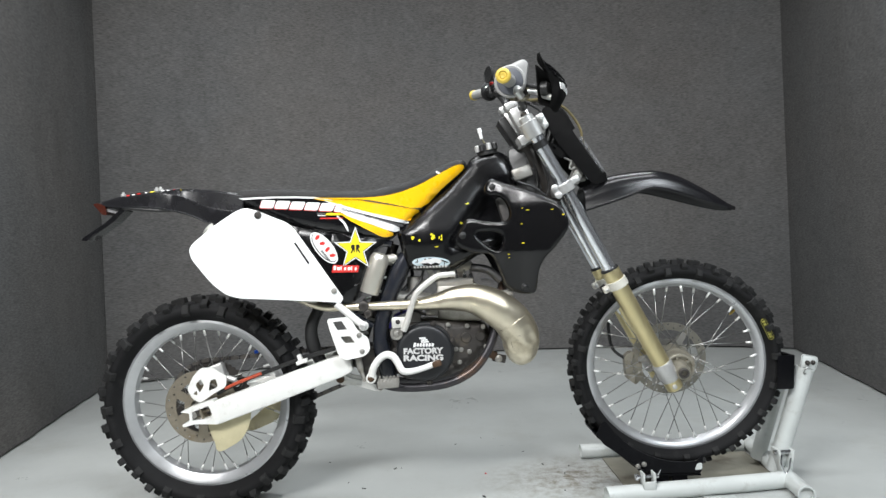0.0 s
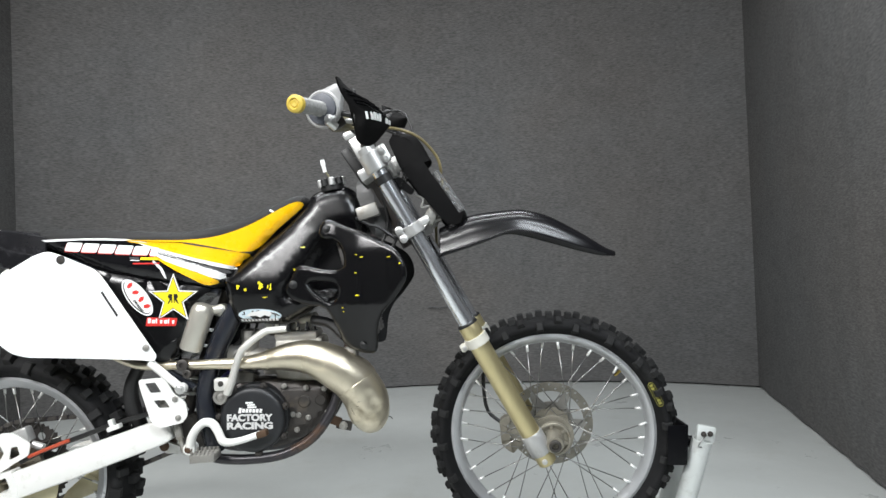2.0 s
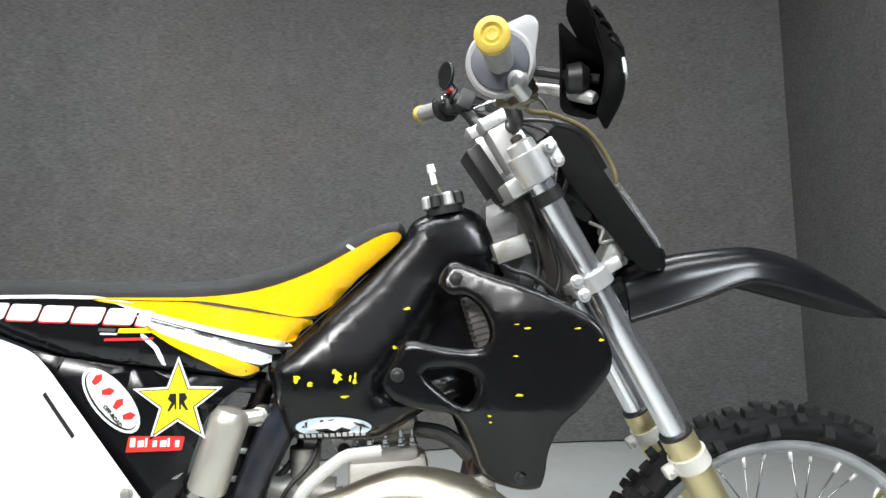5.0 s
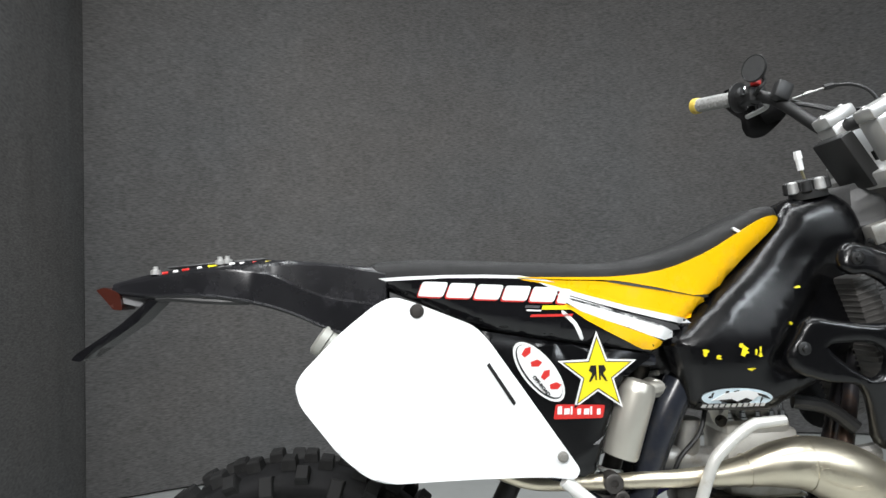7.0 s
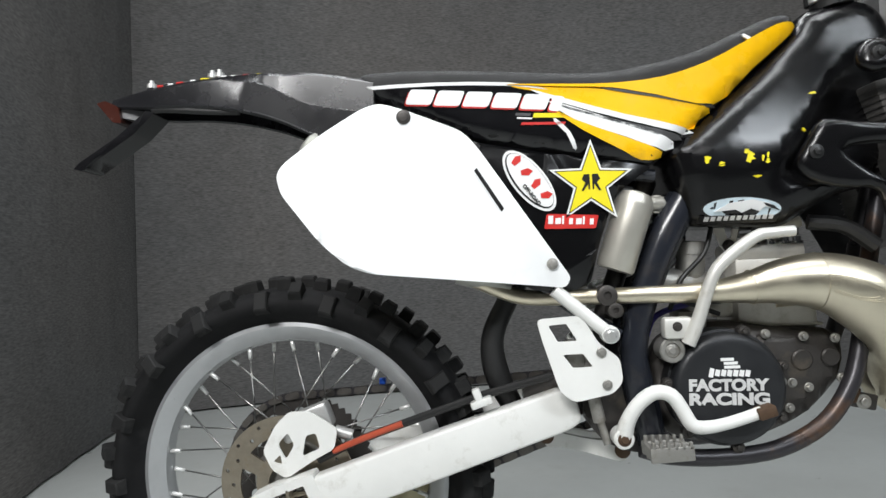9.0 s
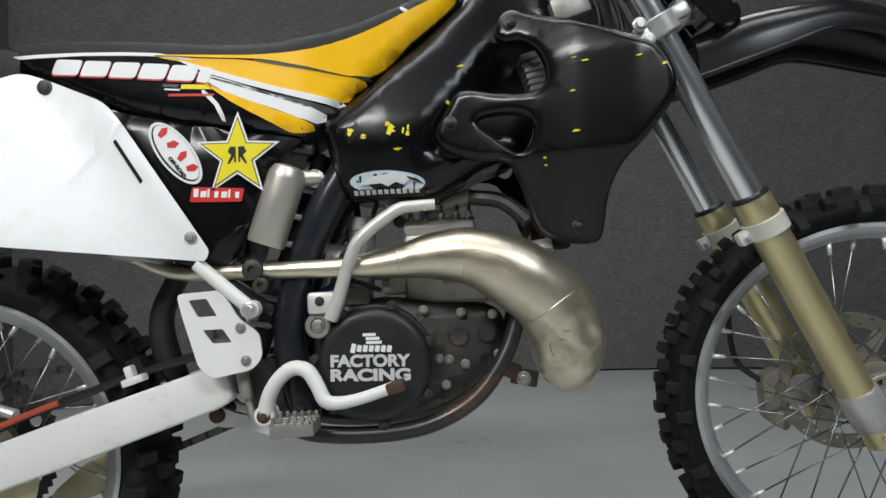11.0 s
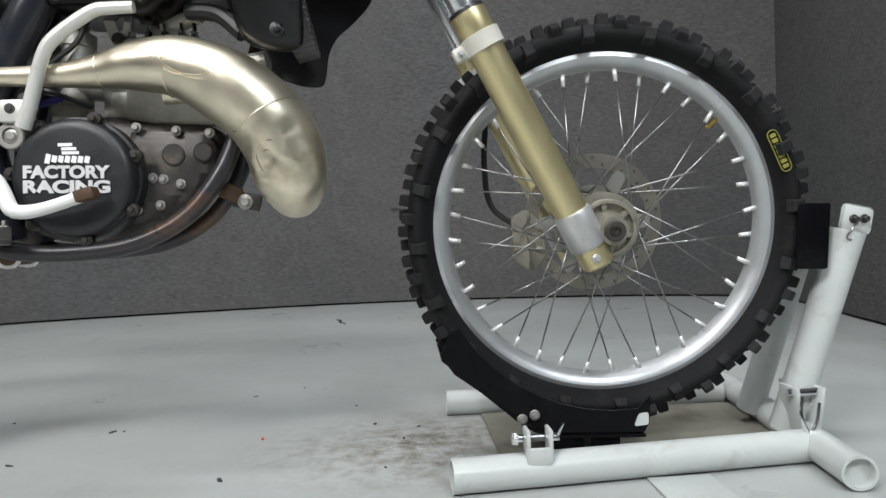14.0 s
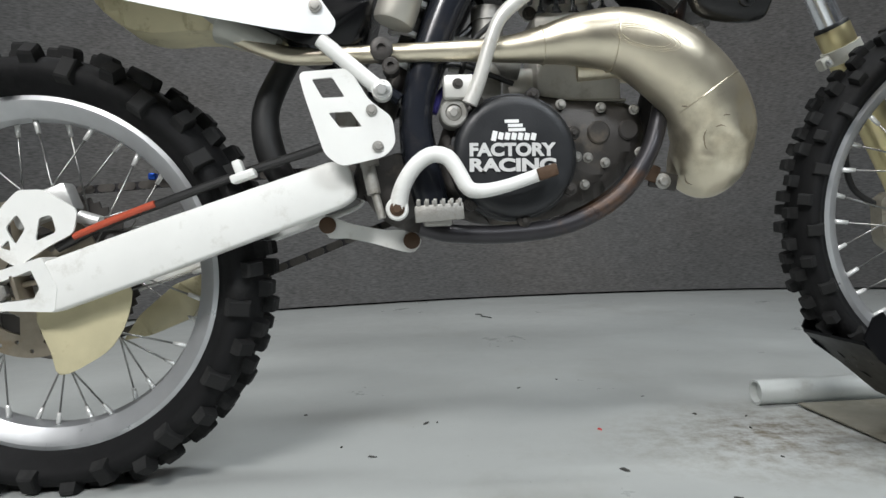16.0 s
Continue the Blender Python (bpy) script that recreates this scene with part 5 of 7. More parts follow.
def hand_guard(place, label):
    """A shield bowed round the front of a grip and leaning back at its top, with ribs and logo bars."""
    grid = [[(1.044, -0.428, 1.162), (1.056, -0.412, 1.152), (1.070, -0.385, 1.155), (1.085, -0.345, 1.180), (1.060, -0.362, 1.172)],
            [(1.046, -0.447, 1.185), (1.066, -0.440, 1.183), (1.085, -0.395, 1.187), (1.100, -0.325, 1.203), (1.034, -0.342, 1.188)],
            [(1.046, -0.452, 1.210), (1.066, -0.446, 1.211), (1.088, -0.392, 1.218), (1.106, -0.314, 1.215), (1.030, -0.345, 1.216)],
            [(1.034, -0.468, 1.230), (1.056, -0.452, 1.233), (1.082, -0.405, 1.235), (1.100, -0.340, 1.226), (1.030, -0.352, 1.243)],
            [(1.021, -0.482, 1.255), (1.034, -0.462, 1.258), (1.056, -0.425, 1.252), (1.084, -0.370, 1.240), (1.024, -0.372, 1.262)],
            [(1.012, -0.478, 1.283), (1.014, -0.450, 1.288), (1.022, -0.410, 1.280), (1.046, -0.375, 1.264), (1.018, -0.392, 1.278)]]
    rows = [spline(r, 5) for r in grid]
    fine = [spline([r[i] for r in rows], 5) for i in range(len(rows[0]))]
    bm = bmesh.new()
    nrm = Vector((0.88, -0.44, 0.15)).normalized() * 0.0035
    front = [[bm.verts.new(place @ Vector(q)) for q in col] for col in fine]
    back = [[bm.verts.new(place @ (Vector(q) - nrm)) for q in col] for col in fine]
    skin(bm, [f + b[::-1] for f, b in zip(front, back)], True)
    g = part("hand_guard", bm, MATTE, bars, label, 40)

    def at(u, v, out=0.002):
        q = fine[min(len(fine) - 1, round(u * 0.75 * (len(fine) - 1)))]
        return Vector(q[min(len(q) - 1, round(v * (len(q) - 1)))]) + nrm * (out / 0.0035)

    for k in range(4):
        bm = bmesh.new()
        tube(bm, [place @ at(0.08 + 0.05 * k, 0.80 - 0.07 * k), place @ at(0.34 + 0.05 * k, 0.77 - 0.07 * k), place @ at(0.66 + 0.05 * k, 0.74 - 0.07 * k)], 0.0024, 6, 3)
        part("guard_rib", bm, BLACK, g)
    for k in range(7):
        bm = bmesh.new()
        c = at(0.36 + 0.085 * k, 0.30, 0.0010)
        e = at(0.36 + 0.085 * k + 0.065, 0.30, 0.0010)
        rise = at(0.36 + 0.085 * k, 0.44, 0.0010) - c
        o = nrm * 0.5
        q = [c, c.lerp(e, 0.62), c.lerp(e, 0.62) + rise * (0.75 if k % 2 else 1.0), c + rise]
        skin(bm, [[bm.verts.new(place @ (w + o)) for w in q], [bm.verts.new(place @ (w - o)) for w in q]], True)
        part("logo_bar", bm, STICKER_WHITE, g)
    bm = bmesh.new()
    tube(bm, [place @ Vector(q) for q in ((1.072, -0.360, 1.222), (1.045, -0.350, 1.228), (1.010, -0.338, 1.238), (0.975, -0.330, 1.246))], 0.0065, 8, 2)
    lathe(bm, [(-0.008, 0.010), (-0.006, 0.018), (0.010, 0.020), (0.020, 0.012)], place @ Vector((1.040, -0.355, 1.224)), (0.9, -0.2, 0.0), 14)
    part("guard_stay", bm, HOSE, g)
    return g


hand_guard(Matrix.Identity(4), "black plastic hand guard with slots and white logo bars")
hand_guard(Matrix.Translation((0.010, -0.024, 0.156)) @ Matrix.Diagonal((1, -1, 1, 1)), "black plastic hand guard with slots and white logo bars")

# headlight mask: an open shell, two flat wings and a curved front with the lamp glass below
WING = [(1.082, 1.222), (1.096, 1.238), (1.140, 1.222), (1.176, 1.160), (1.206, 1.112), (1.246, 1.052), (1.270, 1.014), (1.268, 0.994), (1.236, 0.988), (1.206, 1.022), (1.139, 1.108), (1.110, 1.150)]
FRONT_EDGE = [(1.096, 1.238), (1.140, 1.222), (1.176, 1.160), (1.206, 1.112), (1.246, 1.052), (1.270, 1.014), (1.268, 0.994)]
WY = 0.080
mask = part("headlight_mask", plate(rounded(WING, 0.010, 3), -WY - 0.01, 0.0035, 0.001, step=0.03), MATTE, bike, "black plastic headlight mask, an open shell")
part("mask_wing", plate(rounded(WING, 0.010, 3), WY - 0.01, 0.0035, 0.001, step=0.03), MATTE, mask)


def mask_front(name, edge, depth, y0, y1):
    bm = bmesh.new()
    rings = []
    for x, z in edge:
        outer_r, inner_r = [], []
        for i in range(13):
            y = y0 + (y1 - y0) * i / 12
            b = depth * max(0.0, 1 - ((y + 0.01) / WY) ** 2) ** 0.45
            outer_r.append((x + b * 0.85, y, z + b * 0.52))
            inner_r.append((x + (b - 0.003) * 0.85, y, z + (b - 0.003) * 0.52))
        rings.append([bm.verts.new(q) for q in outer_r + inner_r[::-1]])
    skin(bm, rings, True)
    return part(name, bm, MATTE, mask, "", 50)


upper = [(x, z) for x, z in (tuple(q) for q in spline(FRONT_EDGE, 4)) if z > 1.158]
lower = [(x, z) for x, z in (tuple(q) for q in spline(FRONT_EDGE, 4)) if z < 1.030]
mask_front("mask_front", upper, 0.024, -WY - 0.01, WY - 0.01)
mask_front("mask_chin", lower, 0.020, -WY - 0.01, WY - 0.01)
bm = bmesh.new()
bowl, pane = [], []
for t in range(7):
    x, z = 1.196 + 0.068 * t / 6, 1.132 - 0.106 * t / 6
    w = 0.070 * (1 - 0.25 * (t / 6 - 0.4) ** 2)
    pane.append([(x + b * 0.85, -0.01 + y, z + b * 0.52) for y, b in ((-w * 1.08, 0.004), (-w, 0.014), (-w * 0.75, 0.021), (-w * 0.3, 0.025), (w * 0.3, 0.025), (w * 0.75, 0.021), (w, 0.014), (w * 1.08, 0.004))])
    bowl.append([(x - b * 0.85, -0.01 + y, z - b * 0.52) for y, b in ((-w, 0.0), (-w * 0.7, 0.018), (0, 0.030), (w * 0.7, 0.018), (w, 0.0))])
skin(bm, [[bm.verts.new(q) for q in r] for r in pane])
lens = part("headlight_lens", bm, GLASS, mask, "clear faceted headlight glass", 12)
bm = bmesh.new()
skin(bm, [[bm.verts.new(q) for q in r] for r in bowl])
part("reflector", bm, CHROME, lens, "", 20)
b2 = plate(rounded([(1.098, 1.120), (1.112, 1.122), (1.150, 1.085), (1.140, 1.072), (1.108, 1.092)], 0.006), -WY - 0.018, 0.004, 0.001, [ring_outline(0.0055, 12, 1.116, 1.104)], step=0)
part("mask_ear", b2, MATTE, mask)
# works inside the mask and round the head: horn, coil box, cables
bm = bmesh.new()
block(bm, pose(1.190, -0.055, 1.020, 0, 28, 0), (0.032, 0.05, 0.05), 0.006)
rod(bm, (1.175, -0.075, 1.055), (1.200, -0.060, 1.075), 0.012)
rod(bm, (1.165, -0.07, 1.0), (1.215, -0.06, 1.01), 0.008)
tube(bm, [(1.150, -0.078, 1.075), (1.170, -0.085, 1.062), (1.165, -0.085, 1.040), (1.190, -0.082, 1.045)], 0.003, 6)
part("headlight_back", bm, ALLOY, bike, "metal bracket and bulb holder behind the mask")
bm = bmesh.new()
block(bm, pose(1.018, -0.064, 1.035, 0, -17, 0), (0.060, 0.026, 0.036), 0.004)
part("electric_box", bm, ALLOY, bike, "small grey metal electric box")
pts = [(0.985, 1.125), (1.04, 1.130), (1.085, 1.06), (1.085, 0.975), (1.03, 0.965), (0.985, 1.05)]
b2 = pillow(rounded(pts, 0.015), 0.048, 0.015, step=0.04)
part("head_cover", b2, material("grey_cast_frame", (0.13, 0.13, 0.13), 0.5, 0.4, vary=0.25, scale=30, bump=0.2, bump_scale=200), bike, "grey cast frame head")
bm = bmesh.new()
block(bm, pose(0.988, -0.03, 1.163, 0, 58, 0), (0.106, 0.080, 0.028), 0.005)
part("display_box", bm, HOSE, bike, "black box behind the bar clamp")
bm = bmesh.new()
tube(bm, [(1.000, -0.270, 1.222), (1.035, -0.16, 1.240), (1.095, -0.085, 1.256), (1.160, -0.06, 1.236), (1.205, -0.035, 1.192), (1.220, -0.03, 1.150), (1.216, 0.0, 1.10)], 0.0042, 8)
part("brake_hose", bm, material("brown_hose", (0.16, 0.13, 0.06), 0.4), bike, "thin olive brake hose")
for off, y in ((0.0, 0.04), (0.012, -0.02), (-0.010, 0.09)):
    bm = bmesh.new()
    tube(bm, [(0.975, 0.17 + y * 0.3, 1.345), (1.05 + off, 0.10, 1.30), (1.13 + off, y, 1.25), (1.12 + off, y * 0.5, 1.14), (1.06, y * 0.6, 1.05), (1.0, y * 0.7, 0.98)], 0.004, 8)
    part("control_cable", bm, HOSE, bike)
for y, pts in ((-0.06, [(1.06, 1.14), (1.09, 1.05), (1.10, 0.98), (1.06, 0.90)]), (-0.045, [(1.04, 1.12), (1.07, 1.02), (1.05, 0.95), (1.0, 0.93)]), (-0.068, [(0.985, 1.02), (1.02, 1.0), (1.05, 0.99), (1.09, 0.96)])):
    bm = bmesh.new()
    tube(bm, [(a, y, b) for a, b in pts], 0.0045, 8)
    part("wire", bm, HOSE, bike)
# front calliper, its hose
b2 = pillow(rounded([(1.368, 0.415), (1.395, 0.432), (1.425, 0.405), (1.430, 0.345), (1.405, 0.315), (1.372, 0.34)], 0.010), 0.022, 0.008, [ring_outline(0.011, 12, 1.400, 0.395), ring_outline(0.009, 12, 1.405, 0.362)], 0.03, 0.115)
part("front_calliper", b2, HUB, bike, "alloy front brake calliper")
bm = bmesh.new()
tube(bm, [(1.33, 0.125, 0.60), (1.325, 0.13, 0.52), (1.335, 0.128, 0.44), (1.38, 0.115, 0.40)], 0.0055, 8)
part("calliper_hose", bm, HOSE, bike, "black hose to the front calliper")
bm = bmesh.new()
tube(bm, [(1.225, 0.075, 1.1), (1.20, 0.10, 0.95), (1.27, 0.13, 0.80), (1.30, 0.145, 0.70), (1.33, 0.125, 0.60)], 0.004, 8)
part("front_brake_hose", bm, material("olive_hose", (0.13, 0.11, 0.05), 0.4), bike, "thin olive front brake hose")

# ---- motorcycle: frame, engine, exhaust, rear end ----
for s in (-1, 1):
    bm = bmesh.new()
    tube(bm, [(0.648, s * 0.048 + 0.01, 0.790, 0.027), (0.616, s * 0.050 + 0.01, 0.735, 0.029), (0.588, s * 0.052 + 0.01, 0.674, 0.027), (0.566, s * 0.054 + 0.01, 0.612, 0.025), (0.553, s * 0.054 + 0.01, 0.55, 0.024), (0.557, s * 0.052 + 0.01, 0.493, 0.027), (0.568, s * 0.052 + 0.01, 0.44, 0.027), (0.578, s * 0.052 + 0.01, 0.395, 0.022)], 0.022, 16)
    part("frame_spar", bm, FRAME, bike, "glossy black frame spar, scuffed")
    bm = bmesh.new()
    tube(bm, [(0.555, s * 0.056, 0.392), (0.60, s * 0.058, 0.380), (0.684, s * 0.060, 0.377), (0.769, s * 0.060, 0.388), (0.840, s * 0.058, 0.423), (0.886, s * 0.052, 0.476), (0.915, s * 0.040, 0.54), (0.945, s * 0.022, 0.66), (0.985, s * 0.014, 0.82), (1.03, s * 0.012, 0.98)], 0.0135, 14)
    part("cradle_tube", bm, RUSTY, bike, "black frame tube with rust and scrapes")
    bm = bmesh.new()
    tube(bm, [(0.60, s * 0.045, 0.83), (0.40, s * 0.05, 0.86), (0.2, s * 0.05, 0.93), (0.10, s * 0.045, 0.95)], 0.011, 10)
    tube(bm, [(0.53, s * 0.055, 0.575), (0.40, s * 0.06, 0.665), (0.25, s * 0.055, 0.80), (0.12, s * 0.05, 0.93)], 0.010, 10)
    part("subframe_tube", bm, FRAME, bike)
bm = bmesh.new()
tube(bm, [(0.425, -0.088, 0.652), (0.463, -0.088, 0.618), (0.507, -0.088, 0.580)], 0.011, 12, 2)
lathe(bm, [(-0.010, 0.014), (0.010, 0.014)], (0.507, -0.088, 0.580), (0, 1, 0), 18)
stay = part("subframe_stay", bm, CREAM, bike, "bright painted lower subframe stay")
bm = bmesh.new()
bolt(bm, 0.507, -0.099, 0.580, 0.008, 0.006)
part("stay_bolt", bm, BRIGHT, stay)
for x, z, r in ((0.508, 0.640, 0.016), (0.520, 0.616, 0.012)):
    bm = bmesh.new()
    lathe(bm, [(-0.02, r), (0.006, r), (0.008, r * 0.8), (0.008, r * 0.4), (0.004, r * 0.4)], (x, -0.078, z), (0, -1, 0), 20)
    part("pivot_boss", bm, CASE, bike, "round dark pivot boss")

# engine
CASE_LINE = [(0.592, 0.535), (0.625, 0.572), (0.70, 0.588), (0.79, 0.576), (0.872, 0.570), (0.897, 0.545), (0.893, 0.500), (0.862, 0.458), (0.82, 0.425), (0.75, 0.398), (0.66, 0.392), (0.60, 0.415), (0.580, 0.47)]
engine = part("engine_case", pillow(spline(CASE_LINE, 3, True), 0.034, 0.016, step=0.03), CASE, bike, "dark grey cast engine case with oily dirt", 50)
SIDE = [(0.775, 0.560), (0.86, 0.556), (0.885, 0.535), (0.882, 0.505), (0.84, 0.465), (0.79, 0.435), (0.755, 0.43), (0.73, 0.47), (0.74, 0.55)]
sidec = part("side_cover_plate", pillow(spline(SIDE, 3, True), 0.040, 0.008, step=0.03), CASE, engine)
for x, z, r in ((0.823, 0.523, 0.017), (0.868, 0.526, 0.015)):
    bm = bmesh.new()
    lathe(bm, [(-0.006, r), (0.003, r), (0.005, r * 0.85)], (x, -0.039, z), (0, -1, 0), 24)
    part("case_boss", bm, CASE, sidec)
bolts("case_bolt", [(x, -0.039, z) for x, z in ((0.79, 0.488), (0.806, 0.486), (0.832, 0.478), (0.885, 0.492), (0.828, 0.560), (0.768, 0.566), (0.878, 0.556), (0.765, 0.44), (0.80, 0.446))], ALLOY, sidec, 0.0052, 0.006)
cc = Vector((0.691, -0.064, 0.487))
bm = bmesh.new()
lathe(bm, [(-0.040, 0.092), (-0.003, 0.092), (-0.002, 0.088), (0.006, 0.088), (0.014, 0.086), (0.018, 0.083), (0.0205, 0.078), (0.0210, 0.070)], cc, (0, -1, 0), 72)
cover = part("clutch_cover", bm, COVER, engine, "round black clutch cover with white lettering")
for i in range(7):
    bm = bmesh.new()
    a = 2 * math.pi * i / 7 + 0.35
    x, z = cc.x + 0.0925 * math.cos(a), cc.z + 0.0925 * math.sin(a)
    lathe(bm, [(-0.002, 0.010), (0.008, 0.0095)], (x, cc.y, z), (0, -1, 0), 14)
    bolt(bm, x, cc.y - 0.008, z, 0.0048, 0.005)
    part("cover_bolt", bm, CASE, cover)
LETTERING = material("off_white_print", (0.60, 0.60, 0.59), 0.4, vary=0.12, scale=60)
FY = cc.y - 0.0222
mesh_part("cover_lettering", words("FACTORY", 0.0240, 0.685, FY, 0.4940, 0.0011, 0.0, -1.2, 1.12), LETTERING, cover)
mesh_part("cover_lettering", words("RACING", 0.0240, 0.686, FY, 0.4725, 0.0011, 0.0, -1.2, 1.38), LETTERING, cover)
for u, v, w, h in ((-0.012, 0.0475, 0.020, 0.0045), (-0.007, 0.0415, 0.021, 0.0045), (-0.005, 0.0355, 0.024, 0.0045)):
    bm = bmesh.new()
    block(bm, pose(0.690 + u + 0.008, FY, 0.487 + v, 0, 0, 0), (w, 0.001, h), 0)
    part("maker_mark", bm, STICKER_WHITE, cover, "white plain bars of a maker's mark")
for k in range(7):
    bm = bmesh.new()
    block(bm, pose(0.661 + 0.0092 * k, FY, 0.5145 - 0.0004 * k, 0, 14, 0), (0.0070, 0.001, 0.010 if k else 0.014), 0)
    part("maker_bar", bm, STICKER_WHITE, cover)
# cylinder and head
bm = bmesh.new()
block(bm, pose(0.805, 0.040, 0.630), (0.136, 0.100, 0.130), 0.014)
block(bm, pose(0.805, 0.040, 0.5765), (0.144, 0.103, 0.005), 0.002)
block(bm, pose(0.722, 0.036, 0.612), (0.05, 0.06, 0.045), 0.010)
cylinder = part("cylinder", bm, BARREL, bike, "grey cast alloy cylinder, dusty")
bm = bmesh.new()
block(bm, pose(0.797, 0.034, 0.700), (0.122, 0.092, 0.030), 0.012)
block(bm, pose(0.797, 0.034, 0.722), (0.066, 0.056, 0.022), 0.008)
rod(bm, (0.795, 0.020, 0.735), (0.855, 0.005, 0.752), 0.013)
head = part("cylinder_head", bm, BARREL, bike, "grey cast cylinder head")
for x in (0.744, 0.770, 0.796, 0.822, 0.842):
    bm = bmesh.new()
    bolt(bm, x + 0.006, 0.002, 0.714, 0.0065, 0.010, (0, 0, 1))
    rod(bm, (x + 0.006, 0.002, 0.714), (x + 0.006, 0.002, 0.738), 0.0034, seg=8)
    part("head_nut", bm, CHROME, head)
bm = bmesh.new()
rod(bm, (0.778, -0.010, 0.735), (0.770, -0.010, 0.790), 0.009, 0.010)
rod(bm, (0.770, -0.010, 0.785), (0.745, 0.02, 0.800), 0.008)
part("plug_cap", bm, HOSE, bike)
for pts, r, mat, nm in (([(0.85, -0.03, 0.745), (0.90, -0.045, 0.735), (0.94, -0.06, 0.70)], 0.013, HOSE, "coolant_hose"), ([(0.90, -0.05, 0.660), (0.94, -0.055, 0.655), (0.975, -0.06, 0.660)], 0.015, ALLOY, "coolant_pipe"),
                        ([(0.60, -0.01, 0.66), (0.64, 0.0, 0.69), (0.66, 0.01, 0.73), (0.64, 0.02, 0.78)], 0.006, HOSE, "vent_hose"), ([(0.58, -0.02, 0.56), (0.60, -0.02, 0.60), (0.66, -0.02, 0.62)], 0.005, material("blue_hose", (0.05, 0.04, 0.25), 0.4), "vent_hose"),
                        ([(0.62, -0.03, 0.61), (0.64, -0.035, 0.66), (0.68, -0.03, 0.70), (0.70, -0.02, 0.75)], 0.004, HOSE, "vent_hose"), ([(0.585, -0.04, 0.62), (0.62, -0.03, 0.63), (0.70, -0.03, 0.60)], 0.004, HOSE, "vent_hose")):
    bm = bmesh.new()
    tube(bm, pts, r, 10)
    part(nm, bm, mat, bike)
# carburettor and the shock in the middle
bm = bmesh.new()
rod(bm, (0.610, 0.0, 0.655), (0.715, 0.0, 0.640), 0.027)
rod(bm, (0.662, 0.0, 0.60), (0.668, 0.0, 0.70), 0.024)
lathe(bm, [(0, 0.026), (0.02, 0.026), (0.022, 0.02)], (0.668, 0, 0.70), (0.05, 0, 1), 18)
block(bm, pose(0.658, -0.002, 0.592), (0.048, 0.05, 0.03), 0.006)
part("carburettor", bm, ALLOY, bike, "grimy alloy carburettor")
bm = bmesh.new()
tube(bm, [(0.60 + 0.030 * math.cos(a) - a * 0.0032, 0.012 + 0.030 * math.sin(a), 0.80 - a * 0.0068) for a in (i * 0.5 for i in range(88))], 0.005, 6, 1)
part("shock_spring", bm, CREAM, bike, "pale coil spring of the rear shock")
bm = bmesh.new()
rod(bm, (0.605, 0.012, 0.83), (0.46, 0.012, 0.44), 0.017)
part("shock_body", bm, CASE, bike)
bm = bmesh.new()
lathe(bm, [(0.0, 0.012), (0.004, 0.024), (0.016, 0.0295), (0.022, 0.030), (0.125, 0.030), (0.130, 0.028), (0.130, 0.0)], (0.568, -0.066, 0.802), (-0.33, 0, -0.944), 32)
rod(bm, (0.565, -0.062, 0.782), (0.606, -0.046, 0.784), 0.013)
lathe(bm, [(-0.03, 0.015), (0.004, 0.015), (0.006, 0.012)], (0.602, -0.046, 0.783), (0, -1, 0), 20)
res = part("shock_reservoir", bm, RESERVOIR, bike, "dull silver shock reservoir")
bm = bmesh.new()
bolt(bm, 0.602, -0.053, 0.783, 0.007, 0.004)
part("reservoir_bolt", bm, BRIGHT, res)

# expansion chamber
bm = bmesh.new()
tube(bm, [(0.30, -0.045, 0.672, 0.013), (0.37, -0.052, 0.643, 0.0125), (0.44, -0.060, 0.638, 0.0125), (0.53, -0.066, 0.638, 0.013), (0.62, -0.070, 0.638, 0.0145), (0.68, -0.070, 0.639, 0.018), (0.735, -0.070, 0.644, 0.026), (0.790, -0.070, 0.651, 0.037),
          (0.850, -0.070, 0.648, 0.046), (0.910, -0.070, 0.622, 0.0555), (0.961, -0.060, 0.582, 0.0585), (0.991, -0.048, 0.534, 0.0600), (0.998, -0.026, 0.490, 0.0570), (0.997, 0.000, 0.466, 0.046), (0.984, 0.020, 0.470, 0.032), (0.990, 0.034, 0.500, 0.028), (0.998, 0.040, 0.545, 0.025),
          (0.985, 0.028, 0.590, 0.023), (0.945, 0.014, 0.620, 0.023), (0.88, 0.004, 0.628, 0.022), (0.80, 0.0, 0.625, 0.022)], 0.02, 48, 9)
for v in bm.verts:
    if v.co.x > 0.74 and v.co.y < 0.0:
        n = noise.noise(v.co * 22) * 0.0022 + (0.25 - abs(noise.noise(v.co * 38 + Vector((3, 1, 7))))) * 0.0026
        low = max(0.0, min(1.0, (0.56 - v.co.z) / 0.05)) if v.co.x > 0.9 else 0.0
        n *= 0.35 + 2.0 * low
        # dents and creases knocked into the lower bend
        for dx, dz, r, deep in ((0.974, 0.502, 0.014, 0.012), (0.996, 0.476, 0.016, 0.012), (0.944, 0.524, 0.010, 0.006), (1.022, 0.520, 0.014, 0.009), (0.972, 0.452, 0.012, 0.009), (1.000, 0.508, 0.009, -0.006), (1.012, 0.548, 0.012, 0.005), (0.890, 0.610, 0.024, 0.004), (0.985, 0.512, 0.009, -0.004)):
            n -= deep * math.exp(-((v.co.x - dx) ** 2 + (v.co.z - dz) ** 2) / (r * r))
        v.co.y -= n
pipe_skin = BVHTree.FromBMesh(bm)


def on_pipe(x, z):
    hit = pipe_skin.ray_cast(Vector((x, -0.4, z)), Vector((0, 1, 0)))[0]
    return hit if hit and hit.y < 0 else None


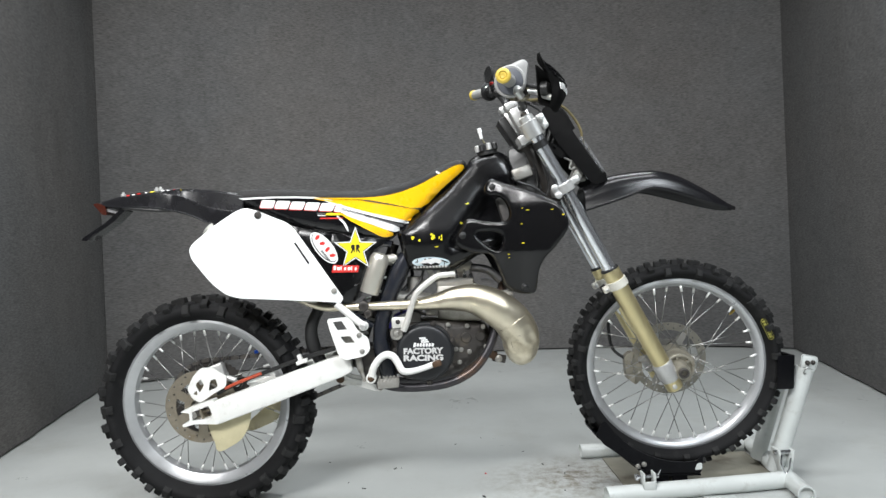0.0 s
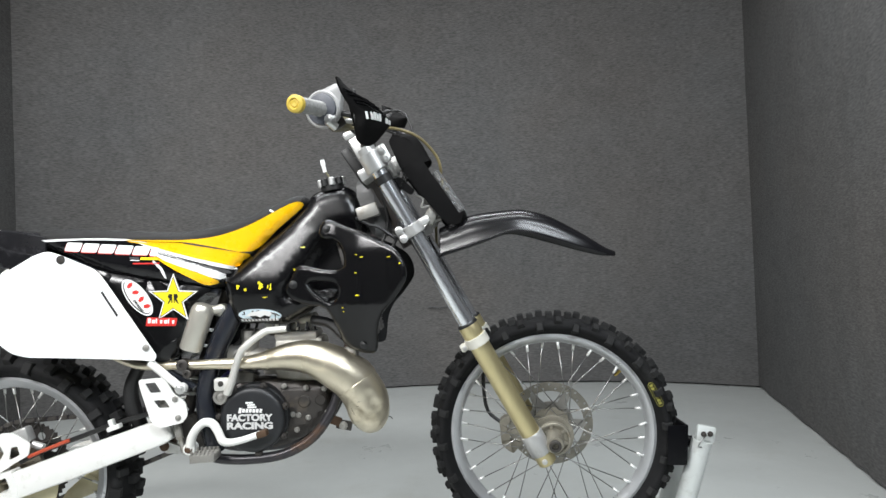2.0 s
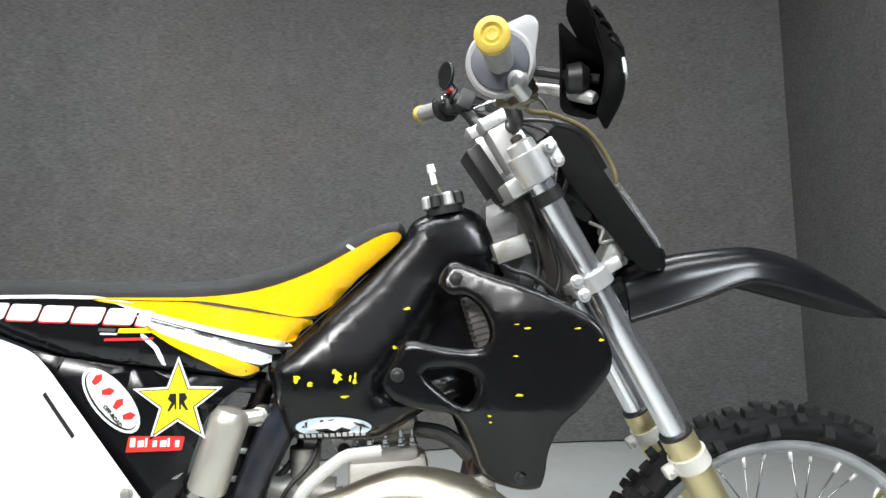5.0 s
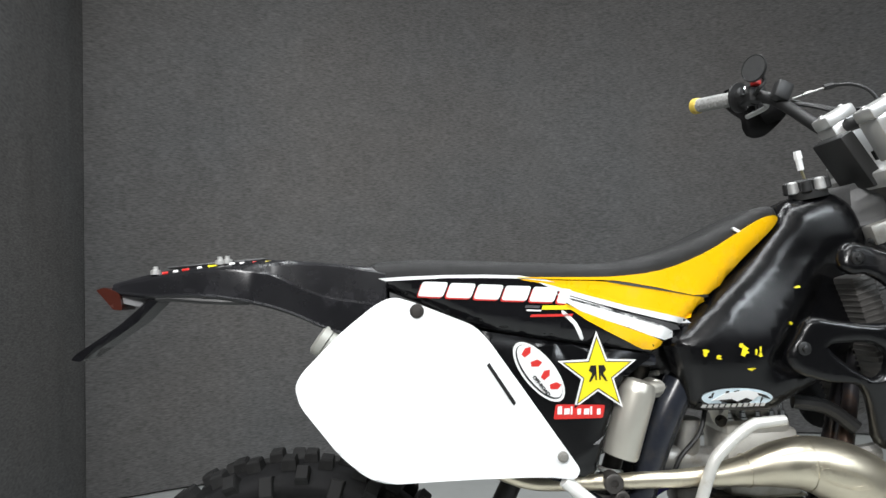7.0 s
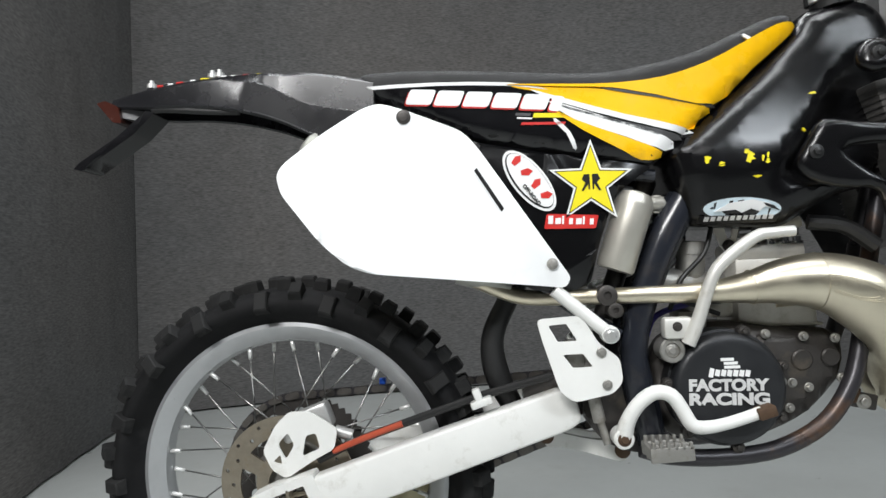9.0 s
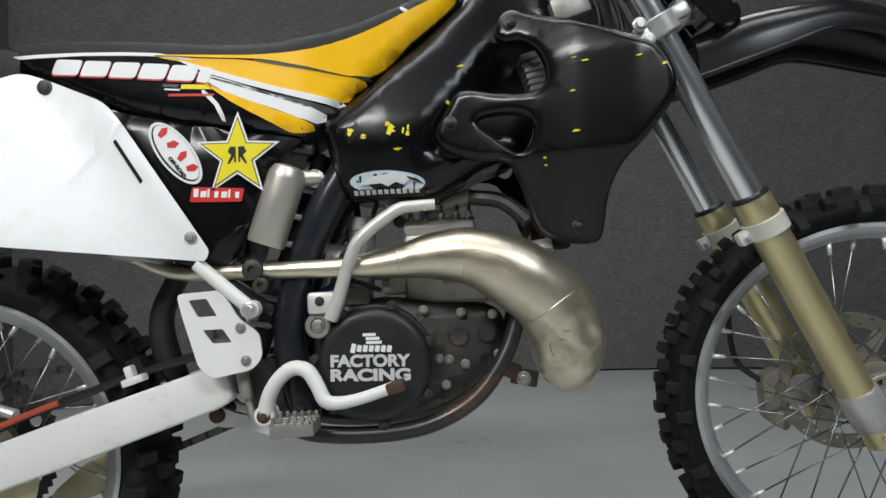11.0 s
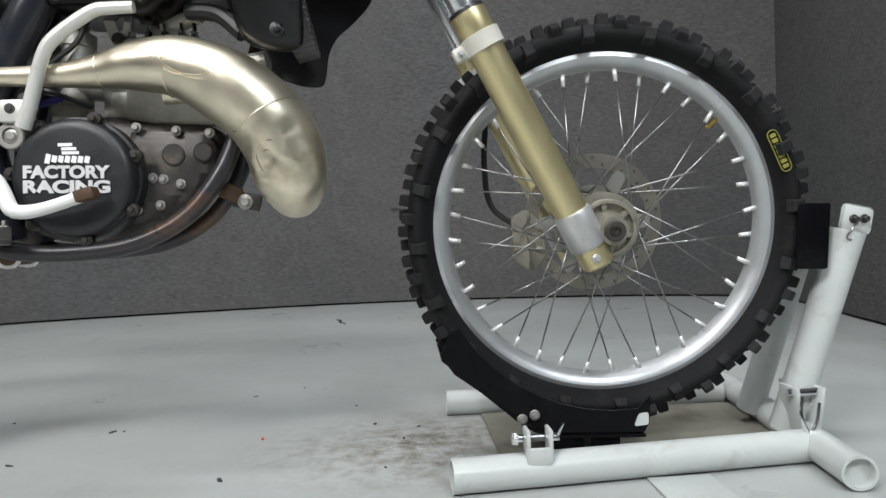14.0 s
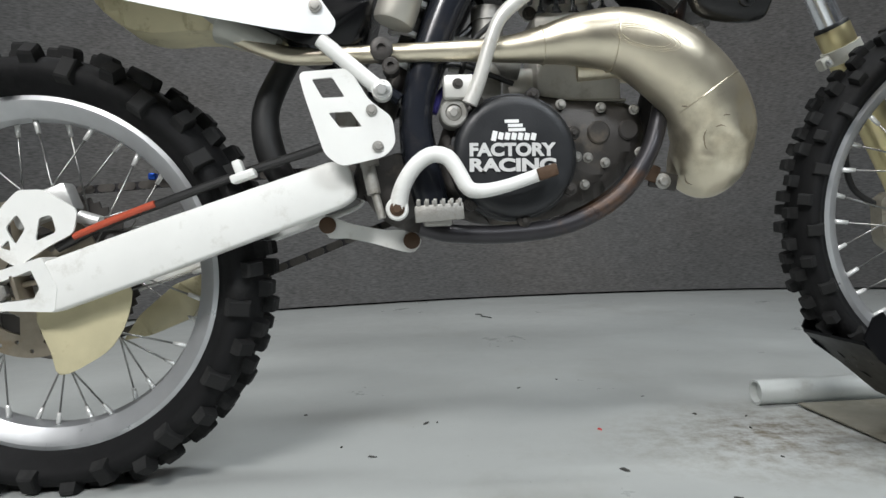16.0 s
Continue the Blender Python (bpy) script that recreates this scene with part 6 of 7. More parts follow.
def pipe_line(name, pts, r, mat, label="", sunk=0.0):
    """A raised or sunk thin line that follows the pipe's near side."""
    line = [q for q in (on_pipe(x, z) for x, z in pts) if q]
    bm = bmesh.new()
    last = len(line) - 1
    tube(bm, [(q.x, q.y + sunk, q.z, r * (0.25 + 0.75 * math.sin(math.pi * k / last)) if sunk else r) for k, q in enumerate(line)], r, 6, 1)
    part(name, bm, mat, pipe, label)


pipe = part("expansion_chamber", bm, NICKEL, bike, "dented bare nickel expansion chamber exhaust", 60)
for x, z, r, t in ((0.735, 0.644, 0.0268, (1, 0, 0.10)), (0.835, 0.6495, 0.0445, (1, 0, -0.03))):
    bm = bmesh.new()
    lathe(bm, [(-0.0016, r - 0.001), (-0.0008, r + 0.0009), (0.0008, r + 0.0009), (0.0016, r - 0.001)], (x, -0.069, z), t, 40)
    part("weld_seam", bm, NICKEL, pipe)
pipe_line("weld_seam", [(0.919 + 0.108 * k / 12, 0.533 + 0.072 * k / 12 + 0.006 * math.sin(k / 12 * math.pi)) for k in range(13)], 0.0013, NICKEL)
# faint ovals stamped into the upper bend
for grow in (1.0, 0.86, 0.70):
    pipe_line("stamped_oval", [(0.868 + 0.046 * grow * math.cos(a), 0.638 + 0.0155 * grow * math.sin(a) - 0.014 * grow * math.cos(a)) for a in (2 * math.pi * i / 48 for i in range(49))], 0.0005, NICKEL)
# thin dark lines drawn along the creases round the dents
DENT_LINE = material("dent_line_steel", (0.22, 0.17, 0.11), 0.55, 0.5, vary=0.3, scale=60)
for pts in ([(0.974, 0.530), (0.983, 0.532), (0.993, 0.531)], [(0.963, 0.520), (0.9605, 0.512), (0.961, 0.504), (0.967, 0.490), (0.977, 0.485)], [(0.970, 0.516), (0.978, 0.519), (0.986, 0.516)], [(0.955, 0.456), (0.961, 0.447), (0.969, 0.441)], [(0.926, 0.549), (0.931, 0.548), (0.935, 0.547)]):
    pipe_line("scuff", [tuple(q) for q in spline(pts, 3)], 0.0013, DENT_LINE, "thin dark line in the dented metal", 0.0009)
bm = bmesh.new()
block(bm, pose(0.903, -0.024, 0.464, 0, 22, 0), (0.034, 0.006, 0.026), 0.003)
part("pipe_bracket", bm, RUST, pipe, "rusty exhaust bracket")
bm = bmesh.new()
block(bm, pose(0.927, -0.020, 0.450, 0, 12, 0), (0.044, 0.008, 0.026), 0.003)
lug = part("pipe_lug", bm, CASE, pipe, "dark exhaust lug")
bm = bmesh.new()
bolt(bm, 0.925, -0.025, 0.449, 0.008, 0.006)
part("lug_bolt", bm, ALLOY, lug)
bm = bmesh.new()
rod(bm, (0.36, -0.045, 0.655), (0.28, -0.040, 0.69), 0.016, 0.026)
rod(bm, (0.29, -0.05, 0.705), (0.052, -0.084, 0.890), 0.0255, seg=28)
lathe(bm, [(0.0, 0.0265), (0.012, 0.0265), (0.016, 0.020)], (0.052, -0.084, 0.890), (-0.80, -0.05, 0.60), 28)
part("silencer", bm, material("pale_metal", (0.42, 0.42, 0.38), 0.45, 0.3), bike, "pale oval silencer tucked behind the side panel")
b2 = pillow(spline([(0.10, 0.745), (0.13, 0.70), (0.18, 0.682), (0.26, 0.684), (0.36, 0.660), (0.40, 0.70), (0.30, 0.80), (0.16, 0.80)], 3, True), 0.05, 0.012, step=0.04)
part("inner_mudguard", b2, YELLOWED, bike, "yellowed inner rear mudguard")
bm = bmesh.new()
tube(bm, [(0.40, 0.0, 0.70, 0.016), (0.352, 0.0, 0.625, 0.018), (0.328, 0.0, 0.568, 0.020), (0.334, 0.0, 0.509, 0.022), (0.36, 0.0, 0.45, 0.018)], 0.02, 12, 4, 1.0)
part("mud_flap", bm, HOSE, bike, "black rubber splash flap ahead of the rear wheel")

# kick starter and brake pedal
bm = bmesh.new()
tube(bm, [(0.628, -0.086, 0.560, 0.011), (0.642, -0.090, 0.592, 0.0105), (0.664, -0.096, 0.657, 0.0095), (0.684, -0.097, 0.686, 0.010), (0.734, -0.096, 0.722, 0.0095), (0.760, -0.096, 0.727, 0.009), (0.794, -0.095, 0.729, 0.0085)], 0.01, 12, 3)
block(bm, pose(0.615, -0.076, 0.585), (0.046, 0.024, 0.034), 0.006)
kick = part("kick_starter", bm, KICK, bike, "folded bare alloy kick-start lever")
bm = bmesh.new()
lathe(bm, [(-0.03, 0.020), (0.004, 0.020), (0.006, 0.018), (0.006, 0.012), (0.002, 0.011)], (0.606, -0.074, 0.550), (0, -1, 0), 24)
bolt(bm, 0.606, -0.076, 0.550, 0.007, 0.004)
part("kick_boss", bm, ALLOY, kick)
bm = bmesh.new()
bolt(bm, 0.612, -0.088, 0.588, 0.005, 0.003)
part("kick_bolt", bm, CASE, kick)
stop = part("kick_stop", plate(rounded([(0.703, 0.757), (0.757, 0.757), (0.750, 0.738), (0.743, 0.709), (0.728, 0.701), (0.718, 0.713)], 0.004), -0.004, 0.006, 0.001, [rounded([(0.724, 0.748), (0.742, 0.748), (0.738, 0.726), (0.731, 0.724)], 0.003)], step=0), KICK, kick, "bare bracket plate")
bm = bmesh.new()
bolt(bm, 0.732, -0.005, 0.712, 0.007, 0.004)
part("stop_bolt", bm, CASE, stop)
bm = bmesh.new()
tube(bm, [(0.523, -0.080, 0.418, 0.014), (0.530, -0.086, 0.446, 0.012), (0.547, -0.092, 0.473, 0.0115), (0.570, -0.096, 0.489, 0.0115), (0.593, -0.100, 0.485, 0.0115), (0.608, -0.103, 0.463, 0.011), (0.620, -0.107, 0.441, 0.011), (0.640, -0.108, 0.437, 0.010), (0.674, -0.110, 0.443, 0.009), (0.722, -0.112, 0.458, 0.009)], 0.011, 12, 3)
lathe(bm, [(-0.02, 0.016), (0.008, 0.016), (0.010, 0.014)], (0.522, -0.080, 0.417), (0, -1, 0), 24)
pedal = part("brake_pedal", bm, CREAM, bike, "bent brake pedal in worn bright paint")
bm = bmesh.new()
block(bm, pose(0.727, -0.113, 0.459, 0, -16, 0), (0.028, 0.024, 0.017), 0.003)
part("pedal_tip", bm, RUST, pedal, "rusty brown pedal tip")
bm = bmesh.new()
bolt(bm, 0.522, -0.090, 0.417, 0.007, 0.004)
part("pedal_bolt", bm, RUST, pedal)
bm = bmesh.new()
block(bm, pose(0.578, -0.120, 0.408, 0, -3, 0), (0.064, 0.008, 0.020), 0.002)
block(bm, pose(0.578, -0.098, 0.408, 0, -3, 0), (0.064, 0.008, 0.020), 0.002)
block(bm, pose(0.550, -0.118, 0.408, 0, -3, 0), (0.008, 0.050, 0.018), 0.002)
block(bm, pose(0.606, -0.118, 0.408, 0, -3, 0), (0.008, 0.050, 0.018), 0.002)
block(bm, pose(0.578, -0.142, 0.408, 0, -3, 0), (0.064, 0.006, 0.022), 0.002)
block(bm, pose(0.578, -0.085, 0.405), (0.040, 0.03, 0.028), 0.004)
for i in range(6):
    for yy in (-0.142, -0.100):
        block(bm, pose(0.551 + 0.0108 * i, yy, 0.4205), (0.005, 0.006, 0.011), 0.001)
part("foot_peg", bm, ALLOY, bike, "serrated steel foot peg")
# brake cylinder guard
GUARD = [(0.394, 0.607), (0.462, 0.611), (0.476, 0.590), (0.488, 0.568), (0.520, 0.543), (0.524, 0.507), (0.508, 0.489), (0.448, 0.477), (0.426, 0.494), (0.402, 0.573)]
H1 = [(0.412, 0.597), (0.440, 0.599), (0.456, 0.572), (0.426, 0.571)]
H2 = [(0.433, 0.551), (0.464, 0.552), (0.478, 0.531), (0.448, 0.530)]
guard = part("heel_guard", plate(rounded(GUARD, 0.010), -0.094, 0.004, 0.0003, [rounded(H1, 0.003), rounded(H2, 0.003)], 0.04), CREAM, bike, "painted plate guard with two slots, scuffed")
bolts("guard_bolt", [(0.492, -0.095, 0.553), (0.499, -0.095, 0.503)], ALLOY, guard, 0.0052, 0.003)
bm = bmesh.new()
rod(bm, (0.47, -0.062, 0.60), (0.485, -0.062, 0.48), 0.014)
rod(bm, (0.482, -0.064, 0.482), (0.490, -0.066, 0.440), 0.010)
rod(bm, (0.490, -0.066, 0.445), (0.500, -0.070, 0.405), 0.006)
block(bm, pose(0.455, -0.062, 0.545), (0.03, 0.026, 0.05), 0.004)
part("rear_brake_cylinder", bm, ALLOY, bike, "small alloy rear brake cylinder")
b2 = pillow(spline([(0.47, 0.47), (0.52, 0.50), (0.57, 0.49), (0.59, 0.43), (0.565, 0.385), (0.52, 0.392), (0.485, 0.42)], 3, True), 0.052, 0.012, step=0.05)
part("pivot_casting", b2, CASE, bike)
# linkage
bm = bmesh.new()
for y in (0.016, 0.070):
    b2 = pillow(spline([(0.405, 0.402), (0.420, 0.412), (0.445, 0.402), (0.50, 0.390), (0.535, 0.388), (0.556, 0.372), (0.545, 0.355), (0.525, 0.356), (0.48, 0.370), (0.44, 0.379), (0.415, 0.380)], 2, True), 0.008, 0.003, step=0, centre=y)
    part("linkage_arm", b2, CREAM, bike, "cast linkage arm")
for x, z in ((0.413, 0.400), (0.541, 0.372)):
    bm = bmesh.new()
    lathe(bm, [(-0.036, 0.010), (-0.034, 0.013), (0.05, 0.013)], (x, 0.040, z), (0, 1, 0), 18)
    part("linkage_bolt", bm, RUST, bike)

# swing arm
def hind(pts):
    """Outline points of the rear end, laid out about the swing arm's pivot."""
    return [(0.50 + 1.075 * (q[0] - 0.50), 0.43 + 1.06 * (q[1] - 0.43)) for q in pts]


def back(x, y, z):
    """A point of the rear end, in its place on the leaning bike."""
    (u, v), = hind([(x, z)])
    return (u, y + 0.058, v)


ARM_Y, ARM_HALF = 0.040, 0.080
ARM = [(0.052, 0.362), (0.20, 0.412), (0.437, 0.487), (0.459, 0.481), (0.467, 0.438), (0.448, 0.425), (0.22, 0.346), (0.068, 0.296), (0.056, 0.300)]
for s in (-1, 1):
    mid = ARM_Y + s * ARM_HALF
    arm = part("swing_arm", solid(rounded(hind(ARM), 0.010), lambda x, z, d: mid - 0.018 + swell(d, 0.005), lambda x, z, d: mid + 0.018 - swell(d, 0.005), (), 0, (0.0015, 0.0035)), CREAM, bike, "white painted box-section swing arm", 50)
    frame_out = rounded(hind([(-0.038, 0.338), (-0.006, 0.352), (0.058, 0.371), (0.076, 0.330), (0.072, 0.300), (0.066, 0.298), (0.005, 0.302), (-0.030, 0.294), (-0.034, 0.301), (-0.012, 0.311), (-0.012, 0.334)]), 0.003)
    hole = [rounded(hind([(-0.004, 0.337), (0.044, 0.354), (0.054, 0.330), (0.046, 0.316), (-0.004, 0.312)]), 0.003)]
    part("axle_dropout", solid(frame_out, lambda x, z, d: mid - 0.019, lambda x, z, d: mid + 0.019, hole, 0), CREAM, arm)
    bm = bmesh.new()
    block(bm, pose(-0.014, mid, 0.326, 0, -14, 0), (0.006, 0.038, 0.036), 0.001)
    rod(bm, (-0.024, mid, 0.326), (0.020, mid, 0.335), 0.004)
    part("chain_adjuster", bm, DISC, arm, "rusty chain adjuster")
    bm = bmesh.new()
    lathe(bm, [(-0.004, 0.013), (0.006, 0.013), (0.008, 0.011), (0.008, 0.005), (0.004, 0.005)], (-0.040, mid + s * 0.008, 0.320), (0, s, 0), 6)
    part("axle_nut", bm, ALLOY, arm, "worn axle nut")
    if s < 0:
        near_arm = arm
bm = bmesh.new()
rod(bm, turned(REAR, 0) @ Vector((0, -0.09, 0)), turned(REAR, 0) @ Vector((0, 0.09, 0)), 0.010)
part("rear_axle", bm, STEEL, bike)
bm = bmesh.new()
rod(bm, (0.505, -0.045, 0.470), (0.505, 0.115, 0.470), 0.024)
part("arm_pivot", bm, CASE, bike)
bm = bmesh.new()
block(bm, pose(0.42, ARM_Y, 0.450, 0, -18, 0), (0.07, 0.15, 0.05), 0.01)
part("pivot_beam", bm, CASE, bike)
bm = bmesh.new()
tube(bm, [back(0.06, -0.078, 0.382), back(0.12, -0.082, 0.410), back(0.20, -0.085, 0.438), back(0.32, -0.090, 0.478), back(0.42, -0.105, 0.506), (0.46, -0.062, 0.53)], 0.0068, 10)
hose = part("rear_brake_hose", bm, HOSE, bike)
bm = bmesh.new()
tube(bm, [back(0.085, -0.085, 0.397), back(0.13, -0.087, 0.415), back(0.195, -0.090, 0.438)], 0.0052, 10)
part("hose_sleeve", bm, ORANGERED, hose, "orange-red hose sleeve")
bm = bmesh.new()
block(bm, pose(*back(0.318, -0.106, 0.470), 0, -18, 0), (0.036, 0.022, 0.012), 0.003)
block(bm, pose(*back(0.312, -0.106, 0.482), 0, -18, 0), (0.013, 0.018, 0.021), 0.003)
part("hose_clip", bm, CREAM, near_arm)
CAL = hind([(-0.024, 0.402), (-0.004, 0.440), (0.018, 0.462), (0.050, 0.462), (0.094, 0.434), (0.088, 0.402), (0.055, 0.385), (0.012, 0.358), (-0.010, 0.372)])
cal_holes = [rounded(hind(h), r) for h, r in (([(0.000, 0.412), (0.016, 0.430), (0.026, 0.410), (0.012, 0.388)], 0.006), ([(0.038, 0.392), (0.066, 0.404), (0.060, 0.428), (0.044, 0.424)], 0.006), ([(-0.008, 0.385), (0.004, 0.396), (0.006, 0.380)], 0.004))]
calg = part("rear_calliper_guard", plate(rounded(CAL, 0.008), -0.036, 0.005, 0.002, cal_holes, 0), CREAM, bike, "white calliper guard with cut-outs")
bm = bmesh.new()
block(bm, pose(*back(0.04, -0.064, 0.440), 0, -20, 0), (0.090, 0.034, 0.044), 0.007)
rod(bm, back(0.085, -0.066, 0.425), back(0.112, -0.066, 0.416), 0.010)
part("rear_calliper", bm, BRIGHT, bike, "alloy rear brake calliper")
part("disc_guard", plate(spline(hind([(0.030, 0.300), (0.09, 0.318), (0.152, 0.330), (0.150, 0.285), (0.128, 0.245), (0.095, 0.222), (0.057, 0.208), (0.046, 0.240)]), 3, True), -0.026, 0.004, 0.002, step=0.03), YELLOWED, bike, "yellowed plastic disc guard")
part("chain_guide", pillow(rounded([(0.103, 0.268), (0.16, 0.315), (0.213, 0.334), (0.205, 0.30), (0.189, 0.262), (0.12, 0.235), (0.076, 0.228)], 0.008), 0.022, 0.005, step=0.04, centre=0.080), YELLOWED, bike, "brown-stained chain guide")

# chain and sprockets on the far side
SY = 0.082
teeth = 52
outl = [(REAR.x + (0.133 if i % 2 else 0.126) * math.cos(math.pi * i / teeth), REAR.z + (0.133 if i % 2 else 0.126) * math.sin(math.pi * i / teeth)) for i in range(2 * teeth)]
hol = [ring_outline(0.012, 14, REAR.x + 0.098 * math.cos(a), REAR.z + 0.098 * math.sin(a)) for a in (2 * math.pi * i / 12 for i in range(12))] + [ring_outline(0.060, 24, REAR.x, REAR.z)]
b2 = solid(outl, lambda x, z, d: SY - 0.002, lambda x, z, d: SY + 0.002, hol, 0)
part("rear_sprocket", b2, CASE, bike, "dark drilled rear sprocket")
cs = Vector((0.575, SY, 0.465))
bm = bmesh.new()
lathe(bm, [(-0.003, 0.034), (0.003, 0.034)], cs, (0, 1, 0), 26)
part("front_sprocket", bm, CASE, bike)
path = []
R1, R2 = 0.131, 0.036
a_up = math.pi / 2 + 0.10
for i in range(26):
    a = a_up + (2 * math.pi - 2 * 1.70) * 0 + math.pi * i / 25
    path.append((REAR.x + R1 * math.cos(a), REAR.z + R1 * math.sin(a)))
for i in range(12):
    a = a_up + math.pi + math.pi * i / 11
    path.append((cs.x + R2 * math.cos(a), cs.z + R2 * math.sin(a)))
path.append(path[0])
seglen = [0.0]
for p, q in zip(path, path[1:]):
    seglen.append(seglen[-1] + math.dist(p, q))
link_a, link_b = bmesh.new(), bmesh.new()
for b_, w in ((link_a, 0.012), (link_b, 0.008)):
    for y in (-w / 2, w / 2):
        b3 = solid(stadium(0.008, 0.0062, 5), lambda x, z, d: y - 0.001, lambda x, z, d: y + 0.001, (), 0)
        me = bpy.data.meshes.new("tmp")
        b3.to_mesh(me)
        b3.free()
        b_.from_mesh(me)
        bpy.data.meshes.remove(me)
    rod(b_, (-0.008, -w / 2, 0), (-0.008, w / 2, 0), 0.004, seg=8)
links = []
CHAIN_STEEL = material("oily_chain_steel", (0.13, 0.12, 0.11), 0.35, 0.7, vary=0.3, scale=60)
for b_ in (link_a, link_b):
    bmesh.ops.recalc_face_normals(b_, faces=b_.faces)
    me = bpy.data.meshes.new("chain_link")
    b_.to_mesh(me)
    b_.free()
    me.materials.append(CHAIN_STEEL if not links else RUSTY)
    links.append(me)
bm = bmesh.new()
tube(bm, [(cs.x, SY, cs.z + 0.002), (cs.x, SY + 0.01, cs.z)], 0.01, 8, 1)
chain = part("drive_chain", bm, RUSTY, bike, "dark oily drive chain")
n = int(seglen[-1] / 0.01605)
for i in range(n):
    s_ = seglen[-1] * i / n
    k = max(j for j in range(len(seglen)) if seglen[j] <= s_ + 1e-9)
    k = min(k, len(path) - 2)
    f = (s_ - seglen[k]) / max(1e-6, seglen[k + 1] - seglen[k])
    x, z = path[k][0] + (path[k + 1][0] - path[k][0]) * f, path[k][1] + (path[k + 1][1] - path[k][1]) * f
    ang = math.atan2(path[k + 1][1] - path[k][1], path[k + 1][0] - path[k][0])
    ob = new("chain_link", links[i % 2])
    ob.parent = chain
    ob.matrix_basis = Matrix.Translation((x, SY, z)) @ Matrix.Rotation(-ang, 4, "Y")
bm = bmesh.new()
block(bm, pose(0.126, SY, 0.490, 0, 0, 0), (0.012, 0.014, 0.011), 0.002)
part("master_link", bm, BLUE, chain, "blue master link")

# ---- wheel stand and floor litter ----
stand = thing("wheel_stand", "white-painted tubular steel wheel stand with a black wheel cradle", "wheel stand")
PIPE = 0.026


def stand_tube(name, a, b, r=PIPE, mat=STAND, label="", hollow=True):
    bm = bmesh.new()
    A, B = Vector(a), Vector(b)
    L = (B - A).length
    prof = [(0.015, r * 0.82), (0.0, r * 0.82), (0.0, r), (L, r), (L, r * 0.82), (L - 0.015, r * 0.82)] if hollow else [(0, r), (L, r)]
    lathe(bm, prof, A, B - A, 24)
    return part(name, bm, mat, stand, label)


near = stand_tube("side_rail", (1.233, -0.102, PIPE), (1.836, -0.046, PIPE))
far_rail = stand_tube("side_rail", (1.252, 0.315, PIPE), (1.86, 0.315, PIPE))
cross = stand_tube("cross_rail", (1.815, -0.175, PIPE + 0.002), (1.905, 0.40, PIPE + 0.002))
for nm, b in (("post", (1.916, -0.022, 0.375)),):
    stand_tube(nm, (1.826, 0.020, 0.030), b, 0.027)
stand_tube("post", (1.836, 0.150, 0.030), (1.900, 0.075, 0.36), 0.024)
bm = bmesh.new()
block(bm, pose(1.921, -0.034, 0.394, 0, 12, 0), (0.052, 0.010, 0.046), 0.008)
top = part("post_plate", bm, STAND, stand)
bolts("plate_bolt", [(1.923 + dx, -0.040, 0.394) for dx in (-0.010, 0.008)], CASE, top, 0.005, 0.008)
bm = bmesh.new()
tube(bm, [(1.919, -0.044, 0.392), (1.901, -0.052, 0.378), (1.894, -0.048, 0.364), (1.904, -0.046, 0.360)], 0.0016, 6)
part("safety_pin", bm, STEEL, top)
# hinge tabs and pins
for x, y in ((1.366, -0.092),):
    bm = bmesh.new()
    for dx in (-0.017, 0.017):
        block(bm, pose(x + dx, y - 0.004, 0.066), (0.006, 0.034, 0.050), 0.002)
    block(bm, pose(x, y - 0.018, 0.052), (0.036, 0.006, 0.026), 0.002)
    tab = part("hinge_tab", bm, STAND, near)
    bm = bmesh.new()
    rod(bm, (x - 0.034, y - 0.004, 0.076), (x + 0.032, y - 0.004, 0.076), 0.0055, seg=10)
    lathe(bm, [(0, 0.010), (0.008, 0.010)], (x - 0.040, y - 0.004, 0.076), (1, 0, 0), 6)
    block(bm, pose(x + 0.034, y - 0.004, 0.086, 0, 25, 0), (0.004, 0.004, 0.024), 0.001)
    part("hinge_pin", bm, CHROME, near, "bright pin with a wing nut")
bm = bmesh.new()
for dx, yy in ((-0.018, 0.03), (0.016, 0.03), (0.0, 0.06)):
    block(bm, pose(1.836 + dx, yy - 0.045, 0.075, 0, 8 if dx > 0 else -8, 0), (0.007, 0.050, 0.085), 0.002)
part("post_hinge", bm, STAND, stand, "white welded hinge plates")
bm = bmesh.new()
rod(bm, (1.800, -0.026, 0.108), (1.865, -0.026, 0.108), 0.007, seg=10)
tube(bm, [(1.815, -0.046, 0.106), (1.808, -0.054, 0.076), (1.818, -0.058, 0.050), (1.832, -0.056, 0.066), (1.840, -0.052, 0.096)], 0.0028, 8)
part("hinge_pin", bm, CHROME, stand, "bright pin and wire clip")
# floor plate between the rails
bm = bmesh.new()
block(bm, pose(1.59, 0.155, 0.006), (0.53, 0.26, 0.004), 0.001)
part("base_plate", bm, DUSTY, stand, "dirty flat base plate")
bm = bmesh.new()
block(bm, pose(1.585, -0.170, 0.003), (0.10, 0.16, 0.003), 0.001)
part("foot_plate", bm, STAND, stand)
# cradle: a bent black trough that follows the tyre, with side cheeks
C = (FRONT.x, FRONT.z)


def arc_pts(r, a0, a1, n):
    return [(C[0] + r * math.cos(radians(a0 + (a1 - a0) * i / n)), C[1] + r * math.sin(radians(a0 + (a1 - a0) * i / n))) for i in range(n + 1)]


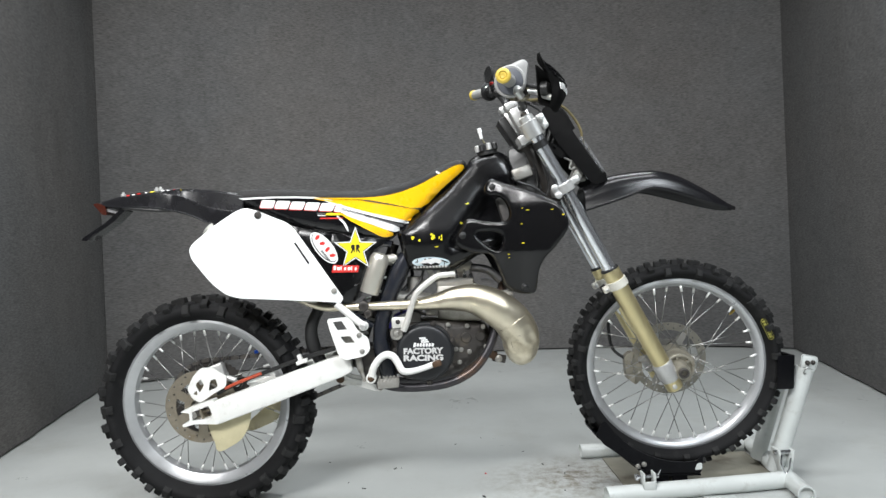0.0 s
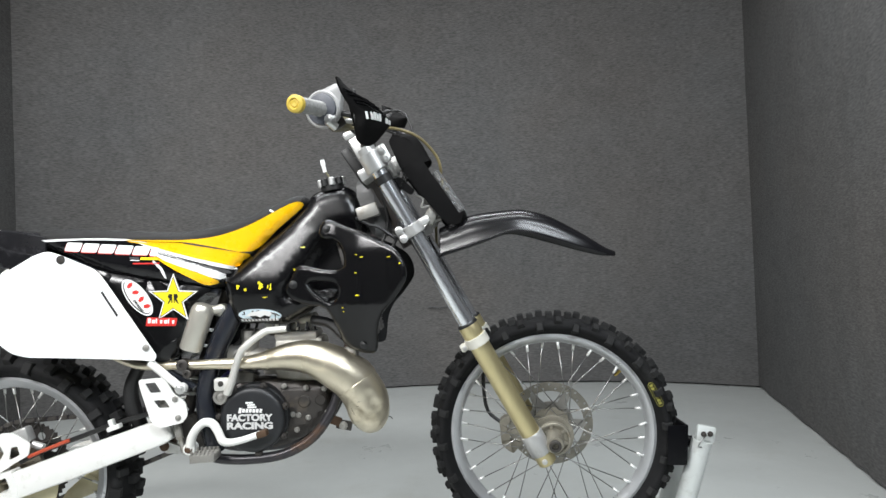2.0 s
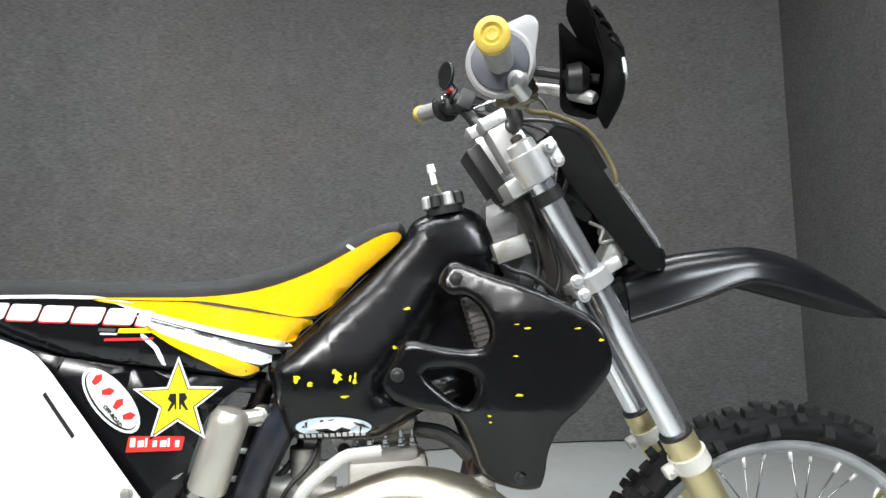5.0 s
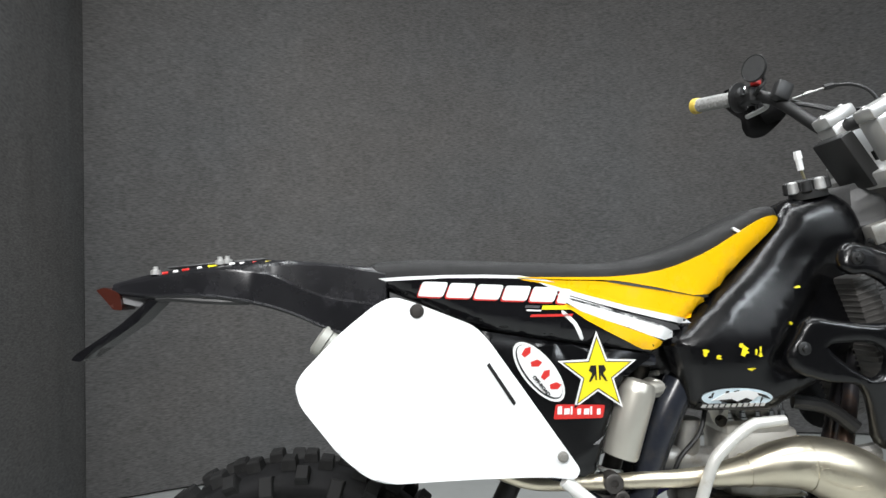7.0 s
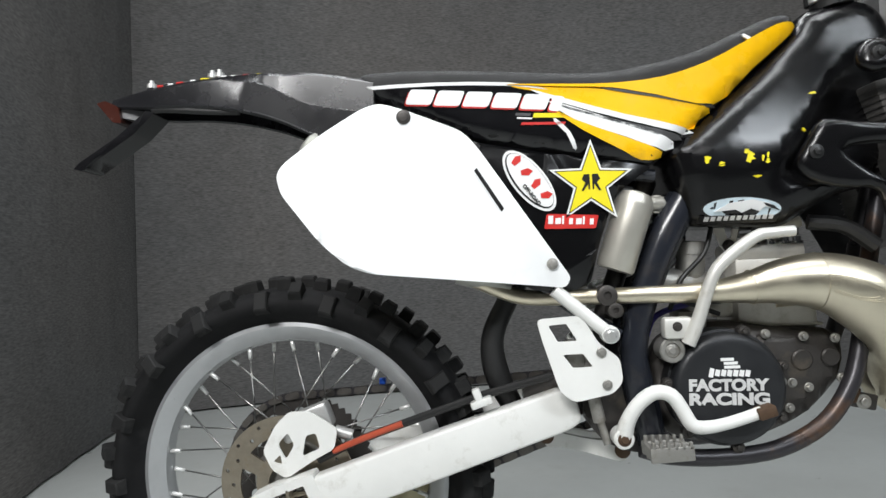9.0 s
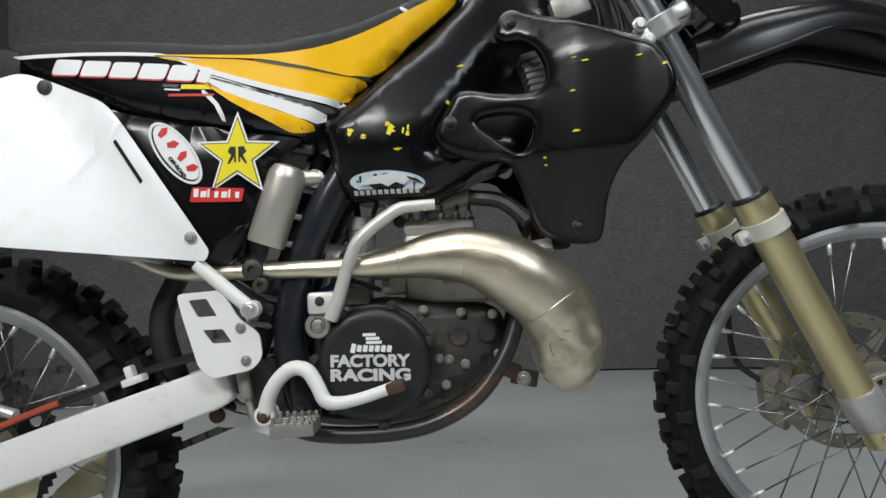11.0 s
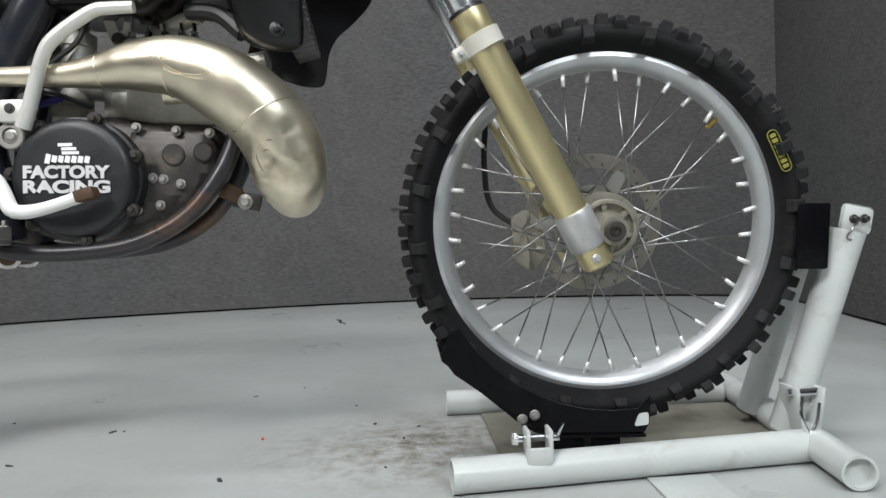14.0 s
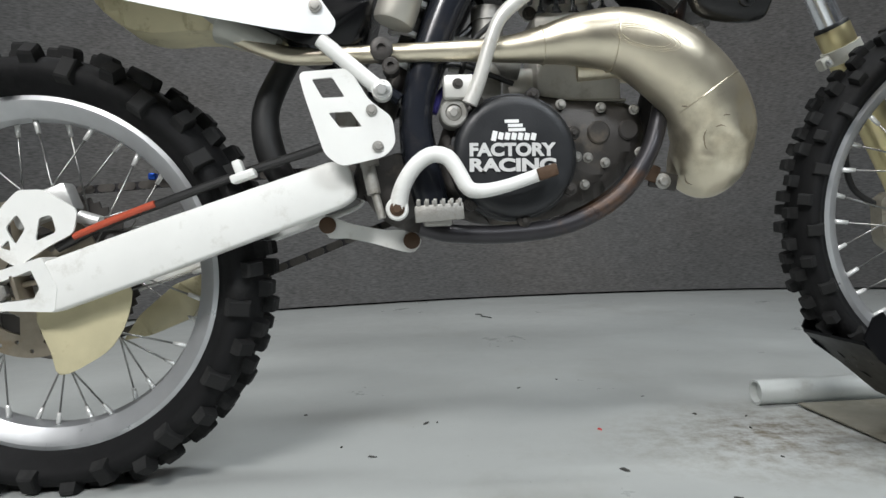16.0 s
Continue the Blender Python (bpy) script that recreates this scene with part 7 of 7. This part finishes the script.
for s in (-1, 1):
    lo = [(1.224, 0.196), (1.246, 0.165), (1.355, 0.085), (1.395, 0.066), (1.552, 0.060), (1.560, 0.075)]
    up = [(1.563, 0.118)] + [q for q in reversed(arc_pts(0.301, -148, -84, 8))] + [(1.240, 0.230)]
    part("cradle_cheek", pillow(lo + up, 0.0025, 0.001, step=0, centre=FRONT.y + s * 0.075), STAND_BLACK, stand, "black bent steel wheel cradle cheek")
bm = bmesh.new()
line = [(1.226, 0.192), (1.355, 0.081), (1.395, 0.060), (1.555, 0.055)]
rings = []
for x, z in line:
    rings.append([bm.verts.new((x, y, z + dz)) for y, dz in ((-0.040, 0.0), (-0.040, -0.005), (0.108, -0.005), (0.108, 0.0))])
skin(bm, rings, True)
part("cradle_floor", bm, STAND_BLACK, stand, "black bent steel cradle floor")
for x, z, rx in ((1.47, 0.050, 0), (1.41, 0.052, 0)):
    bm = bmesh.new()
    block(bm, pose(x + 0.02, -0.030, z - 0.012, 0, rx, 0), (0.050, 0.006, 0.026), 0.002)
    part("cradle_tab", bm, STAND_BLACK, stand)
bolts("cradle_bolt", [(x, -0.046, z) for x, z in ((1.372, 0.096), (1.352, 0.090))], ALLOY, stand, 0.0055, 0.005)
part("paint_chip", decal(rounded([(1.534, 0.070), (1.558, 0.072), (1.558, 0.092), (1.542, 0.090)], 0.005), FRONT.y - 0.0785, 0.001, step=0), STAND, stand, "bare chipped corner of the cradle")
# upper stop against the tyre's front
bm = bmesh.new()
block(bm, pose(1.862, 0.020, 0.368, 0, 4, 0), (0.012, 0.13, 0.108), 0.003)
block(bm, pose(1.836, -0.045, 0.368, 0, 2, 0), (0.050, 0.005, 0.108), 0.002)
block(bm, pose(1.850, 0.085, 0.368, 0, 2, 0), (0.026, 0.005, 0.108), 0.002)
part("wheel_stop", bm, STAND_BLACK, stand, "black steel wheel stop")
bm = bmesh.new()
rod(bm, (1.864, 0.03, 0.36), (1.906, 0.01, 0.36), 0.016)
part("stop_arm", bm, STAND_BLACK, stand)


def chip(x, y, size, seed):
    """A curled flake of dirt lying on the floor."""
    r = random.Random(seed)
    bm = bmesh.new()
    n = 9
    ring = []
    turn = r.uniform(0, 6.28)
    for i in range(n):
        a = 2 * math.pi * i / n
        q = size * r.uniform(0.6, 1.1)
        px, py = q * math.cos(a), q * 0.45 * math.sin(a)
        ring.append((x + px * math.cos(turn) - py * math.sin(turn), y + px * math.sin(turn) + py * math.cos(turn)))
    a = [bm.verts.new((*p, 0.0)) for p in ring]
    b = [bm.verts.new((x + (p[0] - x) * 0.8, y + (p[1] - y) * 0.8, size * r.uniform(0.08, 0.35))) for p in ring]
    skin(bm, [a, b], True)
    return tagged(part("dirt_flake", bm, CHIP, None, "small dark flake of dried dirt on the floor", 0), "", "dirt", "flakes on the floor")


for i, (x, y, s) in enumerate(((0.862, 0.0, 0.011), (0.557, 0.297, 0.010), (0.46, 0.12, 0.009), (0.58, 0.30, 0.006), (0.40, 0.18, 0.006), (0.79, 0.55, 0.007), (0.90, 0.62, 0.006), (1.10, 0.27, 0.008), (1.16, 0.17, 0.006), (0.98, -0.12, 0.008), (0.72, -0.30, 0.010), (0.30, 0.40, 0.006), (1.05, 0.42, 0.005), (1.13, 0.02, 0.006), (1.19, 0.24, 0.005))):
    chip(x, y, s, i)
red = chip(0.885, 0.204, 0.008, 77)
red.data.materials.clear()
red.data.materials.append(RED)
tagged(red, "tiny red chip lying on the floor", "chip")
bm = bmesh.new()
tube(bm, [(0.835, 1.98, 0.003), (0.86, 1.95, 0.004), (0.855, 1.90, 0.003), (0.88, 1.86, 0.003), (0.89, 1.82, 0.004)], 0.0025, 6)
tagged(part("string_scrap", bm, CHIP, None, "thin dark curl of string on the floor"), "", "string")
